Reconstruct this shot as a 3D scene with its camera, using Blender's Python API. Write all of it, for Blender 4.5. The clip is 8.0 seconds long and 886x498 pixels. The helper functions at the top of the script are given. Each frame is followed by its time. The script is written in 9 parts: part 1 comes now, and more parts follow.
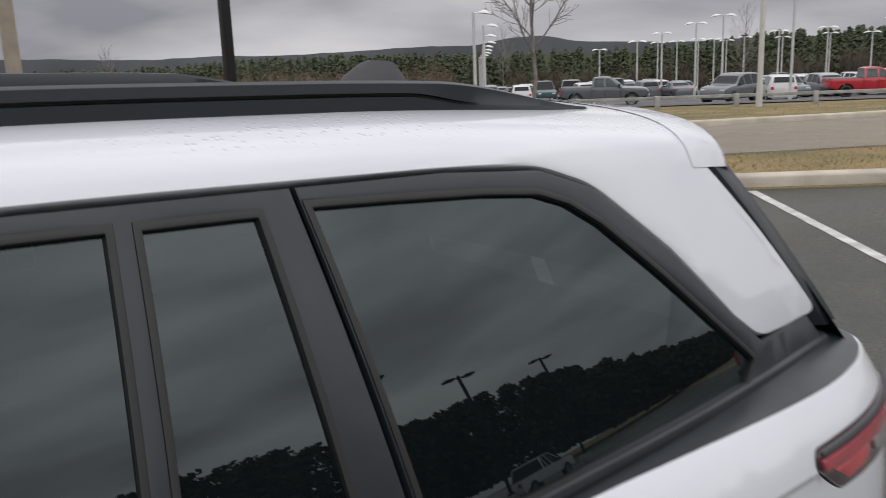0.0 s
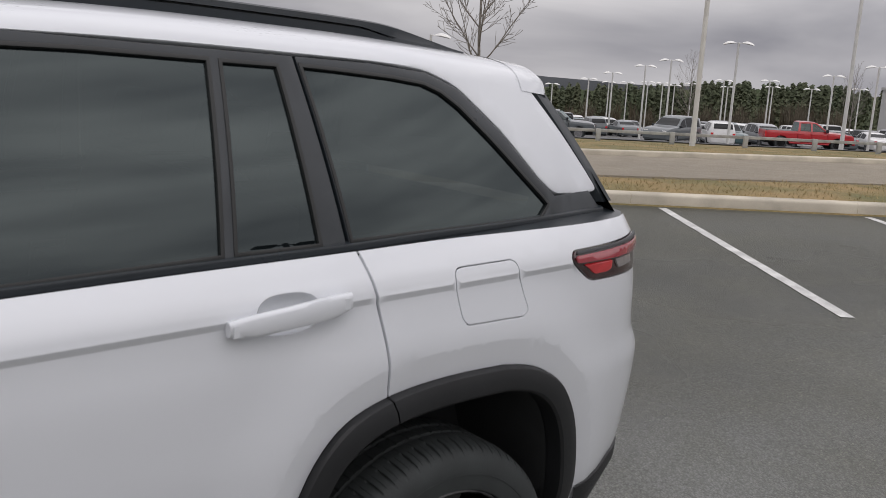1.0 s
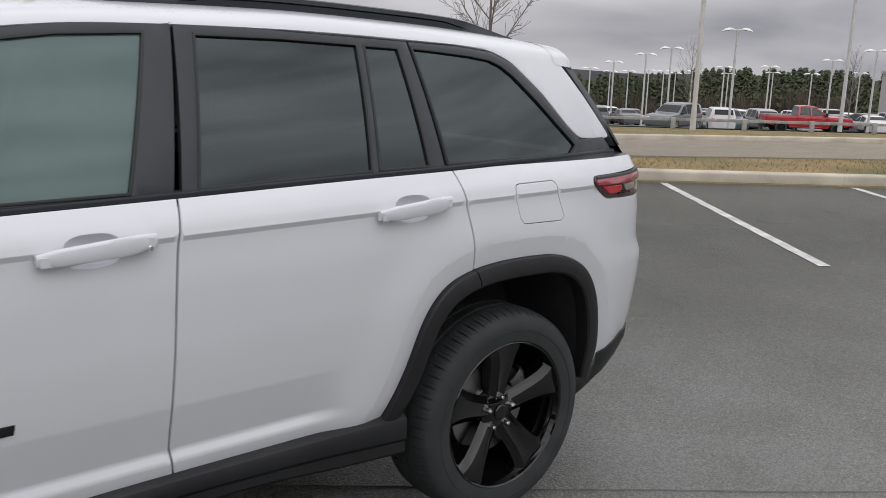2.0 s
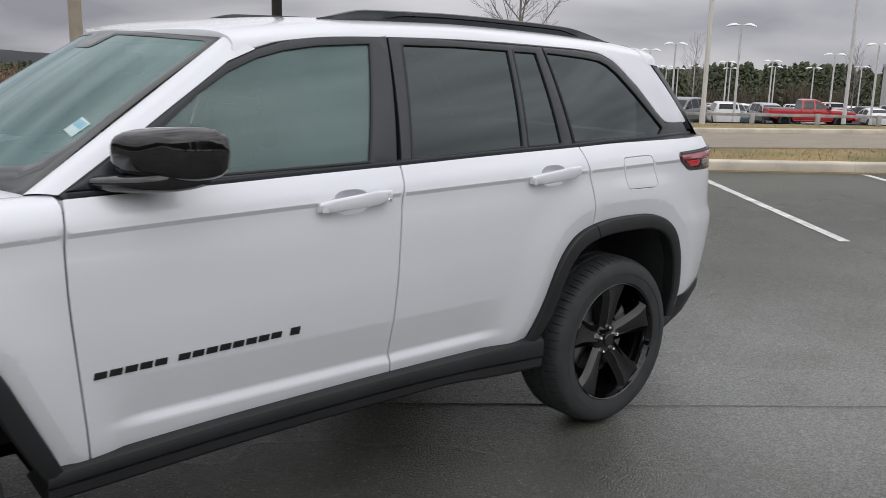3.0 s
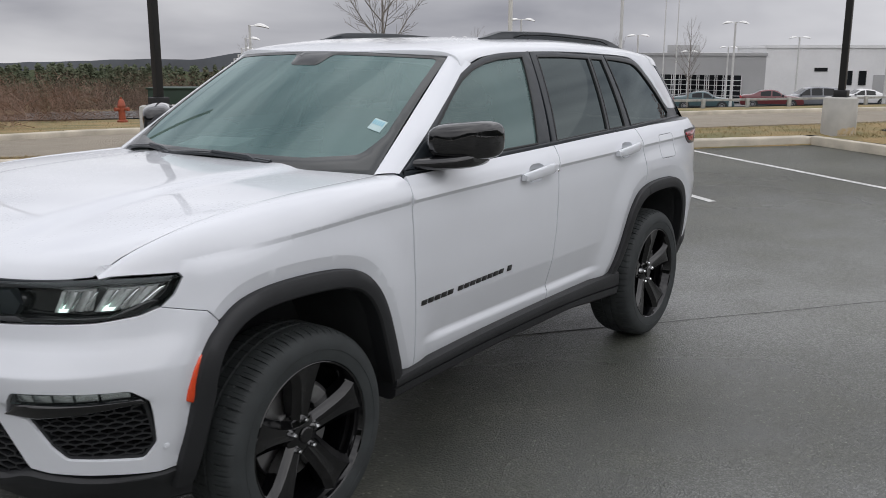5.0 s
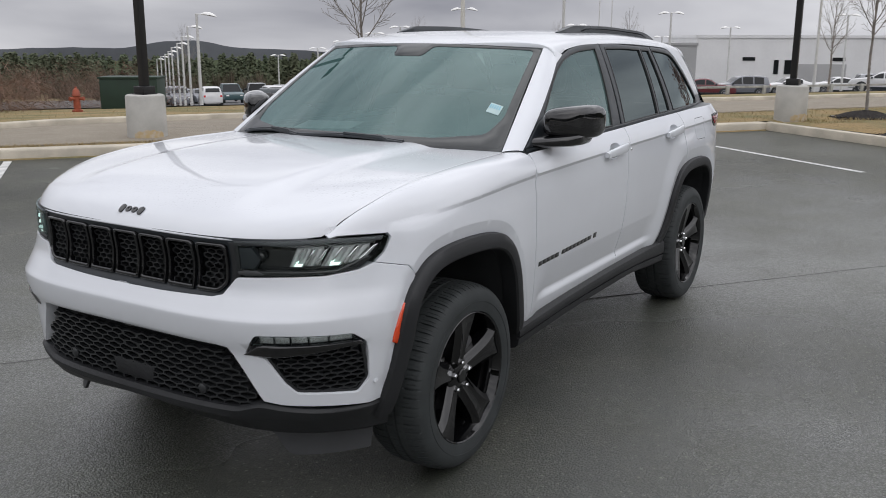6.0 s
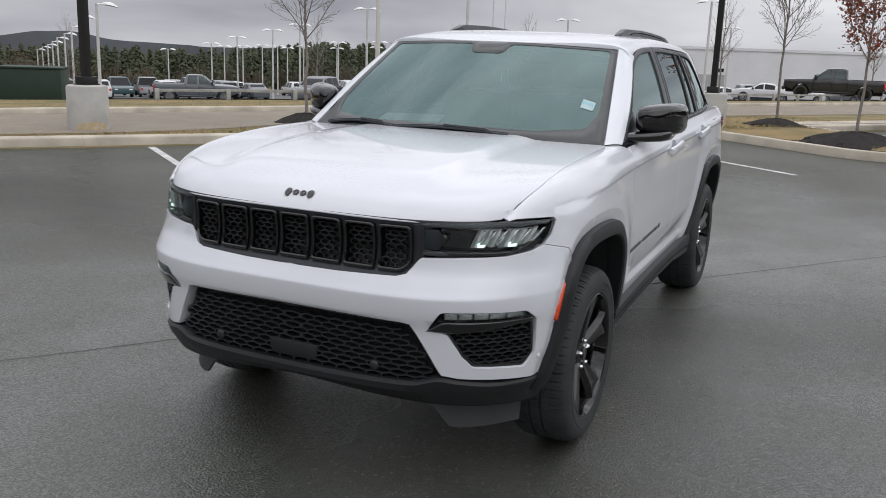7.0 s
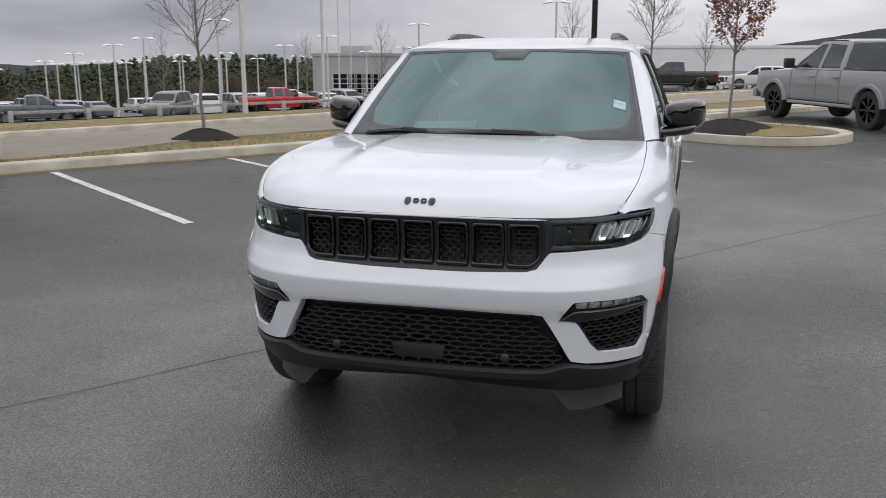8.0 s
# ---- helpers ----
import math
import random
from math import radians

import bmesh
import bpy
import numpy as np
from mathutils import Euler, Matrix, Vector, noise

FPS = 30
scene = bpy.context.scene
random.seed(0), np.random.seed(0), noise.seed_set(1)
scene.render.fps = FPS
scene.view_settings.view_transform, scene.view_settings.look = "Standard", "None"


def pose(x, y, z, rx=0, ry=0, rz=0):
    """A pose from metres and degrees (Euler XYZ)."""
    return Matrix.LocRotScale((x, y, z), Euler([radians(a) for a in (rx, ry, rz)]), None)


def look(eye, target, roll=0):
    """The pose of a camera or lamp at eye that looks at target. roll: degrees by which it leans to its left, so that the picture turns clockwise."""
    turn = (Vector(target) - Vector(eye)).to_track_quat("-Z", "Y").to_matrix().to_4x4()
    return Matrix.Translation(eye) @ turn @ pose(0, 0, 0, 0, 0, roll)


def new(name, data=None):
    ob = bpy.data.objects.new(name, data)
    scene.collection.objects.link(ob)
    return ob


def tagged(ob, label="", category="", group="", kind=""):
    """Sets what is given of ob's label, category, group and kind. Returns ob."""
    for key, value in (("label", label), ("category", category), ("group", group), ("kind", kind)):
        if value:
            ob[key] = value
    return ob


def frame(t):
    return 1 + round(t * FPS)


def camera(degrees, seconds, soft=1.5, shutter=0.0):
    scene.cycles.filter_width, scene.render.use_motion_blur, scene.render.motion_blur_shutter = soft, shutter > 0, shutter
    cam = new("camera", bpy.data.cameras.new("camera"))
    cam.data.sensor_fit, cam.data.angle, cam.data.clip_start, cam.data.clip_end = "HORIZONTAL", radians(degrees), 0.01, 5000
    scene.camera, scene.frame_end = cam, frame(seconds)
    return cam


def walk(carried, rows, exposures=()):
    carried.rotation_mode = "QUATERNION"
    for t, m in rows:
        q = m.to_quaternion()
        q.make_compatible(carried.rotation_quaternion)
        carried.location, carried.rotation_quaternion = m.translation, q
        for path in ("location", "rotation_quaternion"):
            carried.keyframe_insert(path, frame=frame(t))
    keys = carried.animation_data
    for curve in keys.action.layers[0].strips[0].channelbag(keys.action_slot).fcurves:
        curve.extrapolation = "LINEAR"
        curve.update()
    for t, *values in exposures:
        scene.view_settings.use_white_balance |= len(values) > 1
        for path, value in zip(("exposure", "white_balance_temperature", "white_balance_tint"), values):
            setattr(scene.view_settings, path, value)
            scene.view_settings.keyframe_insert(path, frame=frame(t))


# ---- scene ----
cam = camera(52.5, 8.0, soft=0.8, shutter=0.2)

# stops, white balance and tint along the walk
EXPOSURES = [(0.0, 0.05, 6640, 11), (0.5, 0.19, 6690, 12), (1.0, 0.0, 6720, 12), (2.5, 0.17, 6590, 10.5), (3.5, 0.23, 6580, 10), (4.0, 0.18, 6560, 10), (5.5, 0.09, 6490, 10), (6.5, 0.15, 6470, 10), (8.0, 0.11, 6450, 10.5)]
PATH = [
    (0, (-0.717, 1.61, 1.836), (-1.873, 0.044, 1.375), -2.1),
    (0.5, (-0.493, 2.043, 1.739), (-1.798, 0.585, 1.324), -1.1),
    (1, (-0.139, 2.486, 1.685), (-1.401, 0.989, 1.275), 3.0),
    (1.2, (0.006, 2.654, 1.663), (-1.233, 1.139, 1.238), 2.4),
    (2.3, (0.952, 3.259, 1.643), (-0.305, 1.763, 1.217), 1.7),
    (2.5, (1.149, 3.329, 1.642), (-0.101, 1.828, 1.211), 1.7),
    (3, (1.641, 3.466, 1.655), (0.391, 1.966, 1.224), 1.3),
    (3.5, (2.081, 3.491, 1.688), (0.822, 2.001, 1.248), 1.2),
    (4, (2.633, 3.387, 1.705), (1.287, 1.972, 1.27), -0.1),
    (4.2, (2.842, 3.351, 1.692), (1.439, 1.994, 1.258), -0.4),
    (5.3, (3.874, 2.961, 1.716), (2.272, 1.847, 1.276), -0.1),
    (5.5, (4.061, 2.905, 1.715), (2.453, 1.802, 1.269), -0.4),
    (6, (4.488, 2.695, 1.728), (2.834, 1.668, 1.271), 0.2),
    (6.5, (4.883, 2.335, 1.702), (3.143, 1.458, 1.25), 1.4),
    (7, (5.17, 1.899, 1.69), (3.396, 1.093, 1.24), 2.1),
    (7.5, (5.534, 1.443, 1.707), (3.704, 0.761, 1.275), 0.7),
    (8, (5.713, 0.997, 1.696), (3.827, 0.494, 1.263), -0.1),
]
walk(cam, [(t, look(eye, target, roll)) for t, eye, target, roll in PATH], exposures=EXPOSURES)
SKY, SUN = 1.17, 0.6

# ---- plan ----
# far lamps: (azimuth from the car, distance, height)
LAMPS_MORE = [(197.0, 63.3, 6.0), (197.83, 92.2, 6.0), (193.55, 80.3, 6.0), (186.7, 73.5, 6.0), (187.73, 53.6, 6.0), (200.24, 99.3, 6.0)]
LAMPS_TWO = [(210.54, 56.2, 6.1), (214.79, 69.4, 6.1), (216.46, 75.5, 6.0), (218.59, 84.8, 5.8), (220.13, 90.5, 5.4), (203.10, 69.1, 5.9), (205.72, 81.8, 6.0), (209.36, 91.4, 5.9), (207.21, 108.6, 5.9), (212.02, 94.0, 5.9),
             (222.58, 108.0, 5.3), (219.12, 113.5, 6.0), (217.98, 112.0, 6.0), (216.75, 113.6, 6.2), (215.81, 110.0, 6.0), (215.15, 116.0, 6.0), (214.13, 113.7, 6.2), (212.0, 113.8, 6.0), (209.44, 113.9, 6.2), (204.66, 112.0, 6.2)] + LAMPS_MORE
LAMPS_ONE = [(228.86, 39.0, 4.2), (228.90, 54.1, 5.0), (229.1, 62.0, 5.0), (229.24, 70.4, 5.0), (229.47, 77.5, 5.0), (229.58, 85.5, 5.0), (229.70, 93.5, 5.0), (229.88, 101.5, 5.0), (230.05, 110.0, 5.0)]
TALL_POSTS = [(210.61, 29.1, 12.0, 0.085), (203.8, 50.0, 12.5, 0.10)]
LINE_A = 4.93
TAN_POLE = (-3.93, -13.83)
RAM = (-17.3, 4.85, 205.2)
BLD = ((-113.9, -49.8), (-115.7, -32.8), (-150.0, 40.0))
import functools
import mathutils.geometry as mathutils_geometry

# ---- light: overcast winter sky ----
world = bpy.data.worlds.new("overcast")
scene.world = world
world.use_nodes = True
wt = world.node_tree
wt.nodes.clear()


def wn(kind, **kw):
    n = wt.nodes.new(kind)
    for k, v in kw.items():
        n.inputs[k].default_value = v
    return n


SUN_EL, SUN_AZ = radians(38), radians(60)
sky = wt.nodes.new("ShaderNodeTexSky")
sky.sky_type = "NISHITA"
sky.sun_disc = False
sky.sun_elevation, sky.sun_rotation = SUN_EL, radians(90) - SUN_AZ
sky.dust_density, sky.air_density = 4.0, 1.0
# cloud deck over it: grey sheets, broken by softer and darker bands
coord = wt.nodes.new("ShaderNodeTexCoord")
sep = wt.nodes.new("ShaderNodeSeparateXYZ")
wt.links.new(coord.outputs["Generated"], sep.inputs[0])
plane = wt.nodes.new("ShaderNodeMapping")
plane.inputs["Scale"].default_value = (1.0, 1.0, 4.0)
wt.links.new(coord.outputs["Generated"], plane.inputs["Vector"])
cl1 = wn("ShaderNodeTexNoise", Scale=2.6, Detail=5.0, Roughness=0.48, Distortion=0.25)
cl2 = wn("ShaderNodeTexNoise", Scale=1.7, Detail=3.0, Roughness=0.5)
for c in (cl1, cl2):
    wt.links.new(plane.outputs[0], c.inputs["Vector"])
both = wt.nodes.new("ShaderNodeMath")
both.operation = "ADD"
wt.links.new(cl1.outputs["Fac"], both.inputs[0])
wt.links.new(cl2.outputs["Fac"], both.inputs[1])
ramp = wt.nodes.new("ShaderNodeValToRGB")
ramp.color_ramp.elements[0].position, ramp.color_ramp.elements[0].color = 0.72, (0.29, 0.296, 0.338, 1)
ramp.color_ramp.elements[1].position, ramp.color_ramp.elements[1].color = 1.30, (0.87, 0.87, 0.90, 1)
half_sum = wt.nodes.new("ShaderNodeMapRange")
half_sum.inputs["From Min"].default_value, half_sum.inputs["From Max"].default_value = 0.72, 1.28
half_sum.inputs["To Min"].default_value, half_sum.inputs["To Max"].default_value = 0.0, 1.0
wt.links.new(both.outputs[0], half_sum.inputs["Value"])
ramp.color_ramp.elements[0].position, ramp.color_ramp.elements[1].position = 0.0, 1.0
wt.links.new(half_sum.outputs[0], ramp.inputs["Fac"])
# brighter towards the zenith, as an overcast sky is
lift = wt.nodes.new("ShaderNodeMapRange")
lift.inputs["From Min"].default_value, lift.inputs["From Max"].default_value = 0.0, 0.9
lift.inputs["To Min"].default_value, lift.inputs["To Max"].default_value = 0.80, 1.72
wt.links.new(sep.outputs["Z"], lift.inputs["Value"])
# and brighter to one side, where the deck is thinner
side = wt.nodes.new("ShaderNodeVectorMath")
side.operation = "DOT_PRODUCT"
side.inputs[1].default_value = (-0.90, 0.42, 0.0)
wt.links.new(coord.outputs["Generated"], side.inputs[0])
thin = wt.nodes.new("ShaderNodeMapRange")
thin.inputs["From Min"].default_value, thin.inputs["From Max"].default_value = -1.0, 1.0
thin.inputs["To Min"].default_value, thin.inputs["To Max"].default_value = 0.78, 1.08
wt.links.new(side.outputs["Value"], thin.inputs["Value"])
# the deck glows on the side of the hidden sun
glow_dot = wt.nodes.new("ShaderNodeVectorMath")
glow_dot.operation = "DOT_PRODUCT"
glow_dot.inputs[1].default_value = (math.cos(SUN_AZ), math.sin(SUN_AZ), 0.25)
wt.links.new(coord.outputs["Generated"], glow_dot.inputs[0])
glow = wt.nodes.new("ShaderNodeMapRange")
glow.inputs["From Min"].default_value, glow.inputs["From Max"].default_value = -0.1, 1.0
glow.inputs["To Min"].default_value, glow.inputs["To Max"].default_value = 1.0, 1.30
wt.links.new(glow_dot.outputs["Value"], glow.inputs["Value"])
side_by = wt.nodes.new("ShaderNodeMath")
side_by.operation = "MULTIPLY"
wt.links.new(thin.outputs[0], side_by.inputs[0])
wt.links.new(glow.outputs[0], side_by.inputs[1])
bright = wt.nodes.new("ShaderNodeMath")
bright.operation = "MULTIPLY"
wt.links.new(lift.outputs[0], bright.inputs[0])
wt.links.new(side_by.outputs[0], bright.inputs[1])
cloud = wt.nodes.new("ShaderNodeVectorMath")
cloud.operation = "SCALE"
wt.links.new(ramp.outputs["Color"], cloud.inputs[0])
wt.links.new(bright.outputs[0], cloud.inputs["Scale"])
bg_sky = wn("ShaderNodeBackground", Strength=0.06)
wt.links.new(sky.outputs[0], bg_sky.inputs["Color"])
bg_cloud = wn("ShaderNodeBackground", Strength=SKY)
wt.links.new(cloud.outputs[0], bg_cloud.inputs["Color"])
mix = wn("ShaderNodeMixShader", Fac=0.93)
wt.links.new(bg_sky.outputs[0], mix.inputs[1])
wt.links.new(bg_cloud.outputs[0], mix.inputs[2])
wout = wt.nodes.new("ShaderNodeOutputWorld")
wt.links.new(mix.outputs[0], wout.inputs[0])

sun = new("sun", bpy.data.lights.new("sun", "SUN"))
sun.data.energy, sun.data.angle, sun.data.color = SUN, radians(172), (1.0, 0.97, 0.93)
sun.rotation_euler = (Vector((math.cos(SUN_EL) * math.cos(SUN_AZ), math.cos(SUN_EL) * math.sin(SUN_AZ), math.sin(SUN_EL)))).to_track_quat("Z", "Y").to_euler()


# ---- materials ----
def mat_of(name, base, rough=0.5, metal=0.0, var=0.0, scale=8.0, bump=0.0, bump_scale=60.0, spec=0.5, coat=0.0, fine=0.0, fine_scale=200.0, rough_var=0.0, second=None):
    """A painted, plastic, stone or earth surface with two scales of variation."""
    m = bpy.data.materials.new(name)
    m.use_nodes = True
    t = m.node_tree
    b = t.nodes["Principled BSDF"]
    b.inputs["Base Color"].default_value = (*base, 1)
    b.inputs["Roughness"].default_value, b.inputs["Metallic"].default_value = rough, metal
    b.inputs["Specular IOR Level"].default_value = spec
    b.inputs["Coat Weight"].default_value = coat
    b.inputs["Coat Roughness"].default_value = 0.03
    if not (var or bump or fine or rough_var):
        return m
    co = t.nodes.new("ShaderNodeTexCoord")
    n1 = t.nodes.new("ShaderNodeTexNoise")
    n1.inputs["Scale"].default_value, n1.inputs["Detail"].default_value = scale, 5.0
    n2 = t.nodes.new("ShaderNodeTexNoise")
    n2.inputs["Scale"].default_value, n2.inputs["Detail"].default_value = fine_scale if fine else bump_scale, 3.0
    for n in (n1, n2):
        t.links.new(co.outputs["Object"], n.inputs["Vector"])
    if var or fine:
        two = second or tuple(c * (1 - var) for c in base)
        r = t.nodes.new("ShaderNodeMix")
        r.data_type = "RGBA"
        r.inputs["A"].default_value, r.inputs["B"].default_value = (*base, 1), (*two, 1)
        mr = t.nodes.new("ShaderNodeMapRange")
        mr.inputs["From Min"].default_value, mr.inputs["From Max"].default_value = 0.35, 0.65
        t.links.new(n1.outputs["Fac"], mr.inputs["Value"])
        t.links.new(mr.outputs[0], r.inputs["Factor"])
        out = r.outputs["Result"]
        if fine:
            g = t.nodes.new("ShaderNodeMix")
            g.data_type, g.blend_type = "RGBA", "OVERLAY"
            g.inputs["Factor"].default_value = fine
            t.links.new(out, g.inputs["A"])
            t.links.new(n2.outputs["Fac"], g.inputs["B"])
            out = g.outputs["Result"]
        t.links.new(out, b.inputs["Base Color"])
    if rough_var:
        rr = t.nodes.new("ShaderNodeMapRange")
        rr.inputs["From Min"].default_value, rr.inputs["From Max"].default_value = 0.3, 0.7
        rr.inputs["To Min"].default_value, rr.inputs["To Max"].default_value = rough - rough_var, rough + rough_var
        t.links.new(n1.outputs["Fac"], rr.inputs["Value"])
        t.links.new(rr.outputs[0], b.inputs["Roughness"])
    if bump:
        bp = t.nodes.new("ShaderNodeBump")
        bp.inputs["Strength"].default_value = 1.0
        bp.inputs["Distance"].default_value = bump
        t.links.new(n2.outputs["Fac"], bp.inputs["Height"])
        t.links.new(bp.outputs[0], b.inputs["Normal"])
    return m


def glass_of(name, tint, gloss_ior=1.45, rough=0.0, film=0.0, film_colour=(0.5, 0.5, 0.5)):
    """A thin pane: tinted to look through, with the mirror image that its angle gives and a diffuse film: dried rain
    and dust, and on the front panes veiling light put into its colour.
    """
    m = bpy.data.materials.new(name)
    m.use_nodes = True
    t = m.node_tree
    t.nodes.clear()
    tr = t.nodes.new("ShaderNodeBsdfTransparent")
    tr.inputs[0].default_value = (*tint, 1)
    body = tr.outputs[0]
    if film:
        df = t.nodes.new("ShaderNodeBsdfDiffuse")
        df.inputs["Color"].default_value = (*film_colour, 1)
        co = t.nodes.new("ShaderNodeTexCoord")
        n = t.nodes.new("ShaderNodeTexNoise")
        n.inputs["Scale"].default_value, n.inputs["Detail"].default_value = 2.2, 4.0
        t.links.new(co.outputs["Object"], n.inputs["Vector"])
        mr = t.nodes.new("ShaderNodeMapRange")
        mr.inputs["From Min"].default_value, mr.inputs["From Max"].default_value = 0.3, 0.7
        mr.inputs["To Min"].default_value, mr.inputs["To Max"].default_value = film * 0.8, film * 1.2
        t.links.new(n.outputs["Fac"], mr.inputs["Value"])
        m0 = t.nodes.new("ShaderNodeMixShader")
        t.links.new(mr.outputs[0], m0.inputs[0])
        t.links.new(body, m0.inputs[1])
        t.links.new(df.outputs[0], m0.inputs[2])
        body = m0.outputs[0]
    gl = t.nodes.new("ShaderNodeBsdfGlossy")
    gl.inputs["Color"].default_value, gl.inputs["Roughness"].default_value = (0.84, 0.97, 0.97, 1), rough
    fr = t.nodes.new("ShaderNodeFresnel")
    fr.inputs["IOR"].default_value = gloss_ior
    mx = t.nodes.new("ShaderNodeMixShader")
    t.links.new(fr.outputs[0], mx.inputs[0])
    t.links.new(body, mx.inputs[1])
    t.links.new(gl.outputs[0], mx.inputs[2])
    o = t.nodes.new("ShaderNodeOutputMaterial")
    t.links.new(mx.outputs[0], o.inputs[0])
    return m


def white_paint():
    """White car paint under clear coat, with fine dust low down and rain beads on what faces up."""
    m = mat_of("white_paint", (0.690, 0.712, 0.750), 0.42, var=0.03, scale=2.5, spec=0.5, coat=1.0)
    t = m.node_tree
    b = t.nodes["Principled BSDF"]
    co = t.nodes.new("ShaderNodeTexCoord")
    vo = t.nodes.new("ShaderNodeTexVoronoi")
    vo.inputs["Scale"].default_value = 85.0
    vo.inputs["Randomness"].default_value = 1.0
    t.links.new(co.outputs["Object"], vo.inputs["Vector"])
    drop = t.nodes.new("ShaderNodeMapRange")
    drop.inputs["From Min"].default_value, drop.inputs["From Max"].default_value = 0.0, 0.34
    drop.inputs["To Min"].default_value, drop.inputs["To Max"].default_value = 1.0, 0.0
    t.links.new(vo.outputs["Distance"], drop.inputs["Value"])
    geo = t.nodes.new("ShaderNodeNewGeometry")
    sx = t.nodes.new("ShaderNodeSeparateXYZ")
    t.links.new(geo.outputs["Normal"], sx.inputs[0])
    facing = t.nodes.new("ShaderNodeMapRange")
    facing.inputs["From Min"].default_value, facing.inputs["From Max"].default_value = 0.80, 0.97
    t.links.new(sx.outputs["Z"], facing.inputs["Value"])
    patch = t.nodes.new("ShaderNodeTexNoise")
    patch.inputs["Scale"].default_value = 3.0
    t.links.new(co.outputs["Object"], patch.inputs["Vector"])
    pr = t.nodes.new("ShaderNodeMapRange")
    pr.inputs["From Min"].default_value, pr.inputs["From Max"].default_value = 0.40, 0.62
    t.links.new(patch.outputs["Fac"], pr.inputs["Value"])
    m1 = t.nodes.new("ShaderNodeMath")
    m1.operation = "MULTIPLY"
    t.links.new(facing.outputs[0], m1.inputs[0])
    t.links.new(pr.outputs[0], m1.inputs[1])
    m2 = t.nodes.new("ShaderNodeMath")
    m2.operation = "MULTIPLY"
    t.links.new(m1.outputs[0], m2.inputs[0])
    t.links.new(drop.outputs[0], m2.inputs[1])
    bp = t.nodes.new("ShaderNodeBump")
    bp.inputs["Distance"].default_value = 0.0025
    t.links.new(m2.outputs[0], bp.inputs["Height"])
    t.links.new(bp.outputs[0], b.inputs["Coat Normal"])
    return m


def asphalt(name, dark, light, wet, spec=0.5, film=0.0, grain=0.9):
    """Damp asphalt: stones, worn and stained patches, wet areas with a sheen."""
    m = bpy.data.materials.new(name)
    m.use_nodes = True
    t = m.node_tree
    b = t.nodes["Principled BSDF"]
    co = t.nodes.new("ShaderNodeTexCoord")

    def noise_of(scale, detail=4.0, rough=0.55, kind="ShaderNodeTexNoise"):
        n = t.nodes.new(kind)
        n.inputs["Scale"].default_value = scale
        if kind == "ShaderNodeTexNoise":
            n.inputs["Detail"].default_value, n.inputs["Roughness"].default_value = detail, rough
        t.links.new(co.outputs["Object"], n.inputs["Vector"])
        return n

    def ranged(src, a, b2, c=0.0, d=1.0):
        r = t.nodes.new("ShaderNodeMapRange")
        r.inputs["From Min"].default_value, r.inputs["From Max"].default_value = a, b2
        r.inputs["To Min"].default_value, r.inputs["To Max"].default_value = c, d
        t.links.new(src, r.inputs["Value"])
        return r.outputs[0]
    big, mid, stone, grit = noise_of(0.22), noise_of(1.7, 6.0), noise_of(92.0, kind="ShaderNodeTexVoronoi"), noise_of(260.0, 2.0)
    mixc = t.nodes.new("ShaderNodeMix")
    mixc.data_type = "RGBA"
    mixc.inputs["A"].default_value, mixc.inputs["B"].default_value = (*dark, 1), (*light, 1)
    add = t.nodes.new("ShaderNodeMath")
    add.operation = "ADD"
    t.links.new(ranged(big.outputs["Fac"], 0.35, 0.65, 0.0, 0.55), add.inputs[0])
    t.links.new(ranged(mid.outputs["Fac"], 0.35, 0.7, 0.0, 0.45), add.inputs[1])
    t.links.new(add.outputs[0], mixc.inputs["Factor"])
    speck = t.nodes.new("ShaderNodeMix")
    speck.data_type, speck.blend_type = "RGBA", "MULTIPLY"
    speck.inputs["Factor"].default_value = grain
    t.links.new(mixc.outputs["Result"], speck.inputs["A"])
    sc = t.nodes.new("ShaderNodeSeparateColor")
    t.links.new(stone.outputs["Color"], sc.inputs[0])
    coarse = noise_of(38.0, kind="ShaderNodeTexVoronoi")
    sc2 = t.nodes.new("ShaderNodeSeparateColor")
    t.links.new(coarse.outputs["Color"], sc2.inputs[0])
    mul = t.nodes.new("ShaderNodeMath")
    mul.operation = "MULTIPLY"
    mul0 = t.nodes.new("ShaderNodeMath")
    mul0.operation = "MULTIPLY"
    t.links.new(ranged(sc.outputs[0], 0.0, 1.0, 0.80, 1.22), mul0.inputs[0])
    t.links.new(ranged(stone.outputs["Distance"], 0.20, 0.60, 1.10, 0.72), mul0.inputs[1])
    t.links.new(mul0.outputs[0], mul.inputs[0])
    t.links.new(ranged(sc2.outputs[1], 0.0, 1.0, 0.88, 1.12), mul.inputs[1])
    pale = t.nodes.new("ShaderNodeMath")
    pale.operation = "ADD"
    t.links.new(mul.outputs[0], pale.inputs[0])
    t.links.new(ranged(sc.outputs[2], 0.975, 0.98, 0.0, 1.6), pale.inputs[1])
    val = pale.outputs[0]
    cmb = t.nodes.new("ShaderNodeCombineColor")
    for i in range(3):
        t.links.new(val, cmb.inputs[i])
    t.links.new(cmb.outputs[0], speck.inputs["B"])
    t.links.new(speck.outputs["Result"], b.inputs["Base Color"])
    if film:
        b.inputs["Roughness"].default_value = 0.62
    else:
        t.links.new(ranged(big.outputs["Fac"], 0.38, 0.60, wet[0], wet[1]), b.inputs["Roughness"])
    b.inputs["Specular IOR Level"].default_value = spec
    hsum = t.nodes.new("ShaderNodeMath")
    hsum.operation = "MULTIPLY_ADD"
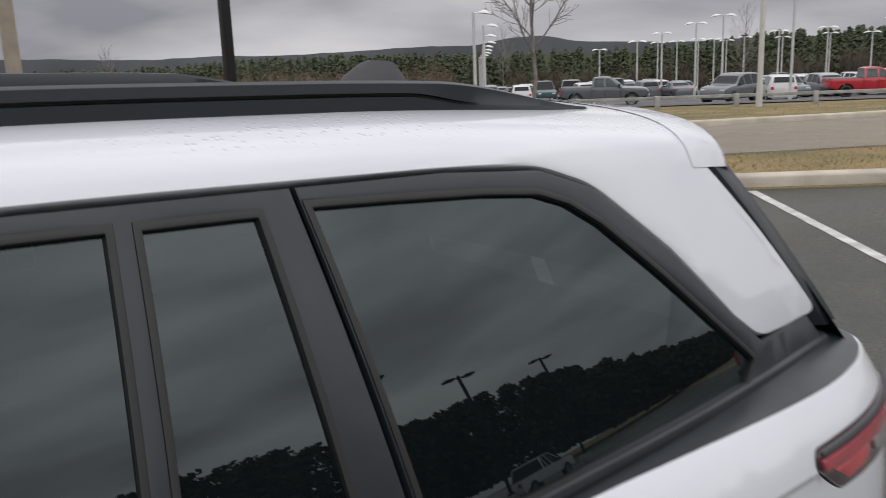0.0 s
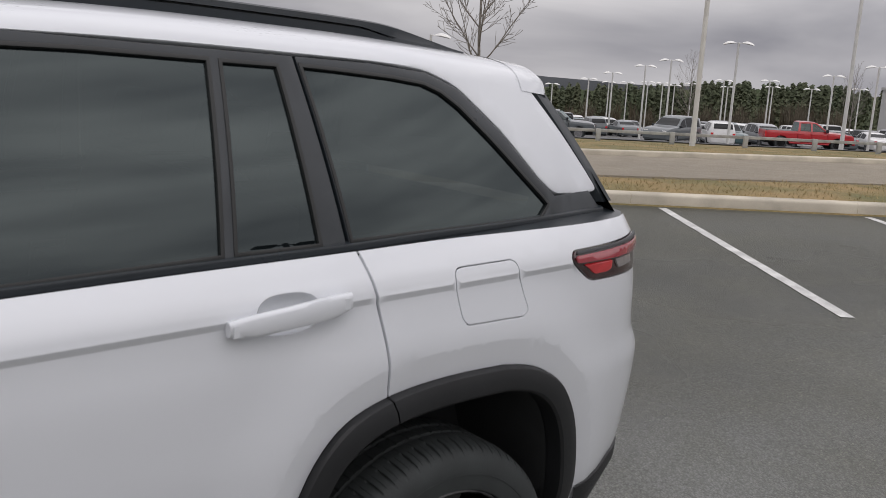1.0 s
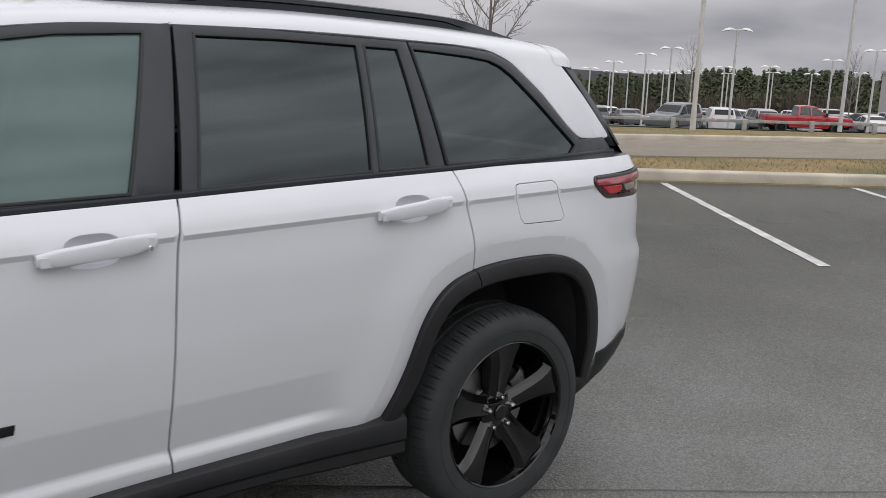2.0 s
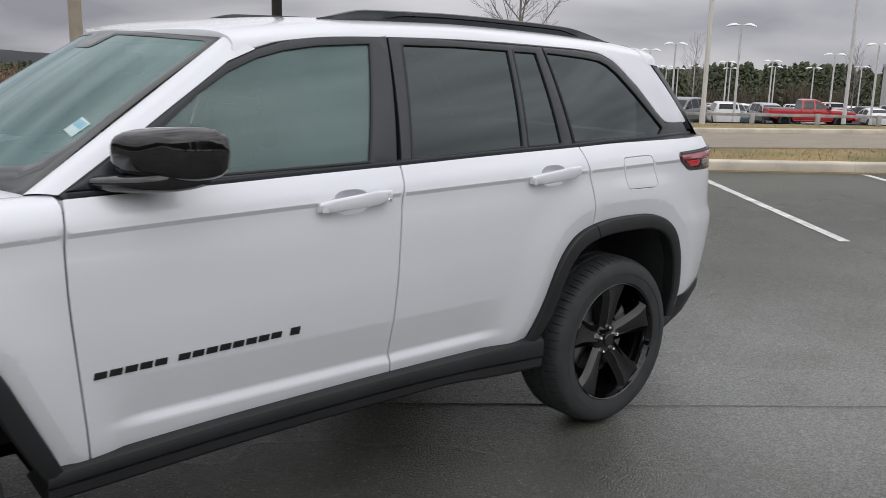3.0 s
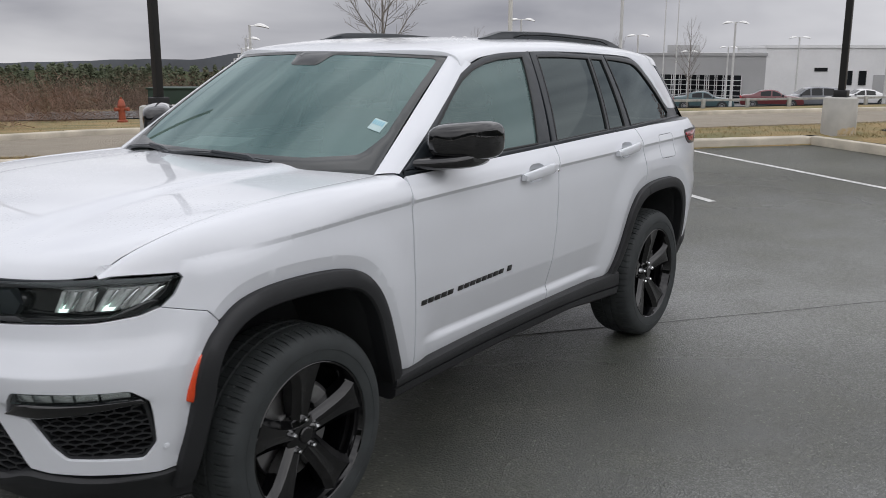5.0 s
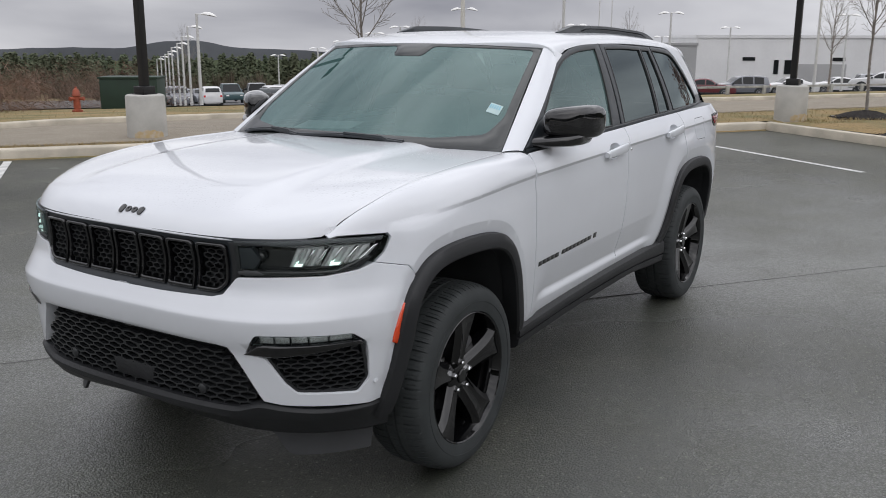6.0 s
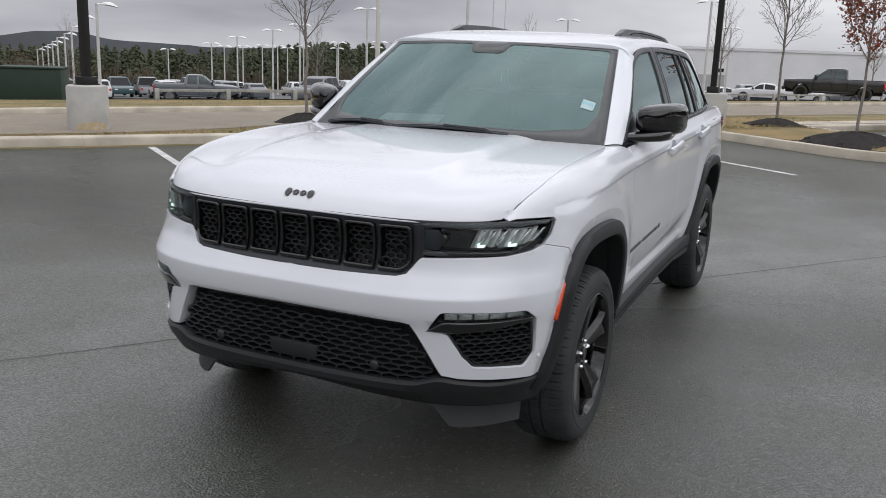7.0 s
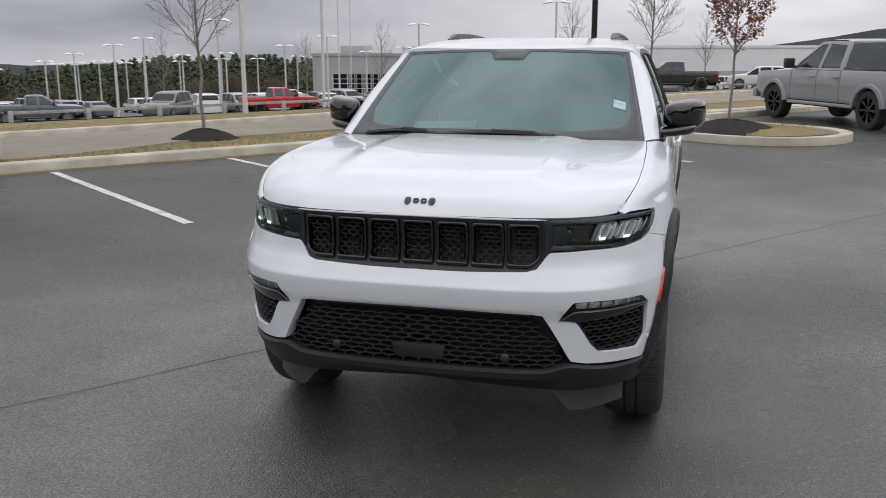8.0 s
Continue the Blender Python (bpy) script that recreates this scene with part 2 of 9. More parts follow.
    t.links.new(stone.outputs["Distance"], hsum.inputs[0])
    hsum.inputs[1].default_value = -1.0
    t.links.new(grit.outputs["Fac"], hsum.inputs[2])
    bp = t.nodes.new("ShaderNodeBump")
    bp.inputs["Distance"].default_value = 0.0085
    t.links.new(hsum.outputs[0], bp.inputs["Height"])
    t.links.new(bp.outputs[0], b.inputs["Normal"])
    # water film over the stones
    if film:
        # drier towards the kerb, with a ragged limit
        sep_c = t.nodes.new("ShaderNodeVectorMath")
        sep_c.operation = "DOT_PRODUCT"
        sep_c.inputs[1].default_value = (-0.608, -0.794, 0.0)
        t.links.new(co.outputs["Object"], sep_c.inputs[0])
        wob = t.nodes.new("ShaderNodeMath")
        wob.operation = "MULTIPLY_ADD"
        wob.inputs[1].default_value = 3.0
        t.links.new(big.outputs["Fac"], wob.inputs[0])
        t.links.new(sep_c.outputs["Value"], wob.inputs[2])
        wetness = t.nodes.new("ShaderNodeMath")
        wetness.operation = "MULTIPLY"
        t.links.new(ranged(wob.outputs[0], 2.5, 6.5, film, film * 0.30), wetness.inputs[0])
        broad = noise_of(0.34, 3.0, 0.5)
        sheen = t.nodes.new("ShaderNodeMath")
        sheen.operation = "MULTIPLY"
        t.links.new(ranged(mid.outputs["Fac"], 0.38, 0.64, 1.05, 0.72), sheen.inputs[0])
        t.links.new(ranged(broad.outputs["Fac"], 0.36, 0.62, 0.55, 1.12), sheen.inputs[1])
        t.links.new(sheen.outputs[0], wetness.inputs[1])
        # dry stone is paler and warmer than wet
        tone = t.nodes.new("ShaderNodeMix")
        tone.data_type = "RGBA"
        tone.inputs["A"].default_value, tone.inputs["B"].default_value = (2.12, 1.96, 1.82, 1), (1.95, 1.90, 1.82, 1)
        t.links.new(ranged(wetness.outputs[0], 0.22, 0.80), tone.inputs["Factor"])
        toned = t.nodes.new("ShaderNodeMix")
        toned.data_type, toned.blend_type = "RGBA", "MULTIPLY"
        toned.inputs["Factor"].default_value = 1.0
        t.links.new(speck.outputs["Result"], toned.inputs["A"])
        t.links.new(tone.outputs["Result"], toned.inputs["B"])
        t.links.new(toned.outputs["Result"], b.inputs["Base Color"])
        # stones that stand dry and pits that hold no light
        pits = t.nodes.new("ShaderNodeMath")
        pits.operation = "MULTIPLY"
        t.links.new(ranged(stone.outputs["Distance"], 0.25, 0.62, 1.0, 0.60), pits.inputs[0])
        t.links.new(ranged(sc.outputs[1], 0.0, 1.0, 0.72, 1.22), pits.inputs[1])
        wet2 = t.nodes.new("ShaderNodeMath")
        wet2.operation = "MULTIPLY"
        wet2.use_clamp = True
        t.links.new(wetness.outputs[0], wet2.inputs[0])
        t.links.new(pits.outputs[0], wet2.inputs[1])
        t.links.new(wet2.outputs[0], b.inputs["Coat Weight"])
    t.links.new(ranged(big.outputs["Fac"], 0.38, 0.60, wet[0] + 0.08, wet[1]), b.inputs["Coat Roughness"])
    b.inputs["Coat IOR"].default_value = 2.3
    bpw = t.nodes.new("ShaderNodeBump")
    bpw.inputs["Distance"].default_value = 0.0026
    t.links.new(hsum.outputs[0], bpw.inputs["Height"])
    t.links.new(bpw.outputs[0], b.inputs["Coat Normal"])
    return m


M_WHITE = white_paint()
M_CLAD = mat_of("black_textured_plastic", (0.019, 0.020, 0.022), 0.5, spec=0.4, var=0.25, scale=4, bump=0.0006, bump_scale=700)
M_CLADGREY = mat_of("grey_plastic", (0.05, 0.052, 0.056), 0.5, var=0.2, scale=5, bump=0.0004, bump_scale=600)
M_TRIM = mat_of("satin_black_trim", (0.020, 0.0255, 0.031), 0.33, var=0.2, scale=6, rough_var=0.06)
M_GLOSS = mat_of("gloss_black", (0.005, 0.005, 0.006), 0.10, var=0.1, scale=3, spec=0.3, coat=0.9)
M_RIM = mat_of("gloss_black_rim", (0.003, 0.003, 0.0035), 0.06, spec=0.6, var=0.15, scale=5)
M_TYRE = mat_of("tyre_rubber", (0.036, 0.041, 0.042), 0.68, spec=0.4, var=0.25, scale=9, bump=0.0006, bump_scale=300)
M_LINER = mat_of("arch_liner", (0.034, 0.036, 0.038), 0.9, var=0.3, scale=7, bump=0.001, bump_scale=150)
M_DARK = mat_of("dark_steel", (0.008, 0.008, 0.009), 0.7, var=0.3, scale=5)
M_STEEL = mat_of("brake_metal", (0.45, 0.45, 0.45), 0.42, metal=1.0, var=0.25, scale=12)
M_CHROME = mat_of("chrome", (0.86, 0.87, 0.88), 0.10, metal=1.0, var=0.05, scale=10)
M_MIRROR = mat_of("mirror", (0.9, 0.9, 0.9), 0.01, metal=1.0)
M_LAMPDARK = mat_of("smoked_lamp", (0.035, 0.006, 0.008), 0.12, var=0.1, scale=10, coat=1.0)
M_REDBAND = mat_of("red_band", (0.36, 0.045, 0.06), 0.2, var=0.15, scale=60, coat=1.0)
M_MESH = mat_of("grille_mesh_black", (0.021, 0.0225, 0.0245), 0.34, var=0.2, scale=6, spec=0.5)
M_CELL = mat_of("lamp_cell", (0.66, 0.69, 0.69), 0.16, metal=0.85, var=0.3, scale=30)
M_FOGCELL = mat_of("clear_cell", (0.72, 0.74, 0.73), 0.2, var=0.25, scale=60)
M_RED = mat_of("red_lens", (0.62, 0.022, 0.03), 0.15, var=0.15, scale=40, coat=1.0)
M_LENS = mat_of("pale_lens", (0.30, 0.27, 0.27), 0.15, var=0.2, scale=40, coat=1.0)
M_AMBER = mat_of("orange_reflector", (0.78, 0.065, 0.008), 0.25, var=0.1, scale=80, coat=1.0)
M_SEAT = mat_of("seat_cloth", (0.085, 0.09, 0.088), 0.75, var=0.2, scale=8)
M_DASH = mat_of("dashboard", (0.075, 0.08, 0.08), 0.6, var=0.2, scale=6, bump=0.0004, bump_scale=500)
M_LINING = mat_of("headliner", (0.42, 0.42, 0.40), 0.9, var=0.1, scale=5)
M_BORDER = mat_of("screen_border", (0.022, 0.026, 0.026), 0.08, spec=0.7, var=0.1)
M_FRIT = mat_of("screen_print", (0.012, 0.013, 0.013), 0.5, var=0.1)
M_PAPER = mat_of("paper", (0.84, 0.86, 0.86), 0.7, var=0.08, scale=20)
M_STICKER = mat_of("sticker_film", (0.46, 0.60, 0.60), 0.4, var=0.08, scale=20)
M_BLUE = mat_of("print_blue", (0.25, 0.50, 0.60), 0.6, var=0.05)
# side glass and windscreen: sky sheen and cabin light are put into the film's colour
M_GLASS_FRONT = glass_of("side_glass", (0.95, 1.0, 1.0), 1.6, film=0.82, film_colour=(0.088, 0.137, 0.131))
M_GLASS_SCREEN = glass_of("screen_glass", (0.80, 1.0, 0.97), 1.78, film=0.70, film_colour=(0.058, 0.126, 0.120))
M_GLASS_DARK = glass_of("privacy_glass", (0.035, 0.04, 0.042), 1.64, film=0.016, film_colour=(0.26, 0.36, 0.42))
M_CLEAR = glass_of("clear_cover", (0.93, 0.95, 0.95), 1.4)


def glowing(name, colour, power):
    m = mat_of(name, colour, 0.3)
    b = m.node_tree.nodes["Principled BSDF"]
    b.inputs["Emission Color"].default_value = (*colour, 1)
    b.inputs["Emission Strength"].default_value = power
    return m


M_LED = glowing("lamp_glow", (0.80, 1.0, 0.93), 1.1)
M_ASPHALT = asphalt("damp_asphalt", (0.017, 0.020, 0.0145), (0.056, 0.061, 0.050), (0.16, 0.34), 0.4, 1.0)
M_FARLOT = asphalt("far_asphalt", (0.10, 0.10, 0.10), (0.15, 0.148, 0.145), (0.5, 0.8))
M_ROAD = asphalt("pale_road", (0.29, 0.255, 0.205), (0.40, 0.355, 0.29), (0.7, 0.95), 0.15, grain=0.3)
M_KERB = mat_of("kerb_concrete", (0.58, 0.525, 0.43), 0.8, var=0.3, scale=2.0, bump=0.002, bump_scale=90, fine=0.3, fine_scale=150)
M_BASE = mat_of("pole_base_concrete", (0.50, 0.49, 0.46), 0.8, var=0.2, scale=3.0, bump=0.002, bump_scale=60, fine=0.25, fine_scale=120)
M_LINE = mat_of("line_paint", (0.66, 0.66, 0.64), 0.65, var=0.35, scale=6.0, bump=0.001, bump_scale=200, fine=0.5, fine_scale=90)
M_GRASS = mat_of("winter_grass", (0.30, 0.212, 0.098), 0.95, var=0.4, scale=0.9, second=(0.155, 0.145, 0.06), bump=0.03, bump_scale=25, fine=0.7, fine_scale=30)
M_TUFT = mat_of("dead_grass_blade", (0.38, 0.29, 0.155), 0.9, var=0.4, scale=1.4, second=(0.29, 0.235, 0.11))
M_MULCH = mat_of("dark_mulch", (0.022, 0.017, 0.014), 0.95, var=0.4, scale=8, bump=0.03, bump_scale=30, fine=0.6, fine_scale=60)
M_POLE = mat_of("pale_pole", (0.62, 0.62, 0.60), 0.6, var=0.12, scale=2)
M_TANPOLE = mat_of("tan_pole", (0.33, 0.29, 0.23), 0.7, var=0.2, scale=3, bump=0.002, bump_scale=40)
M_BLACKPOLE = mat_of("black_pole", (0.012, 0.012, 0.013), 0.45, var=0.2, scale=3)
M_LAMPHEAD = mat_of("white_lamp_head", (0.82, 0.82, 0.80), 0.5, var=0.05)
M_SEAM = mat_of("paving_seam", (0.11, 0.11, 0.104), 0.5, var=0.4, scale=12, bump=0.003, bump_scale=60)
M_TIMBER = mat_of("weathered_timber", (0.42, 0.42, 0.40), 0.85, var=0.35, scale=4, bump=0.003, bump_scale=40)
M_BARK = mat_of("grey_bark", (0.27, 0.245, 0.22), 0.9, var=0.35, scale=14, bump=0.004, bump_scale=60)
M_LEAF_RED = mat_of("russet_leaf", (0.42, 0.13, 0.065), 0.8, var=0.5, scale=3, second=(0.24, 0.065, 0.035))
M_PINE = mat_of("pine_needles", (0.060, 0.082, 0.042), 0.9, var=0.5, scale=0.06, second=(0.088, 0.098, 0.056))
M_BARE = mat_of("bare_wood_far", (0.12, 0.10, 0.07), 0.9, var=0.4, scale=0.1)
M_SCRUB = mat_of("brown_scrub", (0.31, 0.190, 0.140), 0.95, var=0.45, scale=0.35, second=(0.20, 0.135, 0.10))
M_SCRUB2 = mat_of("dark_scrub", (0.20, 0.145, 0.105), 0.95, var=0.4, scale=0.5)
# pale blue stands for the air's haze, put into the hills' colour
M_HILL = mat_of("far_hill_haze", (0.115, 0.128, 0.15), 0.95, var=0.35, scale=0.006)
M_HYDRANT = mat_of("hydrant_paint", (0.34, 0.075, 0.035), 0.6, var=0.3, scale=10)
M_GREENBOX = mat_of("green_cabinet", (0.016, 0.040, 0.026), 0.6, var=0.2, scale=2)
M_WALLW = mat_of("pale_wall", (0.76, 0.76, 0.76), 0.8, var=0.08, scale=0.25, fine=0.1, fine_scale=3)
M_WALLG = mat_of("grey_wall", (0.42, 0.42, 0.42), 0.8, var=0.1, scale=0.3)
M_WINDOW = mat_of("far_window", (0.012, 0.014, 0.016), 0.12, spec=0.3, var=0.2, scale=1)
M_STAIN = mat_of("rust_stained_concrete", (0.50, 0.36, 0.17), 0.85, var=0.3, scale=9, second=(0.52, 0.47, 0.40))


def car_paint(name, c, rough=0.35):
    return mat_of(name, c, rough, var=0.08, scale=1.5, coat=0.9)

# ---- small tools ----
def spline(xs, ys):
    """A smooth curve through a few values, without overshoot."""
    n = len(xs)
    d = [(ys[i + 1] - ys[i]) / (xs[i + 1] - xs[i]) for i in range(n - 1)]
    m = [d[0]] + [0 if d[i - 1] * d[i] <= 0 else 2 * d[i - 1] * d[i] / (d[i - 1] + d[i]) for i in range(1, n - 1)] + [d[-1]]

    def at(x):
        if x <= xs[0]:
            return ys[0] + m[0] * (x - xs[0])
        if x >= xs[-1]:
            return ys[-1] + m[-1] * (x - xs[-1])
        i = next(k for k in range(n - 1) if x <= xs[k + 1])
        w = xs[i + 1] - xs[i]
        t = (x - xs[i]) / w
        return ((1 + 2 * t) * (1 - t) ** 2 * ys[i] + t * (1 - t) ** 2 * w * m[i]
                + t * t * (3 - 2 * t) * ys[i + 1] + t * t * (t - 1) * w * m[i + 1])
    return at


def lerp(a, b, t):
    return a + (b - a) * t


def step01(a, b, x):
    t = min(1.0, max(0.0, (x - a) / (b - a)))
    return t * t * (3 - 2 * t)


def finish(bm, name, mat, angle=40.0, surf=None):
    me = bpy.data.meshes.new(name)
    places = {}
    if surf:
        bm.verts.index_update()
        lay = bm.verts.layers.float_vector["on_surface"]
        places = {v.index: (v[lay][0], v[lay][1], v.normal.copy()) for v in bm.verts if v[lay][2] > 0.5}
    bm.to_mesh(me)
    bm.free()
    if mat is not None:
        for mm in (mat if isinstance(mat, (list, tuple)) else [mat]):
            me.materials.append(mm)
    me.shade_smooth()
    me.set_sharp_from_angle(angle=radians(angle))
    if surf:
        # shade the panel by the curved surface that it was cut from
        h, normals = 0.001, {}
        for i, (u, v, n0) in places.items():
            n = (surf(u + h, v) - surf(u - h, v)).cross(surf(u, v + h) - surf(u, v - h))
            if n.length > 1e-12:
                normals[i] = (n if n.dot(n0) > 0 else -n).normalized()
        me.normals_split_custom_set([normals.get(lp.vertex_index, Vector((0, 0, 0))) for lp in me.loops])
    return me


def part(name, bm, mat, parent, label="", angle=40.0, surf=None):
    if surf:
        bm.normal_update()
    ob = new(name, finish(bm, name, mat, angle, surf))
    ob.parent = parent
    if label:
        ob["label"] = label
    return ob


def thing(name, bm, mat, label, category, group="", kind="", angle=40.0):
    return tagged(new(name, finish(bm, name, mat, angle)), label, category, group, kind)


def root(name, label, category, group="", kind="", at=(0, 0, 0)):
    ob = new(name)
    ob.location = at
    ob.empty_display_size = 0.2
    return tagged(ob, label, category, group, kind)


def box(bm, x0, x1, y0, y1, z0, z1, bevel=0.0, m=None):
    v = [bm.verts.new((x, y, z)) for x in (x0, x1) for y in (y0, y1) for z in (z0, z1)]
    fs = [bm.faces.new([v[i] for i in f]) for f in ((0, 1, 3, 2), (4, 6, 7, 5), (0, 4, 5, 1), (2, 3, 7, 6), (0, 2, 6, 4), (1, 5, 7, 3))]
    if m is not None:
        bmesh.ops.transform(bm, matrix=m, verts=v)
    if bevel:
        es = list({e for f in fs for e in f.edges})
        bmesh.ops.bevel(bm, geom=es, offset=bevel, segments=2, affect="EDGES", profile=0.6)
    return bm


def lathe(bm, prof, n=48, m=None, cap=False):
    """Turns a profile of (radius, height) about z."""
    rings = []
    for r, h in prof:
        if r < 1e-5:
            rings.append([bm.verts.new((0, 0, h))])
        else:
            rings.append([bm.verts.new((r * math.cos(2 * math.pi * i / n), r * math.sin(2 * math.pi * i / n), h)) for i in range(n)])
    for a, b in zip(rings, rings[1:]):
        for i in range(n):
            j = (i + 1) % n
            q = [a[i % len(a)], a[j % len(a)], b[j % len(b)], b[i % len(b)]]
            u = []
            for v in q:
                if v not in u:
                    u.append(v)
            if len(u) > 2:
                bm.faces.new(u)
    if m is not None:
        bmesh.ops.transform(bm, matrix=m, verts=[v for r in rings for v in r])
    return bm


def tube(bm, pts, rad, n=8, closed=False, caps=True):
    """A round bar along points; rad is one radius or one for each point."""
    pts = [Vector(p) for p in pts]
    rads = rad if isinstance(rad, (list, tuple)) else [rad] * len(pts)
    rings, up = [], None
    for i, p in enumerate(pts):
        d = (pts[min(i + 1, len(pts) - 1)] - pts[max(i - 1, 0)])
        d = d.normalized() if d.length > 1e-9 else Vector((0, 0, 1))
        if up is None:
            up = d.orthogonal().normalized()
        up = (up - d * up.dot(d))
        up = up.normalized() if up.length > 1e-6 else d.orthogonal().normalized()
        s = d.cross(up)
        rings.append([bm.verts.new(p + rads[i] * (math.cos(2 * math.pi * k / n) * up + math.sin(2 * math.pi * k / n) * s)) for k in range(n)])
    for a, b in zip(rings, rings[1:]):
        for k in range(n):
            bm.faces.new((a[k], a[(k + 1) % n], b[(k + 1) % n], b[k]))
    if caps:
        bm.faces.new(rings[0][::-1])
        bm.faces.new(rings[-1])
    return bm


def ruled(bm, rows, flip=False, closed=False):
    """A sheet through rows of points that hold the same count each."""
    vs = [[bm.verts.new(p) for p in r] for r in rows]
    for a, b in zip(vs, vs[1:]):
        k = len(a)
        for i in range(k if closed else k - 1):
            j = (i + 1) % k
            f = (a[i], b[i], b[j], a[j]) if flip else (a[i], a[j], b[j], b[i])
            bm.faces.new(f)
    return vs


def prism(bm, outline, z0, z1, m=None):
    """A flat outline (x, y) raised from z0 to z1."""
    a = [bm.verts.new((x, y, z0)) for x, y in outline]
    b = [bm.verts.new((x, y, z1)) for x, y in outline]
    k = len(a)
    bm.faces.new(a[::-1])
    bm.faces.new(b)
    for i in range(k):
        bm.faces.new((a[i], a[(i + 1) % k], b[(i + 1) % k], b[i]))
    if m is not None:
        bmesh.ops.transform(bm, matrix=m, verts=a + b)
    return bm


def area2(p):
    return sum(p[i - 1][0] * p[i][1] - p[i][0] * p[i - 1][1] for i in range(len(p))) / 2


def soften(poly, r):
    """Rounds the corners of an outline."""
    poly = [p for i, p in enumerate(poly) if math.hypot(p[0] - poly[i - 1][0], p[1] - poly[i - 1][1]) > 1e-5]
    out, n = [], len(poly)
    for i in range(n):
        a, b, c = (Vector(poly[(i + k) % n]) for k in (-1, 0, 1))
        u, v = a - b, c - b
        turn = math.pi - u.angle(v)
        if r <= 0 or turn < 0.2:
            out.append(b)
            continue
        cut = min(r, 0.45 * u.length, 0.45 * v.length)
        p, q = b + u.normalized() * cut, b + v.normalized() * cut
        for k in range(6):
            t = k / 5
            out.append((1 - t) ** 2 * p + 2 * t * (1 - t) * b + t * t * q)
    return [(p[0], p[1]) for p in out]


def dense(poly, d):
    out, n = [], len(poly)
    for i in range(n):
        a, b = Vector(poly[i]), Vector(poly[(i + 1) % n])
        k = max(1, math.ceil((b - a).length / d))
        out += [tuple(a.lerp(b, j / k)) for j in range(k)]
    return out


def shifted(ring, d):
    """An outline moved to its left by d."""
    out, n = [], len(ring)
    for i in range(n):
        a, b, c = (Vector(ring[(i + k) % n]) for k in (-1, 0, 1))
        u = (b - a).normalized() if (b - a).length > 1e-9 else (c - b).normalized()
        v = (c - b).normalized() if (c - b).length > 1e-9 else u
        na, nb = Vector((-u[1], u[0])), Vector((-v[1], v[0]))
        m = na + nb
        m = m / max(0.35, m.dot(m) / 2) if m.length > 1e-6 else na
        out.append(tuple(b + m * d))
    return out


def inside(p, ring):
    x, y, hit = p[0], p[1], False
    j = len(ring) - 1
    for i in range(len(ring)):
        (xi, yi), (xj, yj) = ring[i], ring[j]
        if (yi > y) != (yj > y) and x < (xj - xi) * (y - yi) / (yj - yi) + xi:
            hit = not hit
        j = i
    return hit


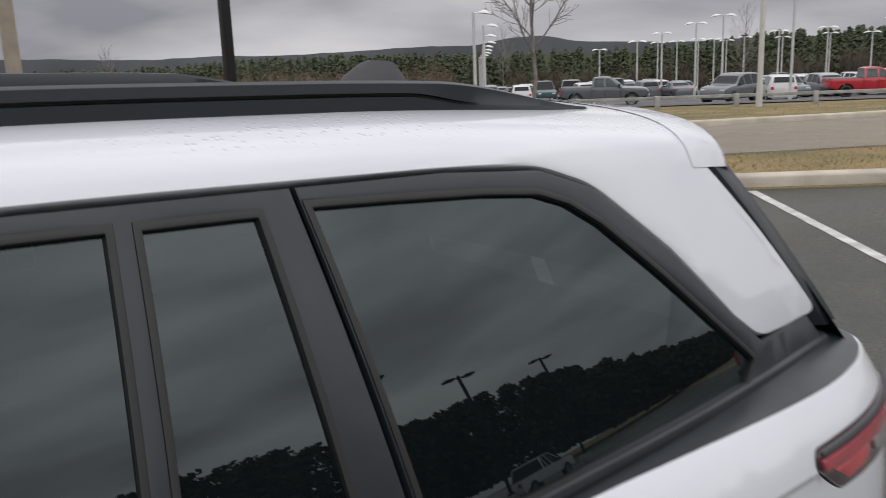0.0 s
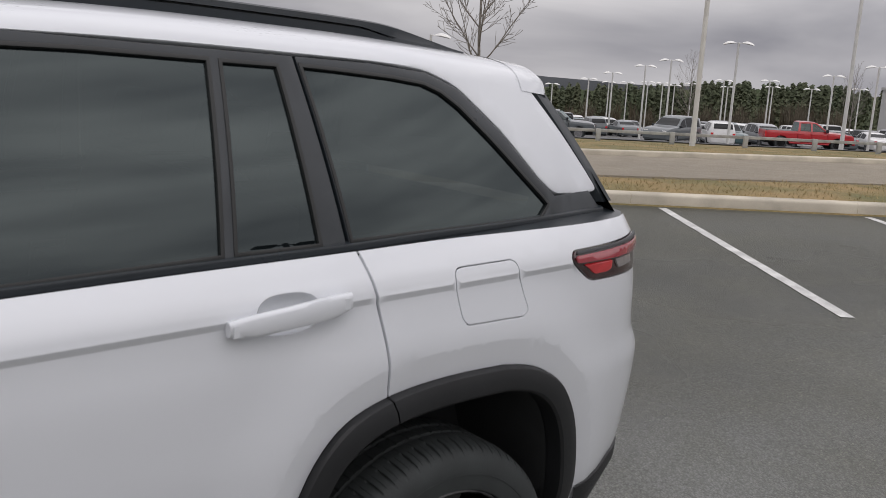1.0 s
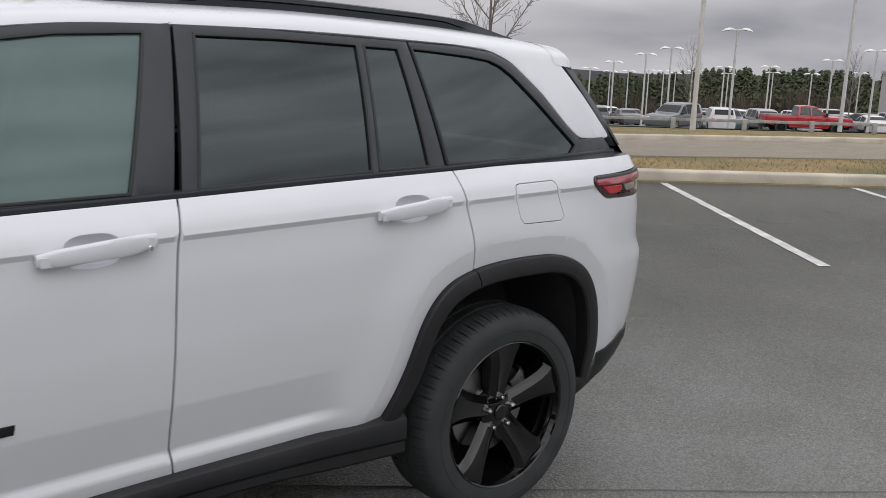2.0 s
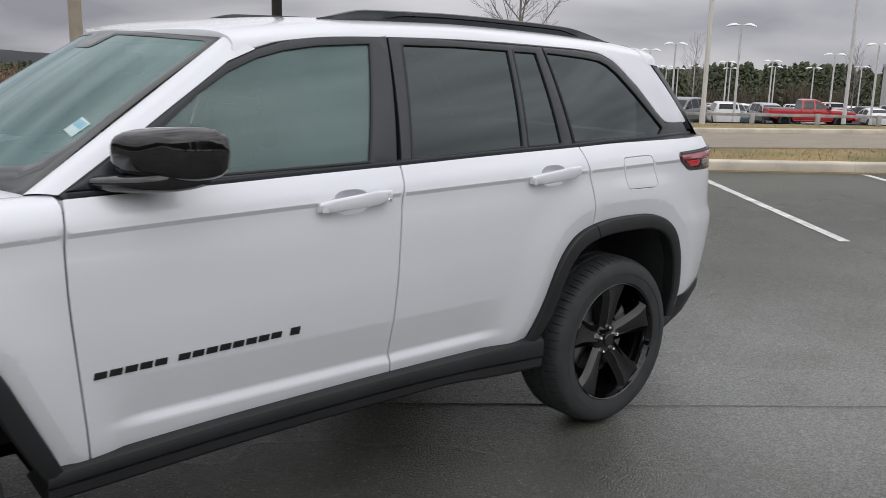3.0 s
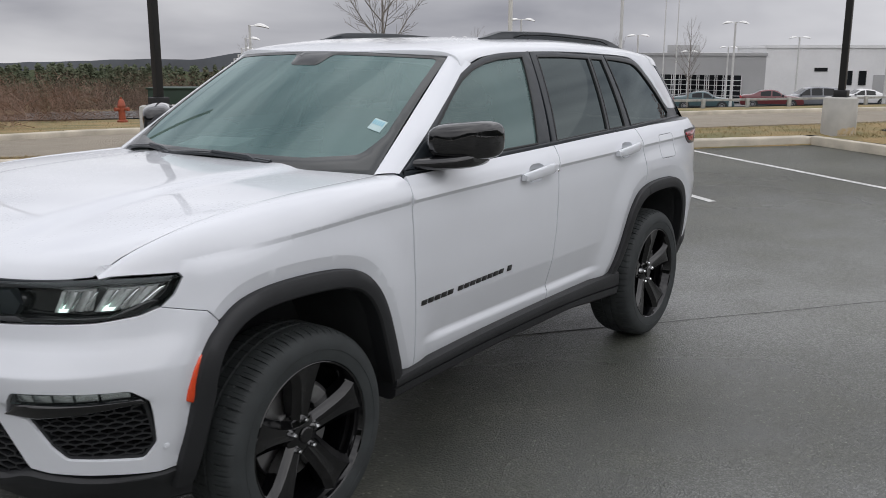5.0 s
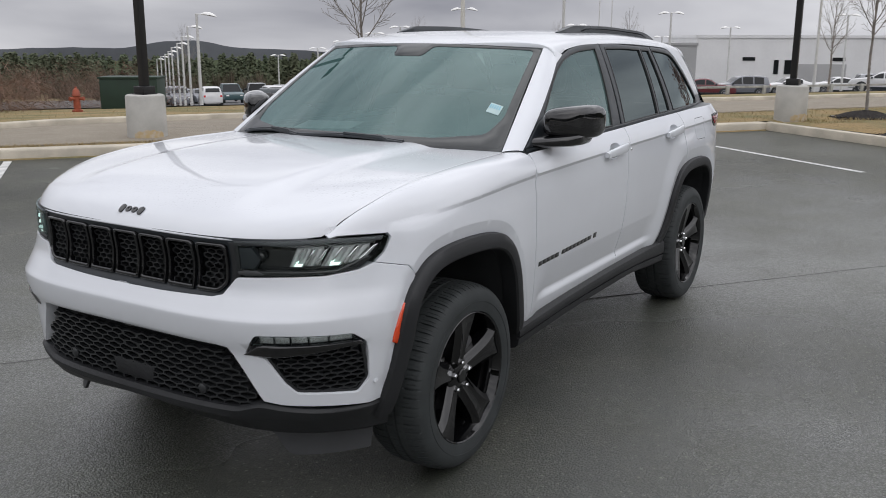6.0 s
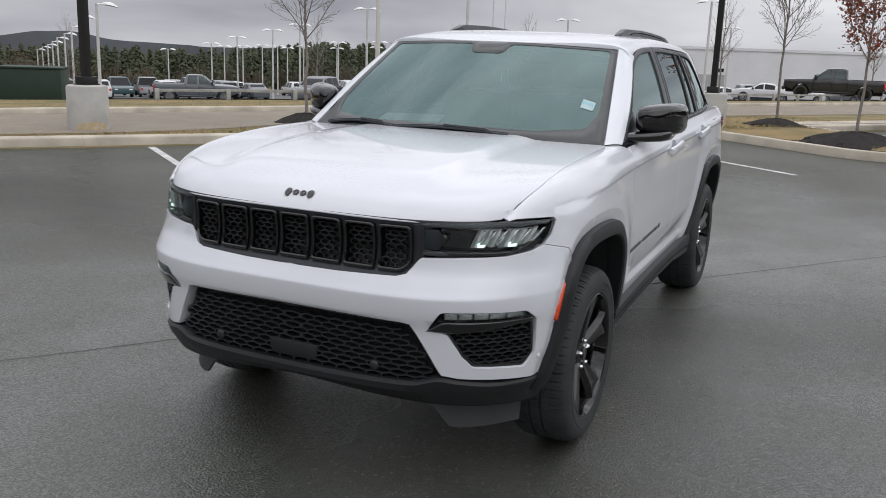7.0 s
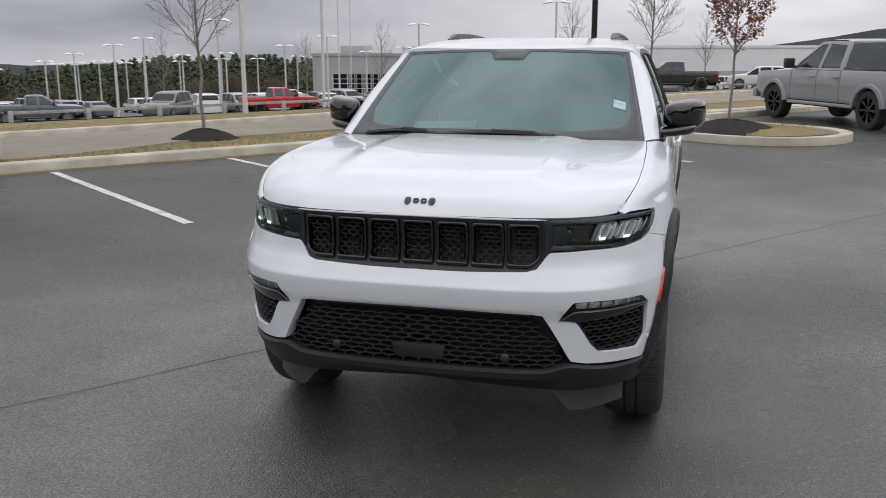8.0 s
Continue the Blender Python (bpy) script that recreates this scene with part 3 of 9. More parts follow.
def sheet(bm, outline, surf, d=0.04, edge=0.004, thick=0.018, holes=(), off=0.0, r=0.0, extra=(), hole_r=0.0):
    """A shaped panel: an outline with holes on a curved surface surf(u, v, outward), with rounded edges turned in."""
    from_cdt = mathutils_geometry.delaunay_2d_cdt
    lay = bm.verts.layers.float_vector.get("on_surface") or bm.verts.layers.float_vector.new("on_surface")
    rings = []
    for k, poly in enumerate((outline, *holes)):
        poly = soften(list(poly), hole_r if k else r)
        if (area2(poly) > 0) == bool(k):
            poly = poly[::-1]
        rings.append(dense(poly, d))
    tops = [shifted(ring, edge) for ring in rings]
    pts = [p for ring in tops for p in ring]
    edges, base = [], 0
    for ring in tops:
        edges += [(base + i, base + (i + 1) % len(ring)) for i in range(len(ring))]
        base += len(ring)
    us, vs = [p[0] for p in tops[0]], [p[1] for p in tops[0]]
    border = np.array(pts)
    grid = []
    for i in range(int((max(us) - min(us)) / d) + 1):
        for j in range(int((max(vs) - min(vs)) / d) + 1):
            grid.append((min(us) + (i + 0.5) * d, min(vs) + (j + 0.5) * d))
    near = 0.45 * d
    for some, gap in ((list(extra), 0.006), (grid, near)):
        for p in some:
            if not inside(p, tops[0]) or any(inside(p, h) for h in tops[1:]):
                continue
            if np.abs(border - p).sum(1).min() < gap:
                continue
            pts.append(p)
        border = np.array(pts)
    got = from_cdt([Vector(p) for p in pts], edges, [], 0, 1e-6)
    verts = [bm.verts.new(surf(p[0], p[1], off)) for p in got[0]]
    for v, p in zip(verts, got[0]):
        v[lay] = (p[0], p[1], 1.0)
    where = {}
    for i, src in enumerate(got[3]):
        for s in src:
            where[s] = verts[i]
    where_ring = {where[i] for i in range(sum(len(r) for r in rings)) if i in where}
    a, b, c = (surf(*pts[0], off), surf(pts[0][0] + 1e-3, pts[0][1], off), surf(pts[0][0], pts[0][1] + 1e-3, off))
    turn = (b - a).cross(c - a).dot(surf(*pts[0], off + 0.01) - a) > 0
    for f in got[2]:
        mid = (sum(got[0][i][0] for i in f) / 3, sum(got[0][i][1] for i in f) / 3)
        if not inside(mid, tops[0]) or any(inside(mid, h) for h in tops[1:]):
            continue
        f = [verts[i] for i in f]
        if len(set(f)) == len(f):
            bm.faces.new(f if turn else f[::-1])
    loose = [v for v in verts if not v.link_faces and v not in where_ring]
    for v in loose:
        bm.verts.remove(v)
    base = 0
    for ring, top in zip(rings, tops):
        mid = shifted(ring, 0.3 * edge)
        levels = [[where[base + i] for i in range(len(ring))]]
        levels.append([bm.verts.new(surf(*p, off - 0.3 * edge)) for p in mid])
        levels.append([bm.verts.new(surf(*p, off - edge)) for p in ring])
        levels.append([bm.verts.new(surf(*p, off - thick)) for p in ring])
        for m, n in zip(levels, levels[1:]):
            for i in range(len(ring)):
                j = (i + 1) % len(ring)
                q = (n[i], n[j], m[j], m[i])
                if len(set(q)) == 4:
                    bm.faces.new(q if turn else q[::-1])
        base += len(ring)
    return bm

TREE_EL = spline([165, 172, 176, 200, 204, 207, 213, 218, 223, 230, 236, 243, 250, 265], [0.3, 0.1, 0.05, -0.5, -0.5, -0.35, -0.5, -1.0, -1.1, -1.1, -1.0, -0.95, -1.2, -1.3])
HILL_EL = spline([150, 160, 168, 173.5, 178, 184, 190, 208, 211, 215, 218, 222, 224.5, 227, 228.4, 229.5, 231, 234, 240, 244, 247, 250, 253, 256, 259, 285],
                 [1.6, 1.55, 1.25, 0.45, -0.1, -0.7, -1.0, -0.9, -0.75, -0.75, -0.85, -0.7, -0.6, -0.2, -0.2, -0.35, -0.62, -0.6, -0.75, -0.8, -0.68, -0.75, -0.68, -0.5, -0.42, -0.6])

# ---- the white car ----
# Its middle stands at the origin, its front points along +x, its left side lies at +y.
HUB_X, HUB_Z, HUB_Y = 1.482, 0.372, 0.958
crease_z = spline([-2.4, -1.5, 0.0, 0.9, 1.8, 2.2], [1.194, 1.179, 1.157, 1.140, 1.102, 1.07])
CREASE_IN = 0.9505
flank = spline([-1.0, -0.80, -0.72, -0.66, -0.60, -0.50, -0.40, -0.28, -0.16, -0.10, -0.060, -0.034, -0.015],
               [0.84, 0.875, 0.893, 0.912, 0.924, 0.940, 0.952, 0.960, 0.9605, 0.9580, 0.9538, 0.9516, CREASE_IN])
shoulder = spline([0.0, 0.03, 0.07, 0.11, 0.16], [0.957, 0.948, 0.924, 0.893, 0.862])

soft_top = spline([-0.14, -0.08, -0.04, -0.02, 0.0, 0.03, 0.07, 0.11, 0.16], [0.960, 0.957, 0.951, 0.945, 0.936, 0.926, 0.910, 0.888, 0.862])


def side_wide(x, z):
    """Half the body's width at the height z, before it rounds off to the ends."""
    h = z - crease_z(x)
    if h >= 0:
        y = shoulder(min(h, 0.16))
    elif h > -0.015:
        y = lerp(CREASE_IN, 0.957, (h + 0.015) / 0.015)
    else:
        y = flank(max(h, -1.0))
    if x > 1.4 and h > -0.14:
        # the crease softens over the front wheels
        y = lerp(y, soft_top(min(h, 0.16)), step01(1.40, 1.90, x))
    w = step01(0.84, 0.66, x) * step01(-0.84, -0.66, x)
    if w > 0 and 0.522 < z < 0.692:
        y -= 0.018 * w * ((0.692 - z) / 0.140 if z > 0.552 else (z - 0.522) / 0.030)
    return y * (1 - lerp(0.004, 0.022, step01(0.7, 1.0, z)) * step01(0.9, 1.9, x))


nose_x = spline([0.20, 0.30, 0.38, 0.44, 0.52, 0.66, 0.69, 0.705, 0.745, 0.785, 0.792, 0.80, 0.84, 0.875, 0.95, 1.06, 1.15],
                [2.24, 2.33, 2.370, 2.383, 2.386, 2.396, 2.406, 2.418, 2.426, 2.430, 2.428, 2.421, 2.394, 2.372, 2.36, 2.372, 2.33])
tail_x = spline([0.20, 0.32, 0.45, 0.60, 0.85, 0.95, 1.10, 1.28, 1.40], [-2.30, -2.40, -2.46, -2.49, -2.50, -2.45, -2.44, -2.40, -2.34])
FRONT, REAR = (1.6, 2.2, 4.0, 1), (-1.6, 4.2, 4.0, -1)


def end_table(spec, reach, wide):
    _, p, q, _ = spec
    th = [i / 400 * math.pi / 2 for i in range(401)]
    pts = [(reach * math.sin(t) ** (2 / p), wide * math.cos(t) ** (2 / q)) for t in th]
    s = [0.0]
    for a, b in zip(pts, pts[1:]):
        s.append(s[-1] + math.hypot(b[0] - a[0], b[1] - a[1]))
    return np.array(s), np.array(th)


FRONT_S, FRONT_T = end_table(FRONT, 0.79, 0.945)
REAR_S, REAR_T = end_table(REAR, 0.87, 0.95)
FRONT_LONG, REAR_LONG = float(FRONT_S[-1]), float(REAR_S[-1])


def girth(u, z):
    """The body's skin round the car: u is the way along it, x on the flank, and past the wheels round the end to its middle."""
    if -1.6 <= u <= 1.6:
        return Vector((u, side_wide(u, z), z))
    (xc, p, q, s), tab_s, tab_t, end = (FRONT, FRONT_S, FRONT_T, nose_x(z)) if u > 0 else (REAR, REAR_S, REAR_T, tail_x(z))
    t = float(np.interp(abs(u) - abs(xc), tab_s, tab_t))
    t = min(t, math.pi / 2)
    if u > 0:
        p = lerp(2.5, 2.2, step01(0.80, 1.02, z))
    x = xc + (end - xc) * math.sin(t) ** (2 / p)
    return Vector((x, side_wide(x, z) * max(0.0, math.cos(t)) ** (2 / q), z))


ARCH_F = [(-0.575, 0.38), (-0.53, 0.475), (-0.456, 0.635), (-0.385, 0.797), (-0.30, 0.905), (-0.20, 0.952), (-0.03, 0.972), (0.18, 0.972),
          (0.31, 0.945), (0.375, 0.88), (0.41, 0.79), (0.45, 0.66), (0.485, 0.50), (0.51, 0.38)]
ARCH_R = [(0.575, 0.38), (0.526, 0.479), (0.46, 0.618), (0.41, 0.787), (0.342, 0.885), (0.25, 0.932), (0.10, 0.957), (-0.12, 0.957),
          (-0.26, 0.938), (-0.35, 0.885), (-0.42, 0.78), (-0.465, 0.65), (-0.50, 0.52), (-0.52, 0.40)]


def cut_corners(line, times=2):
    for _ in range(times):
        out = [line[0]]
        for a, b in zip(line, line[1:]):
            out += [(lerp(a[0], b[0], 0.25), lerp(a[1], b[1], 0.25)), (lerp(a[0], b[0], 0.75), lerp(a[1], b[1], 0.75))]
        line = out + [line[-1]]
    return line


arch_front = cut_corners([(HUB_X + dx, z) for dx, z in ARCH_F])
arch_rear = cut_corners([(-HUB_X + dx, z) for dx, z in ARCH_R])


def to_line(x, z, line):
    best = 9.0
    for (ax, az), (bx, bz) in zip(line, line[1:]):
        dx, dz = bx - ax, bz - az
        t = min(1, max(0, ((x - ax) * dx + (z - az) * dz) / (dx * dx + dz * dz)))
        best = min(best, math.hypot(x - ax - t * dx, z - az - t * dz))
    return best


def skin(u, z, out=0.0):
    """girth with the swelling over the wheels, moved outward."""
    u, z, out = float(u), float(z), float(out)

    def at(a, b):
        p = girth(a, b)
        for line in (arch_front, arch_rear):
            if abs(p.x - line[len(line) // 2][0]) < 0.80 and b < 1.2:
                d = to_line(p.x if abs(a) <= 1.6 else a, b, line)
                w = 0.050 if line is arch_front else 0.070
                p.y += 0.015 * step01(w + 0.17, w, d) - 0.012 * max(0.0, 1 - d / w)
        return p
    p = at(u, z)
    if out == 0:
        return p
    n = (at(u + 0.004, z) - at(u - 0.004, z)).cross(at(u, z + 0.004) - at(u, z - 0.004))
    n = n.normalized() if n.length > 1e-12 else Vector((0, 1, 0))
    if n.y < 0 and abs(u) <= 1.6 or (abs(u) > 1.6 and n.dot(Vector((math.copysign(0.3, u), 0.3, 0))) < 0):
        n = -n
    return p + n * out


def skewed(x, y):
    """The front end sits a little to the car's left."""
    return y + (0.018 if y > 0 else -0.008) * step01(0.8, 1.6, x) * (y / 0.95) ** 2


def nose(c, z, out=0.0):
    """The front end: c is the way along the skin from the middle, to the car's left."""
    c, z, out = float(c), float(z), float(out)
    p = skin(1.6 + FRONT_LONG - abs(c), z, out)
    if abs(c) < 0.03:
        p = Vector((nose_x(z) + out, 0, z)) * (1 - abs(c) / 0.03) + p * (abs(c) / 0.03)
        p.y = abs(c) * p.y / max(1e-6, abs(p.y)) if p.y else 0.0
    return Vector((p.x, skewed(p.x, math.copysign(p.y, c)), p.z))


def along(y, z):
    """The way along the front's skin at which it is y to the side."""
    w = side_wide(2.1, z)
    t = math.acos(min(1.0, (min(abs(y), w * 0.999) / w) ** 2))
    return math.copysign(FRONT_LONG - float(np.interp(t, FRONT_T, FRONT_S)), y)


def on_nose(pts):
    return [(along(y, z), z) for y, z in pts]


def glass_side(x, z, out=0.0):
    """The side of the cabin above the belt."""
    dz = z - 1.273
    y = 0.886 - 0.30 * dz - 0.29 * dz * dz
    if x < -1.15:
        y -= 0.062 * ((-1.15 - x) / 0.8) ** 2
    if x > 0.3:
        y -= 0.024 * ((x - 0.3) / 0.6) ** 2
    return Vector((x, y + 0.92 * out, z + 0.39 * out))


RAIL_UP = 0.036
roof_z = spline([-2.12, -1.8, -1.3, -0.7, -0.2, 0.2, 0.45], [1.690, 1.722, 1.757, 1.776, 1.771, 1.740, 1.690])
ROOF_HALF = 0.74


def roof_skin(x, c, out=0.0):
    """The roof and the cabin's flanks: c is the way from the middle line."""
    x, c, out = float(x), float(c), float(out)
    zj = roof_z(x) - 0.078
    a = abs(c)
    if a >= ROOF_HALF:
        p = glass_side(x, zj - (a - ROOF_HALF), out)
    else:
        t = 1 - a / ROOF_HALF
        p0 = glass_side(x, zj)
        p1, p2, p3 = Vector((x, p0.y - 0.035, zj + 0.071)), Vector((x, 0.52, roof_z(x) + 0.002)), Vector((x, 0, roof_z(x)))
        p = (1 - t) ** 3 * p0 + 3 * t * (1 - t) ** 2 * p1 + 3 * t * t * (1 - t) * p2 + t ** 3 * p3
        q = 3 * (1 - t) ** 2 * (p1 - p0) + 6 * t * (1 - t) * (p2 - p1) + 3 * t * t * (p3 - p2)
        n = Vector((0, q.z, -q.y)).normalized()
        p = p + n * out
    return Vector((p.x, math.copysign(p.y, c) if c else 0.0, p.z))


def roof_c(x, z):
    return ROOF_HALF + roof_z(x) - 0.078 - z


hood_line = spline([0.0, 0.30, 0.60, 0.85, 1.0, 1.12, 1.20, 1.245, 1.275, 1.292], [1.246, 1.243, 1.230, 1.206, 1.184, 1.158, 1.132, 1.105, 1.072, 1.047])


def hood_skin(a, y, out=0.0):
    """The bonnet: a is the way forward from its rear edge on the middle line."""
    def at(a, y):
        k = a / 1.275
        x = 1.10 + a - 0.02 * max(0.0, k) ** 6
        nose_here = 1.6 + (2.372 - 1.6) * max(0.0, 1 - (min(abs(y), 0.915) / 0.92) ** 4) ** (1 / 2.2)
        x -= (2.372 - nose_here) * max(0.0, k) ** 3
        x -= 0.13 * (abs(y) / 0.8) ** 2 * max(0.0, 1 - k)
        z = hood_line(a) - 0.012 * (abs(y) / 0.8) ** 3
        z += 0.016 * step01(0.52, 0.40, abs(y)) * step01(1.24, 1.0, a)
        return Vector((x, y, z))
    p = at(a, y)
    if out:
        n = (at(a + 0.004, y) - at(a - 0.004, y)).cross(at(a, y + 0.004) - at(a, y - 0.004)).normalized()
        p = p + n * out
    return p


def mirror_y(f, s):
    def g(u, v, out=0.0):
        p = f(u, v, out)
        return Vector((p.x, skewed(p.x, s * p.y) if f is skin else s * p.y, p.z))
    return g


WS_EDGE = ((0.955, 0.805, 1.232), (0.262, 0.664, 1.684))


def screen(p, q, out=0.0):
    """The windscreen: p from -1 to 1 across it, q from 0 at its foot to 1 at its top."""
    a, b = Vector(WS_EDGE[0]), Vector(WS_EDGE[1])
    e = a.lerp(b, q)
    k = 1 - p * p
    x = e.x + (0.17 - 0.03 * q) * k
    z = e.z + (0.012 + 0.004 * q) * k + 0.012 * math.sin(math.pi * q)
    return Vector((x + 0.53 * out, e.y * p, z + 0.85 * out))


TRIM_TOP = [(0.885, 1.236), (0.82, 1.278), (0.72, 1.342), (0.52, 1.470), (0.30, 1.606), (0.19, 1.646), (0.077, 1.674), (-0.061, 1.693), (-0.369, 1.704),
            (-0.568, 1.701), (-0.825, 1.691), (-1.141, 1.680), (-1.383, 1.671), (-1.547, 1.655), (-1.640, 1.620), (-1.770, 1.510), (-1.888, 1.386), (-1.950, 1.338)]

suv = root("sport_utility_vehicle", "white sport utility vehicle with black trim and black wheels", "car")


def root_part(name, parent, label):
    ob = new(name)
    ob.parent = parent
    ob["label"] = label
    return ob


def crease_points(x0, x1):
    out = []
    k = int((x1 - x0) / 0.02)
    for i in range(k + 1):
        x = lerp(x0, x1, i / k)
        out += [(x, crease_z(x) + h) for h in (-0.060, -0.035, -0.0165, -0.0135, -0.0015, 0.0015, 0.012, 0.03)]
    return out


def arch_points(line, x0, x1):
    """Points along the edge of the swelling over a wheel."""
    hx = math.copysign(HUB_X, line[len(line) // 2][0])
    out = []
    for (ax, az), (bx, bz) in zip(line, line[1:]):
        n = Vector((bz - az, ax - bx)).normalized()
        if n.dot(Vector((ax - hx, az - 0.42))) < 0:
            n = -n
        k = max(1, int(math.hypot(bx - ax, bz - az) / 0.022))
        for i in range(k):
            x, z = lerp(ax, bx, i / k), lerp(az, bz, i / k)
            out += [(x + n.x * q, z + n.y * q) for q in ((0.030, 0.0485, 0.0515, 0.068) if hx > 0 else (0.040, 0.0685, 0.0715, 0.090))]
    return [p for p in out if x0 < p[0] < x1]


def scallop_points(x0, x1):
    k = int((x1 - x0) / 0.022)
    return [(lerp(x0, x1, i / k), z) for i in range(k + 1) for z in (0.699, 0.692, 0.685, 0.560, 0.552, 0.544, 0.530, 0.522, 0.514)]


def rail_grid(name, outline, surf, mat, parent, cell=(0.03, 0.02), depth=-0.03, bar=0.0028, label=""):
    """A honeycomb of bars inside an outline on a surface."""
    bm = bmesh.new()
    us, vs = [p[0] for p in outline], [p[1] for p in outline]
    cw, ch = cell
    seen = set()
    i0, i1 = math.floor(min(us) / cw) - 1, math.ceil(max(us) / cw) + 1
    j0, j1 = math.floor(min(vs) / ch) - 1, math.ceil(max(vs) / ch) + 1
    for j in range(j0, j1):
        for i in range(i0, i1):
            cu, cv = (i + 0.5 * (j % 2)) * cw, j * ch
            hexa = [(cu + p * cw, cv + q * ch) for p, q in ((-0.5, -0.32), (0, -0.68), (0.5, -0.32), (0.5, 0.32), (0, 0.68), (-0.5, 0.32))]
            for k in range(6):
                a, b = hexa[k], hexa[(k + 1) % 6]
                m = (round((a[0] + b[0]) / 2, 4), round((a[1] + b[1]) / 2, 4))
                if m in seen or not inside(a, outline) or not inside(b, outline):
                    continue
                seen.add(m)
                u = Vector((b[0] - a[0], b[1] - a[1])).normalized()
                n = Vector((-u[1], u[0])) * bar
                q = [(a[0] - n[0], a[1] - n[1]), (b[0] - n[0], b[1] - n[1]), (b[0] + n[0], b[1] + n[1]), (a[0] + n[0], a[1] + n[1])]
                f = [bm.verts.new(surf(*p, depth)) for p in q]
                g = [bm.verts.new(surf(*p, depth - 0.022)) for p in q]
                bm.faces.new(f)
                for s in range(4):
                    bm.faces.new((f[s], g[s], g[(s + 1) % 4], f[(s + 1) % 4]))
    bmesh.ops.recalc_face_normals(bm, faces=bm.faces)
    return part(name, bm, mat, parent, label, angle=20)


def wheel(x, s, z=HUB_Z):
    """A tyre on a black five-spoke rim, its outer side towards s * y."""
    w = new("wheel")
    w.parent = suv
    # tyre: local z is the axle, outward; each pitch has a lug and a cut across the shoulder
    bm = bmesh.new()
    prof = [(0.262, -0.005), (0.268, 0.003), (0.285, 0.006), (0.315, 0.010), (0.342, 0.008), (0.361, -0.001), (0.372, -0.010), (0.380, -0.022), (0.386, -0.042), (0.389, -0.066),
            (0.390, -0.072), (0.390, -0.100), (0.380, -0.103), (0.380, -0.110), (0.390, -0.113), (0.390, -0.150), (0.380, -0.153), (0.380, -0.160), (0.390, -0.163), (0.390, -0.195), (0.386, -0.22), (0.370, -0.25), (0.315, -0.262), (0.262, -0.25)]
    prof = [(0.272 + (r - 0.262) * 0.118 / 0.128, h) for r, h in prof]
    cut = [0.0] * 5 + [0.0, 0.002, 0.005, 0.007, 0.007, 0.0, 0.003, 0.0, 0.0, 0.003, 0.003, 0.0, 0.0, 0.003, 0.004, 0.004, 0.0, 0.0, 0.0]
    pitch = 66
    rings = []
    for k, (r, h) in enumerate(prof):
        ring = []
        for i in range(pitch):
            for t, deep in ((0.0, 0), (0.03, 1), (0.18, 1), (0.21, 0), (0.60, 0), (0.61, 0.3), (0.65, 0.3), (0.66, 0)):
                ang = 2 * math.pi * (i + t + 0.5 * (k > 12) + 0.006 * max(0, k - 8)) / pitch
                rr = r - cut[k] * deep
                ring.append(bm.verts.new((rr * math.cos(ang), rr * math.sin(ang), h)))
        rings.append(ring)
    for a, b in zip(rings, rings[1:]):
        for i in range(len(a)):
            j = (i + 1) % len(a)
            bm.faces.new((a[j], a[i], b[i], b[j]))
    bmesh.ops.recalc_face_normals(bm, faces=bm.faces)
    tyre = part("tyre", bm, M_TYRE, w, "black rubber tyre", angle=28)
    # raised ring on the sidewall
    bm = bmesh.new()
    lathe(bm, [(0.3175, 0.0085), (0.3180, 0.0110), (0.3200, 0.0113), (0.3208, 0.0085)], 120)
    part("sidewall_ring", bm, M_TYRE, tyre)
    bm = bmesh.new()
    lathe(bm, [(0.2735, -0.006), (0.2755, 0.000), (0.272, 0.003), (0.267, -0.001), (0.262, -0.014), (0.255, -0.03), (0.247, -0.075), (0.247, -0.20)], 72)
    part("rim", bm, M_RIM, w, "gloss black rim", angle=30)
    for k in range(5):
        ang = radians(-90 * s + 72 * k)
        bm = bmesh.new()
        rows = []
        for r, hw, top, flankw, low in ((0.030, 0.018, -0.046, 0.036, -0.080), (0.070, 0.021, -0.041, 0.041, -0.090), (0.11, 0.024, -0.033, 0.046, -0.094), (0.16, 0.029, -0.023, 0.052, -0.090), (0.205, 0.037, -0.014, 0.063, -0.078), (0.240, 0.050, -0.009, 0.085, -0.056), (0.262, 0.062, -0.009, 0.112, -0.036)):
            rows.append([Vector((r, y, h)) for y, h in ((-flankw, low), (-flankw * 0.97, low + 0.010), (-hw - 0.024, top - 0.020), (-hw, top - 0.003), (-hw * 0.92, top), (-hw * 0.2, top - 0.005), (hw * 0.2, top - 0.005), (hw * 0.92, top), (hw, top - 0.003), (hw + 0.024, top - 0.020), (flankw * 0.97, low + 0.010), (flankw, low))])
        ruled(bm, rows)
        bmesh.ops.transform(bm, matrix=Matrix.Rotation(ang, 4, "Z"), verts=bm.verts)
        bmesh.ops.recalc_face_normals(bm, faces=bm.faces)
        part("spoke", bm, M_RIM, w, angle=25)
    bm = bmesh.new()
    lathe(bm, [(0, -0.030), (0.026, -0.030), (0.030, -0.034), (0.031, -0.040), (0.058, -0.046), (0.076, -0.056), (0.080, -0.086)], 40)
    part("hub_cap", bm, M_RIM, w, "black centre cap", angle=30)
    for k in range(5):
        a = radians(-90 * s + 72 * k)
        bm = bmesh.new()
        lathe(bm, [(0, 0.0), (0.006, 0.0), (0.0085, -0.004), (0.0105, -0.012), (0.0115, -0.026)], 6, pose(0.060 * math.cos(a), 0.060 * math.sin(a), -0.026))
        part("wheel_nut", bm, M_CHROME, w, "bright chrome wheel nut", angle=20)
    bm = bmesh.new()
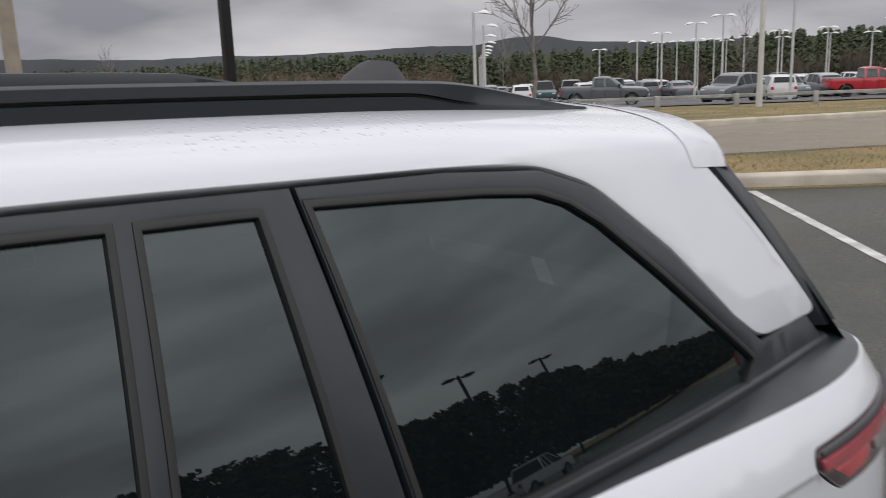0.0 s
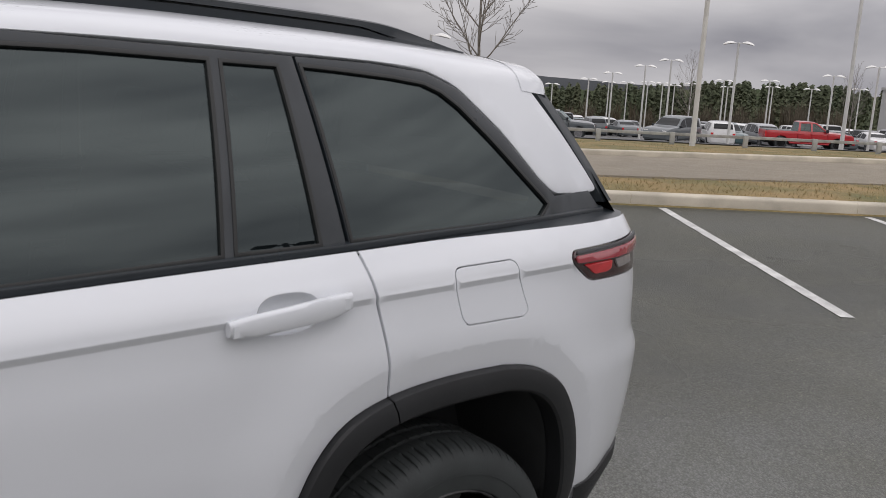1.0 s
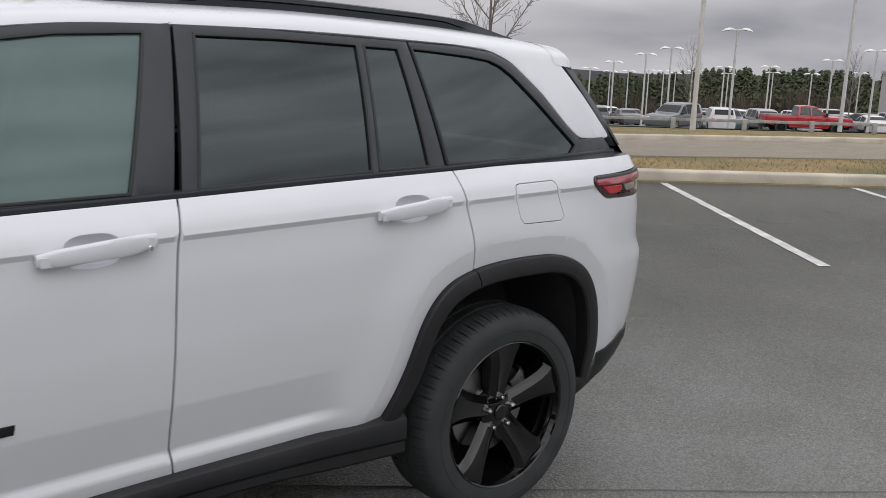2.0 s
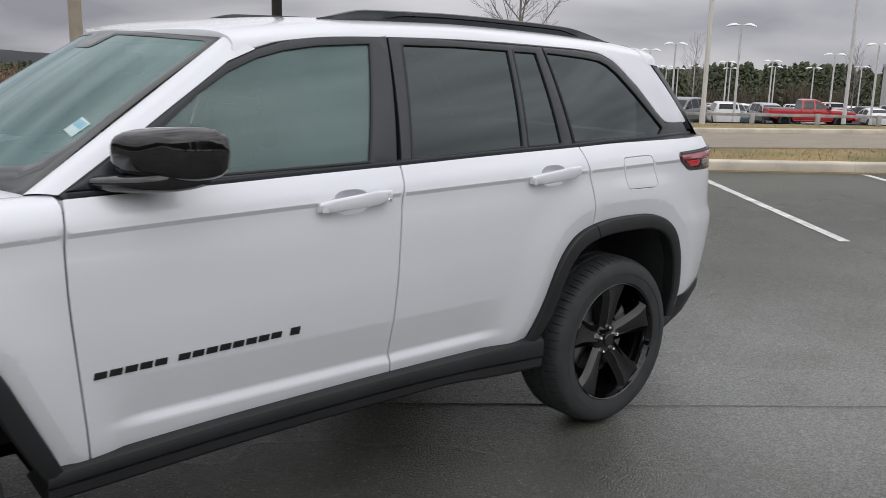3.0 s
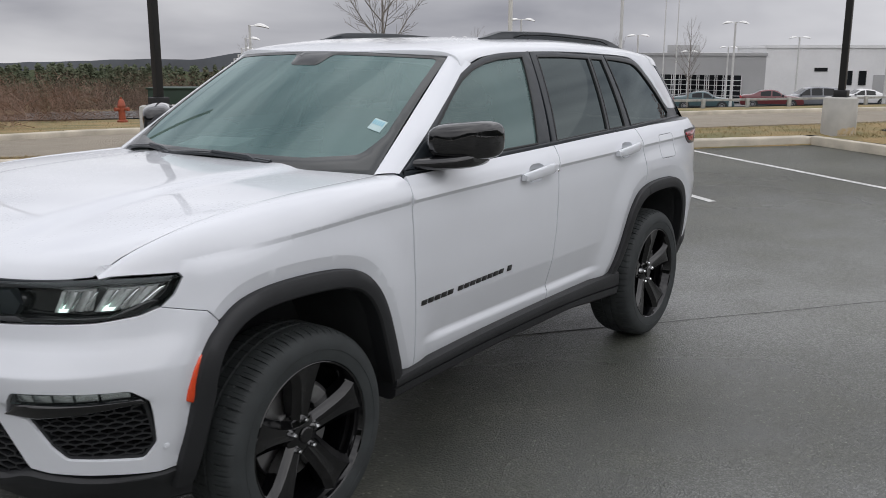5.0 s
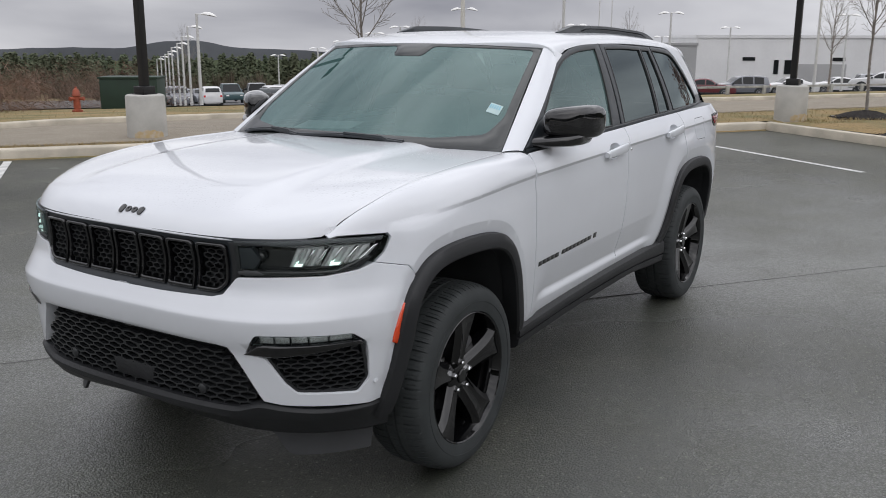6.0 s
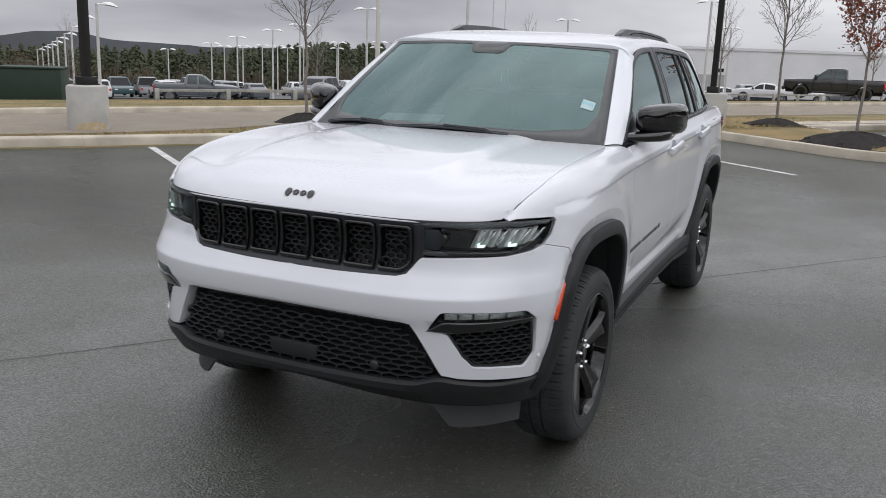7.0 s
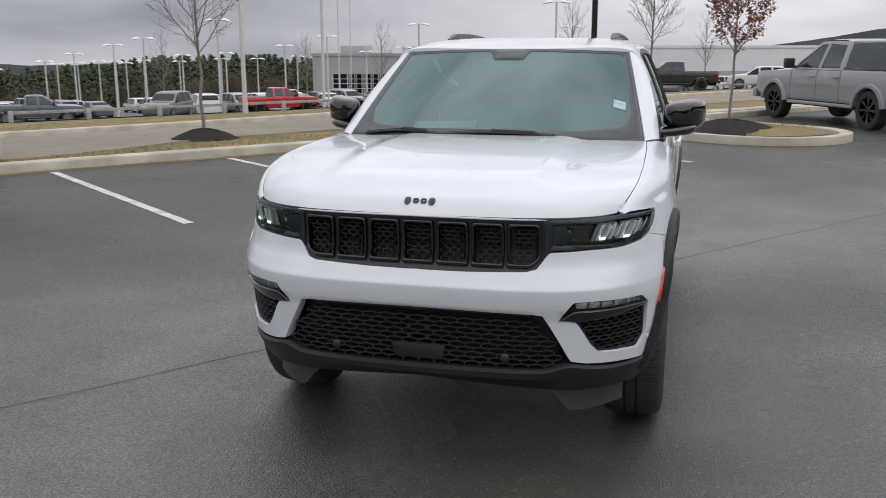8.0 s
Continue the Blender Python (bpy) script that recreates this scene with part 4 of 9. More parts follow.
    lathe(bm, [(0.07, -0.105), (0.175, -0.105), (0.176, -0.125), (0.07, -0.125)], 48)
    lathe(bm, [(0.0, -0.09), (0.08, -0.095), (0.085, -0.12)], 32)
    part("brake_disc", bm, M_STEEL, w, "grey steel brake disc", angle=30)
    bm = bmesh.new()
    n, rows = 10, []
    for i in range(n + 1):
        a = radians(-s * (142 if x > 0 else 160)) + radians(52) * i / n - radians(26)
        rows.append([Vector((r * math.cos(a), r * math.sin(a), h)) for r, h in ((0.120, -0.11), (0.120, -0.082), (0.140, -0.074), (0.178, -0.074), (0.192, -0.084), (0.192, -0.13))])
    ruled(bm, rows)
    bmesh.ops.recalc_face_normals(bm, faces=bm.faces)
    part("brake_caliper", bm, M_STEEL, w, "bare metal brake caliper", angle=30)
    bm = bmesh.new()
    lathe(bm, [(0.0, -0.20), (0.247, -0.20)], 40)
    part("backing_plate", bm, M_DARK, w)
    w.matrix_basis = Matrix.Translation((x, s * HUB_Y, z)) @ (Matrix.Rotation(radians(-90), 4, "X") if s > 0 else Matrix.Rotation(radians(90), 4, "X"))
    return w


for wx in (HUB_X, -HUB_X):
    for ws in (1, -1):
        wheel(wx, ws)


def flare(name, arch, s):
    """The black cladding round a wheel arch."""
    bm = bmesh.new()
    hx = arch[len(arch) // 2][0]
    inner = []
    for k, (x, z) in enumerate(arch):
        d = Vector((HUB_X * (1 if hx > 0 else -1) - x, 0.42 - z))
        inner.append(tuple(Vector((x, z)) + d.normalized() * (0.066 if 0 < k < len(arch) - 1 else 0.06)))
    f = lambda u, v, o=0.0: mirror_y(skin, s)(u, v, 0.012) + Vector((0, s * o, 0))
    n = 64

    def walk_line(line):
        seg = [math.hypot(q[0] - p[0], q[1] - p[1]) for p, q in zip(line, line[1:])]
        tot, out = sum(seg), []
        for i in range(n + 1):
            t, k = tot * i / n, 0
            while k < len(seg) - 1 and t > seg[k]:
                t -= seg[k]
                k += 1
            out.append(tuple(Vector(line[k]).lerp(Vector(line[k + 1]), min(1, t / seg[k]))))
        for _ in range(3):
            out = [out[0]] + [tuple((Vector(out[i - 1]) + 2 * Vector(out[i]) + Vector(out[i + 1])) / 4) for i in range(1, n)] + [out[-1]]
        return out
    lo, li = walk_line(arch), walk_line(inner)
    rows = []
    for (x, z), (xi, zi) in zip(lo, li):
        o = lambda t, d: f(lerp(x, xi, t), lerp(z, zi, t), d)
        deep = f(xi, zi, 0.0)
        rows.append([f(x, z, -0.02), f(x, z, 0.004), o(0.08, 0.010), o(0.5, 0.014), o(0.9, 0.006), o(1.0, -0.002), Vector((deep.x, deep.y - s * 0.07, deep.z))])
    cut_at = next((i for i in range(n) if lo[i][0] > -1.283 >= lo[i + 1][0]), None) if hx < 0 else None
    if cut_at is None:
        ruled(bm, rows)
    else:
        # the rear trim is parted where the door ends
        near, far = rows[cut_at], rows[cut_at + 1]
        t = (lo[cut_at][0] + 1.283) / (lo[cut_at][0] - lo[cut_at + 1][0])
        ruled(bm, rows[:cut_at + 1] + [[a.lerp(b, max(0.01, t - 0.07)) for a, b in zip(near, far)]])
        ruled(bm, [[a.lerp(b, min(0.99, t + 0.07)) for a, b in zip(near, far)]] + rows[cut_at + 1:])
    bmesh.ops.recalc_face_normals(bm, faces=bm.faces)
    part(name, bm, M_CLAD, suv, "black textured plastic arch trim", angle=35)
    bm = bmesh.new()
    rows = []
    for (xi, zi) in li:
        p = f(xi, zi, -0.05)
        k = Vector((xi - math.copysign(HUB_X, hx), zi - 0.42))
        q = Vector((xi, 0, zi)) + Vector((k.x, 0, k.y)).normalized() * 0.012
        rows.append([Vector((xi, p.y, zi)), Vector((q.x, s * 0.80, q.z)), Vector((q.x, s * 0.50, q.z))])
    ruled(bm, rows)
    back = [r[2] for r in rows]
    bm.faces.new([bm.verts.new(p) for p in back])
    bmesh.ops.recalc_face_normals(bm, faces=bm.faces)
    part("wheel_liner", bm, M_LINER, suv, "black felt-like wheel arch liner")


BELT = spline([-2.2, -1.53, -1.21, -0.83, -0.28, 0.19, 0.40, 0.89], [1.276, 1.276, 1.270, 1.264, 1.252, 1.243, 1.238, 1.230])


def belt_line(x0, x1, n=10):
    return [(lerp(x0, x1, i / n), BELT(lerp(x0, x1, i / n))) for i in range(n + 1)]


B_GAP = [(-0.283, 1.252), (-0.267, 1.161), (-0.253, 1.044), (-0.243, 0.837), (-0.236, 0.709), (-0.234, 0.60), (-0.239, 0.53), (-0.247, 0.478)]
R_GAP = [(-1.229, 1.2705), (-1.250, 1.181), (-1.262, 1.125), (-1.275, 1.045), (-1.282, 0.965)]
F_GAP = [(0.857, 0.449), (0.885, 0.738), (0.902, 0.955), (0.900, 1.132), (0.886, 1.230)]
B_GAP, R_GAP, F_GAP = cut_corners(B_GAP), cut_corners(R_GAP), cut_corners(F_GAP)
G = 0.0030


sill_top = spline([-1.04, -0.6, -0.224, 0.3, 0.985], [0.474, 0.480, 0.481, 0.474, 0.446])
sill_groove = spline([-1.04, -0.6, -0.224, 0.3, 0.985], [0.384, 0.410, 0.419, 0.416, 0.394])
sill_low = spline([-1.04, -0.8, -0.45, 0.1, 0.985], [0.325, 0.340, 0.366, 0.366, 0.342])


def arch_piece(arch, x0, x1):
    return [p for p in arch if x0 <= p[0] <= x1]


def door_handle(s, x0, x1, z0, name_parent):
    """A body-coloured pull bar over a scooped dish."""
    bm = bmesh.new()
    rows, n = [], 16
    for i in range(n + 1):
        t = i / n
        x = lerp(x0, x1, t)
        zc = z0 + 0.005 + 0.023 * t
        e = min(1.0, 5 * min(t + 0.02, 1.02 - t))
        hh = 0.0225 * (0.62 + 0.38 * e) + 0.003 * t
        base = skin(x, zc, 0.0)
        lift = 0.026 * (0.45 + 0.55 * e)
        ring = []
        for k in range(12):
            a = 2 * math.pi * k / 12
            cy, cz = math.cos(a), math.sin(a)
            ring.append(Vector((x, s * (base.y + lift + 0.011 * math.copysign(abs(cy) ** 0.6, cy)), zc + hh * math.copysign(abs(cz) ** 0.6, cz))))
        rows.append(ring)
    ruled(bm, rows, closed=True)
    for r in (rows[0], rows[-1]):
        bm.faces.new([v for v in bm.verts if any((v.co - p).length < 1e-7 for p in r)][:12])
    for xx, t in ((x0 - math.copysign(0.02, x0 - x1), 0.07), (x1 + math.copysign(0.025, x0 - x1), 0.92)):
        b = skin(xx, z0 + 0.028 * t, 0)
        box(bm, xx - 0.014, xx + 0.014, min(s * (b.y - 0.01), s * (b.y + 0.03)), max(s * (b.y - 0.01), s * (b.y + 0.03)), b.z - 0.012, b.z + 0.012)
    bmesh.ops.recalc_face_normals(bm, faces=bm.faces)
    h = part("door_handle", bm, M_WHITE, name_parent, "white pull handle", angle=50)
    return h


def dish_outline(cx, cz, w=0.072, h=0.042):
    return [(cx + w * math.copysign(abs(math.cos(a)) ** 0.75, math.cos(a)), cz + h * math.copysign(abs(math.sin(a)) ** 0.75, math.sin(a))) for a in [2 * math.pi * k / 28 for k in range(28)]]


def dish(s, cx, cz, parent):
    bm = bmesh.new()
    rows = []
    for k, d in ((1.0, -0.001), (0.93, -0.005), (0.8, -0.013), (0.55, -0.020), (0.25, -0.023), (0.02, -0.024)):
        rows.append([mirror_y(skin, s)(cx + (u - cx) * k, cz + (v - cz) * k, d) for u, v in dish_outline(cx, cz)])
    ruled(bm, rows, closed=True)
    bmesh.ops.recalc_face_normals(bm, faces=bm.faces)
    part("handle_dish", bm, M_WHITE, parent, angle=60)


fender_gap_y = spline([0.9, 1.3, 1.7, 1.92, 2.04, 2.12, 2.17], [0.812, 0.831, 0.837, 0.830, 0.810, 0.784, 0.757])


def hood_at_x(x, y):
    lo, hi = -0.2, 1.275
    for _ in range(40):
        mid = (lo + hi) / 2
        if hood_skin(mid, y).x < x:
            lo = mid
        else:
            hi = mid
    return hood_skin(lo, y)


def nose_u(y, z):
    return 1.6 + FRONT_LONG - along(y, z)


U_TIP = nose_u(0.778, 1.068)
gap_x = spline([0.88, 1.42, 1.955, U_TIP], [0.888, 1.44, 1.98, 2.150])


@functools.lru_cache(maxsize=None)
def fender_edge(u):
    x = gap_x(u)
    y = fender_gap_y(x)
    return Vector((x, y + 0.0004, hood_at_x(x, y).z))


def fender_crest(u):
    return min(crease_z(girth(u, 1.07).x), fender_edge(round(u, 6)).z - 0.006)


def fender_skin(s):
    """The front fender: the flank below the crease; above it v runs 0.16 up to the bonnet's edge."""
    def at(u, v):
        zc = fender_crest(u)
        w = (v - zc) / 0.16
        if w <= 0:
            p, w = skin(u, v), 0.0
        else:
            c, e = skin(u, zc), fender_edge(round(u, 6))
            k = step01(1.1, 1.75, u)
            t1, t2 = lerp(0.03, 0.13, k), lerp(0.30, 0.40, k)
            p1 = Vector((lerp(c.x, e.x, t1), lerp(c.y, e.y, t1), lerp(c.z, e.z, 0.55)))
            p2 = Vector((lerp(c.x, e.x, t2), lerp(c.y, e.y, t2), e.z + lerp(0.014, 0.004, k)))
            p = (1 - w) ** 3 * c + 3 * w * (1 - w) ** 2 * p1 + 3 * w * w * (1 - w) * p2 + w ** 3 * e
        return Vector((p.x, lerp(skewed(p.x, s * p.y), s * p.y, min(1.0, w)), p.z))

    def f(u, v, out=0.0):
        p = at(u, v)
        if out:
            n = (at(u + 0.003, v) - at(u - 0.003, v)).cross(at(u, v + 0.003) - at(u, v - 0.003)).normalized()
            p = p + n * (out if n.dot(Vector((0.3, s, 0.3))) > 0 else -out)
        return p
    return f


def side_panels(s):
    f = mirror_y(skin, s)
    g = mirror_y(glass_side, s)
    # front door
    d1 = [(x + G, z) for x, z in B_GAP]
    out = belt_line(0.884, -0.279)[1:-1] + d1 + [(0.21, 0.474)] + [(x - G, z) for x, z in F_GAP]
    bm = bmesh.new()
    sheet(bm, out, f, d=0.035, edge=0.0022, extra=crease_points(-0.27, 0.89) + scallop_points(-0.24, 0.86), holes=[dish_outline(-0.045, 1.146)])
    door = part("front_door", bm, M_WHITE, suv, "white painted front door", angle=28, surf=f)
    dish(s, -0.045, 1.146, door)
    door_handle(s, 0.092, -0.198, 1.134, door)
    if s > 0:
        bm = bmesh.new()
        b = skin(-0.172, 1.158, 0.044)
        lathe(bm, [(0, 0.0035), (0.006, 0.0035), (0.0075, 0)], 14, Matrix.Translation(b) @ Matrix.Rotation(radians(-90), 4, "X"))
        part("lock_cylinder", bm, M_CHROME, door, "small chrome lock barrel")
    # name badge: plain bars in the place of the lettering
    badge = root_part("name_badge", door, "row of gloss black badge bars")
    for x in [0.826 - 0.0455 * i for i in range(5)] + [0.570 - 0.0455 * i for i in range(8)] + [0.181]:
        z = 0.7145 + (0.83 - x) * 0.026
        h, w = (0.0105, 0.019) if x > 0.19 else (0.013, 0.018)
        p = [(x - w, z - h), (x + w, z - h), (x + w - 0.004, z + h), (x - w - 0.004, z + h)]
        bm = bmesh.new()
        sheet(bm, p, f, d=0.05, edge=0.001, thick=0.003, off=0.0035)
        part("badge_bar", bm, M_GLOSS, badge)
    # rear door
    out = belt_line(-0.286, -1.235)[1:-1] + [(x + G, z) for x, z in R_GAP] + [(-1.283, 0.9405)] + arch_piece(arch_rear, -1.255, -0.95)[::-1] + [(-0.54, 0.481)] + [(x - G, z) for x, z in B_GAP][::-1]
    bm = bmesh.new()
    sheet(bm, out, f, d=0.035, edge=0.0022, extra=crease_points(-1.29, -0.28) + scallop_points(-0.88, -0.26) + arch_points(arch_rear, -1.29, -0.8), holes=[dish_outline(-1.033, 1.167)])
    door = part("rear_door", bm, M_WHITE, suv, "white painted rear door", angle=28, surf=f)
    dish(s, -1.033, 1.167, door)
    door_handle(s, -0.893, -1.172, 1.154, door)
    # quarter panel, round to the tail lamp and the rear bumper's seam
    fuel = [(-1.470, 1.215), (-1.677, 1.218), (-1.716, 1.085), (-1.698, 1.071), (-1.508, 1.075), (-1.492, 1.092)]
    lamp = [(-1.898, 1.217), (-2.32, 1.226), (-2.32, 1.116), (-1.972, 1.126), (-1.889, 1.188)]
    out = [(x - G, z) for x, z in R_GAP] + [(-1.287, 0.9415)] + arch_piece(arch_rear, -2.1, -1.32) + [(-2.12, 0.47), (-2.30, 0.52), (-2.52, 0.55), (-2.52, 1.245), (-2.30, 1.272)] + belt_line(-2.15, -1.24)
    bm = bmesh.new()
    sheet(bm, out, f, d=0.035, edge=0.0022, extra=crease_points(-2.3, -1.28) + arch_points(arch_rear, -2.1, -1.33), holes=[fuel] + [lamp], hole_r=0.028)
    qp = part("quarter_panel", bm, M_WHITE, suv, "white painted rear quarter panel", angle=28, surf=f)
    bm = bmesh.new()
    inner = shifted(fuel if area2(fuel) > 0 else fuel[::-1], 0.0022)
    sheet(bm, inner, f, d=0.03, edge=0.002, thick=0.012, r=0.026, extra=crease_points(-1.72, -1.47))
    part("fuel_flap", bm, M_WHITE, qp, "white fuel filler flap", angle=28, surf=f)
    # tail lamp
    lampg = shifted(lamp if area2(lamp) > 0 else lamp[::-1], 0.003)
    bm = bmesh.new()
    sheet(bm, lampg, lambda u, v, o=0.0: f(u, v, o + 0.004), d=0.03, edge=0.004, thick=0.03, r=0.02)
    tl = part("tail_lamp", bm, M_LAMPDARK, suv, "smoked dark red tail lamp")
    for name, poly, mat in (("smoked_strip", [(-1.908, 1.213), (-2.31, 1.222), (-2.31, 1.212), (-1.906, 1.204)], M_CLADGREY), ("red_band", [(-1.903, 1.202), (-2.31, 1.210), (-2.31, 1.180), (-1.903, 1.185)], M_REDBAND),
                            ("red_lens", [(-1.940, 1.178), (-2.078, 1.177), (-2.070, 1.150), (-2.045, 1.145), (-1.985, 1.145)], M_RED), ("clear_lens", [(-2.092, 1.176), (-2.20, 1.177), (-2.205, 1.150), (-2.110, 1.146)], M_LENS)):
        bm = bmesh.new()
        sheet(bm, poly, lambda u, v, o=0.0: f(u, v, o + 0.0095), d=0.03, edge=0.002, thick=0.008, r=0.008)
        part(name, bm, mat, tl)
    # fender: the flank up to the crease, and over it to the bonnet's edge
    fs = fender_skin(s)
    rear_up = [(lerp(0.9015, 0.890, min(1, k / 3)), crease_z(0.9) + 0.16 * k / 6) for k in range(6, 0, -1)]
    out = rear_up + [(x + G, z) for x, z in F_GAP[::-1] if z < 1.136] + [(0.945, 0.440)] + arch_piece(arch_front, 0.95, 1.840) + [(1.846, 0.8955), (1.899, 0.9355)]
    lamp_edge = [(nose_u(y, z) - du, z + dz) for y, z, du, dz in ((0.868, 0.968, 0.003, -0.003), (0.880, 0.996, 0.003, 0.0), (0.884, 1.044, 0.003, 0.002), (0.878, 1.056, 0.002, 0.004), (0.83, 1.063, 0.0, 0.004))] + [(U_TIP, 1.0685)]
    top = [(lerp(U_TIP, 0.890, i / 40), fender_crest(lerp(U_TIP, 0.890, i / 40)) + 0.16) for i in range(40)]
    rise = [(lerp(0.90, U_TIP, i / 55), fender_crest(lerp(0.90, U_TIP, i / 55)) + h) for i in range(56) for h in (0.004, 0.02, 0.05, 0.08, 0.11, 0.14)]
    bm = bmesh.new()
    sheet(bm, out + lamp_edge + top, fs, d=0.035, edge=0.0022, extra=crease_points(0.9, 1.90) + arch_points(arch_front, 0.9, 1.94) + rise)
    part("front_fender", bm, M_WHITE, suv, "white painted front fender", angle=30, surf=fs)
    # arches
    flare("arch_trim", arch_front, s)
    flare("arch_trim", arch_rear, s)
    # sill
    bm = bmesh.new()
    rows = []
    for i in range(41):
        x = lerp(0.985, -1.04, i / 40)
        z1, z2, z3 = sill_top(x), sill_groove(x), sill_low(x)
        rows.append([Vector((x, s * y, z)) for y, z in ((0.880, z1 + 0.012), (0.918, z1 - 0.002), (0.932, z1 - 0.012), (0.936, z1 - 0.024), (0.935, z2 + 0.010), (0.932, z2 + 0.003), (0.918, z2), (0.918, z2 - 0.003), (0.930, z2 - 0.007), (0.926, z3 + 0.016), (0.912, z3 + 0.003), (0.885, z3 - 0.004), (0.78, z3), (0.70, z3 + 0.01))])
    ruled(bm, rows)
    for r in (rows[0], rows[-1]):
        bm.faces.new([bm.verts.new(p) for p in r])
    bmesh.ops.recalc_face_normals(bm, faces=bm.faces)
    part("side_sill", bm, M_CLAD, suv, "black textured plastic sill", angle=30)
    # windows
    frame_out = TRIM_TOP[:9] + [(-0.366, 1.703), (-0.2795, 1.240)] + [(x, z - 0.016) for x, z in belt_line(-0.24, 0.86, 8)]
    pane = [(0.60, 1.259), (0.60, 1.386), (0.526, 1.440), (0.417, 1.517), (0.306, 1.580), (0.195, 1.623), (0.083, 1.650), (-0.055, 1.668), (-0.285, 1.679), (-0.168, 1.267)]
    bm = bmesh.new()
    sheet(bm, frame_out, g, d=0.05, edge=0.004, thick=0.02, holes=[pane])
    fr = part("window_frame", bm, M_TRIM, suv, "black front door window frame", angle=30)
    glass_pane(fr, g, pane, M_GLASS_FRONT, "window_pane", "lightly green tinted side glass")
    frame_out = [(-0.372, 1.703)] + TRIM_TOP[9:11] + [(-1.141, 1.680), (-1.1685, 1.679), (-1.2185, 1.255)] + [(x, z - 0.016) for x, z in belt_line(-1.18, -0.30, 8)]
    pane = [(-0.426, 1.678), (-0.70, 1.676), (-0.968, 1.666), (-0.924, 1.281), (-0.352, 1.266)]
    small = [(-0.992, 1.664), (-1.127, 1.659), (-1.152, 1.284), (-0.950, 1.282)]
    bm = bmesh.new()
    sheet(bm, frame_out, g, d=0.05, edge=0.004, thick=0.02, holes=[pane, small])
    fr = part("window_frame", bm, M_TRIM, suv, "black rear door window frame", angle=30)
    glass_pane(fr, g, pane, M_GLASS_DARK, "window_pane", "dark privacy glass")
    glass_pane(fr, g, small, M_GLASS_DARK, "window_pane", "dark privacy glass")
    frame_out = [(-1.1735, 1.679)] + TRIM_TOP[12:] + [(-2.12, 1.342), (-2.20, 1.25)] + [(x, z - 0.016) for x, z in belt_line(-2.10, -1.226, 8)]
    pane = [(-1.1815, 1.661), (-1.300, 1.653), (-1.437, 1.642), (-1.530, 1.630), (-1.582, 1.611), (-1.635, 1.576), (-1.735, 1.487), (-1.832, 1.396), (-1.902, 1.334), (-1.918, 1.318), (-1.872, 1.285), (-1.43, 1.288), (-1.2285, 1.286)]
    bm = bmesh.new()
    sheet(bm, frame_out, g, d=0.05, edge=0.004, thick=0.02, holes=[pane])
    fr = part("window_frame", bm, M_TRIM, suv, "black rear quarter window frame", angle=30)
    glass_pane(fr, g, pane, M_GLASS_DARK, "window_pane", "dark privacy glass")
    # belt strip
    bm = bmesh.new()
    rows = []
    for i in range(45):
        x = lerp(0.86, -2.18, i / 44)
        z = BELT(x)
        p = g(x, z + 0.004)
        rows.append([Vector((x, p.y + s * dy, z + dz)) for dy, dz in ((-0.02, -0.004), (0.004, -0.003), (0.006, 0.003), (0.003, 0.012), (-0.006, 0.016), (-0.02, 0.016))])
    ruled(bm, rows)
    bmesh.ops.recalc_face_normals(bm, faces=bm.faces)
    part("belt_strip", bm, M_TRIM, suv, "black rubber belt strip", angle=40)
    # windscreen pillar
    bm = bmesh.new()
    rows = []
    line = TRIM_TOP[:5] + [TRIM_TOP[5]]
    for i in range(41):
        t = i / 40
        k = t * (len(line) - 1)
        a = min(int(k), len(line) - 2)
        lo = Vector(line[a]).lerp(Vector(line[a + 1]), k - a)
        p = glass_side(lo.x, lo.y, 0.004)
        e = Vector(WS_EDGE[0]).lerp(Vector(WS_EDGE[1]), min(1.0, t * 1.04)) + Vector((0.004, 0.006, 0.004))
        mid = p.lerp(e, 0.55) + Vector((0.012, 0.016, 0.010))
        row = [p + Vector((0, -0.02, -0.004)), p]
        for j in range(1, 8):
            q = j / 7
            row.append((1 - q) ** 2 * p + 2 * q * (1 - q) * mid + q * q * e)
        row += [e + Vector((-0.004, -0.006, -0.004)), e + Vector((-0.01, -0.012, -0.02))]
        rows.append([Vector((v.x, s * v.y, v.z)) for v in row])
    ruled(bm, rows, flip=s > 0)
    bmesh.ops.recalc_face_normals(bm, faces=bm.faces)
    part("windscreen_pillar", bm, M_WHITE, suv, "white painted windscreen pillar", angle=50)
    # roof rail: an upper bar over a solid foot blade, drawn out to a wedge at each end
    bm = bmesh.new()
    rows, n = [], 72
    for i in range(n + 1):
        t = i / n
        x = lerp(-0.175, -1.825, t)
        b = roof_skin(x, 0.365)
        up = RAIL_UP * step01(-0.02, 0.13, t) * step01(1.01, 0.80, t) + 0.003
        w = 0.018 * (0.35 + 0.65 * step01(0, 0.06, t) * step01(1, 0.93, t))
        k = step01(0.17, 0.20, t) * step01(0.845, 0.815, t)
        g0 = lerp(0.10, 0.42, step01(0.17, 0.24, t) * step01(0.845, 0.77, t))
        row = [(w * 1.25, -0.006), (w * 1.2, up * g0), (w * lerp(1.19, 0.35, k), up * (g0 + 0.02)), (w * lerp(1.18, 0.35, k), up * (g0 + 0.11)), (w * 1.15, up * (g0 + 0.14)), (w * 1.05, up * 0.90), (w * 0.6, up), (-w * 0.75, up * 0.98), (-w, up * 0.8), (-w, -0.006)]
        rows.append([Vector((x, s * (b.y + dy), b.z + dz)) for dy, dz in row])
    ruled(bm, rows, closed=True)
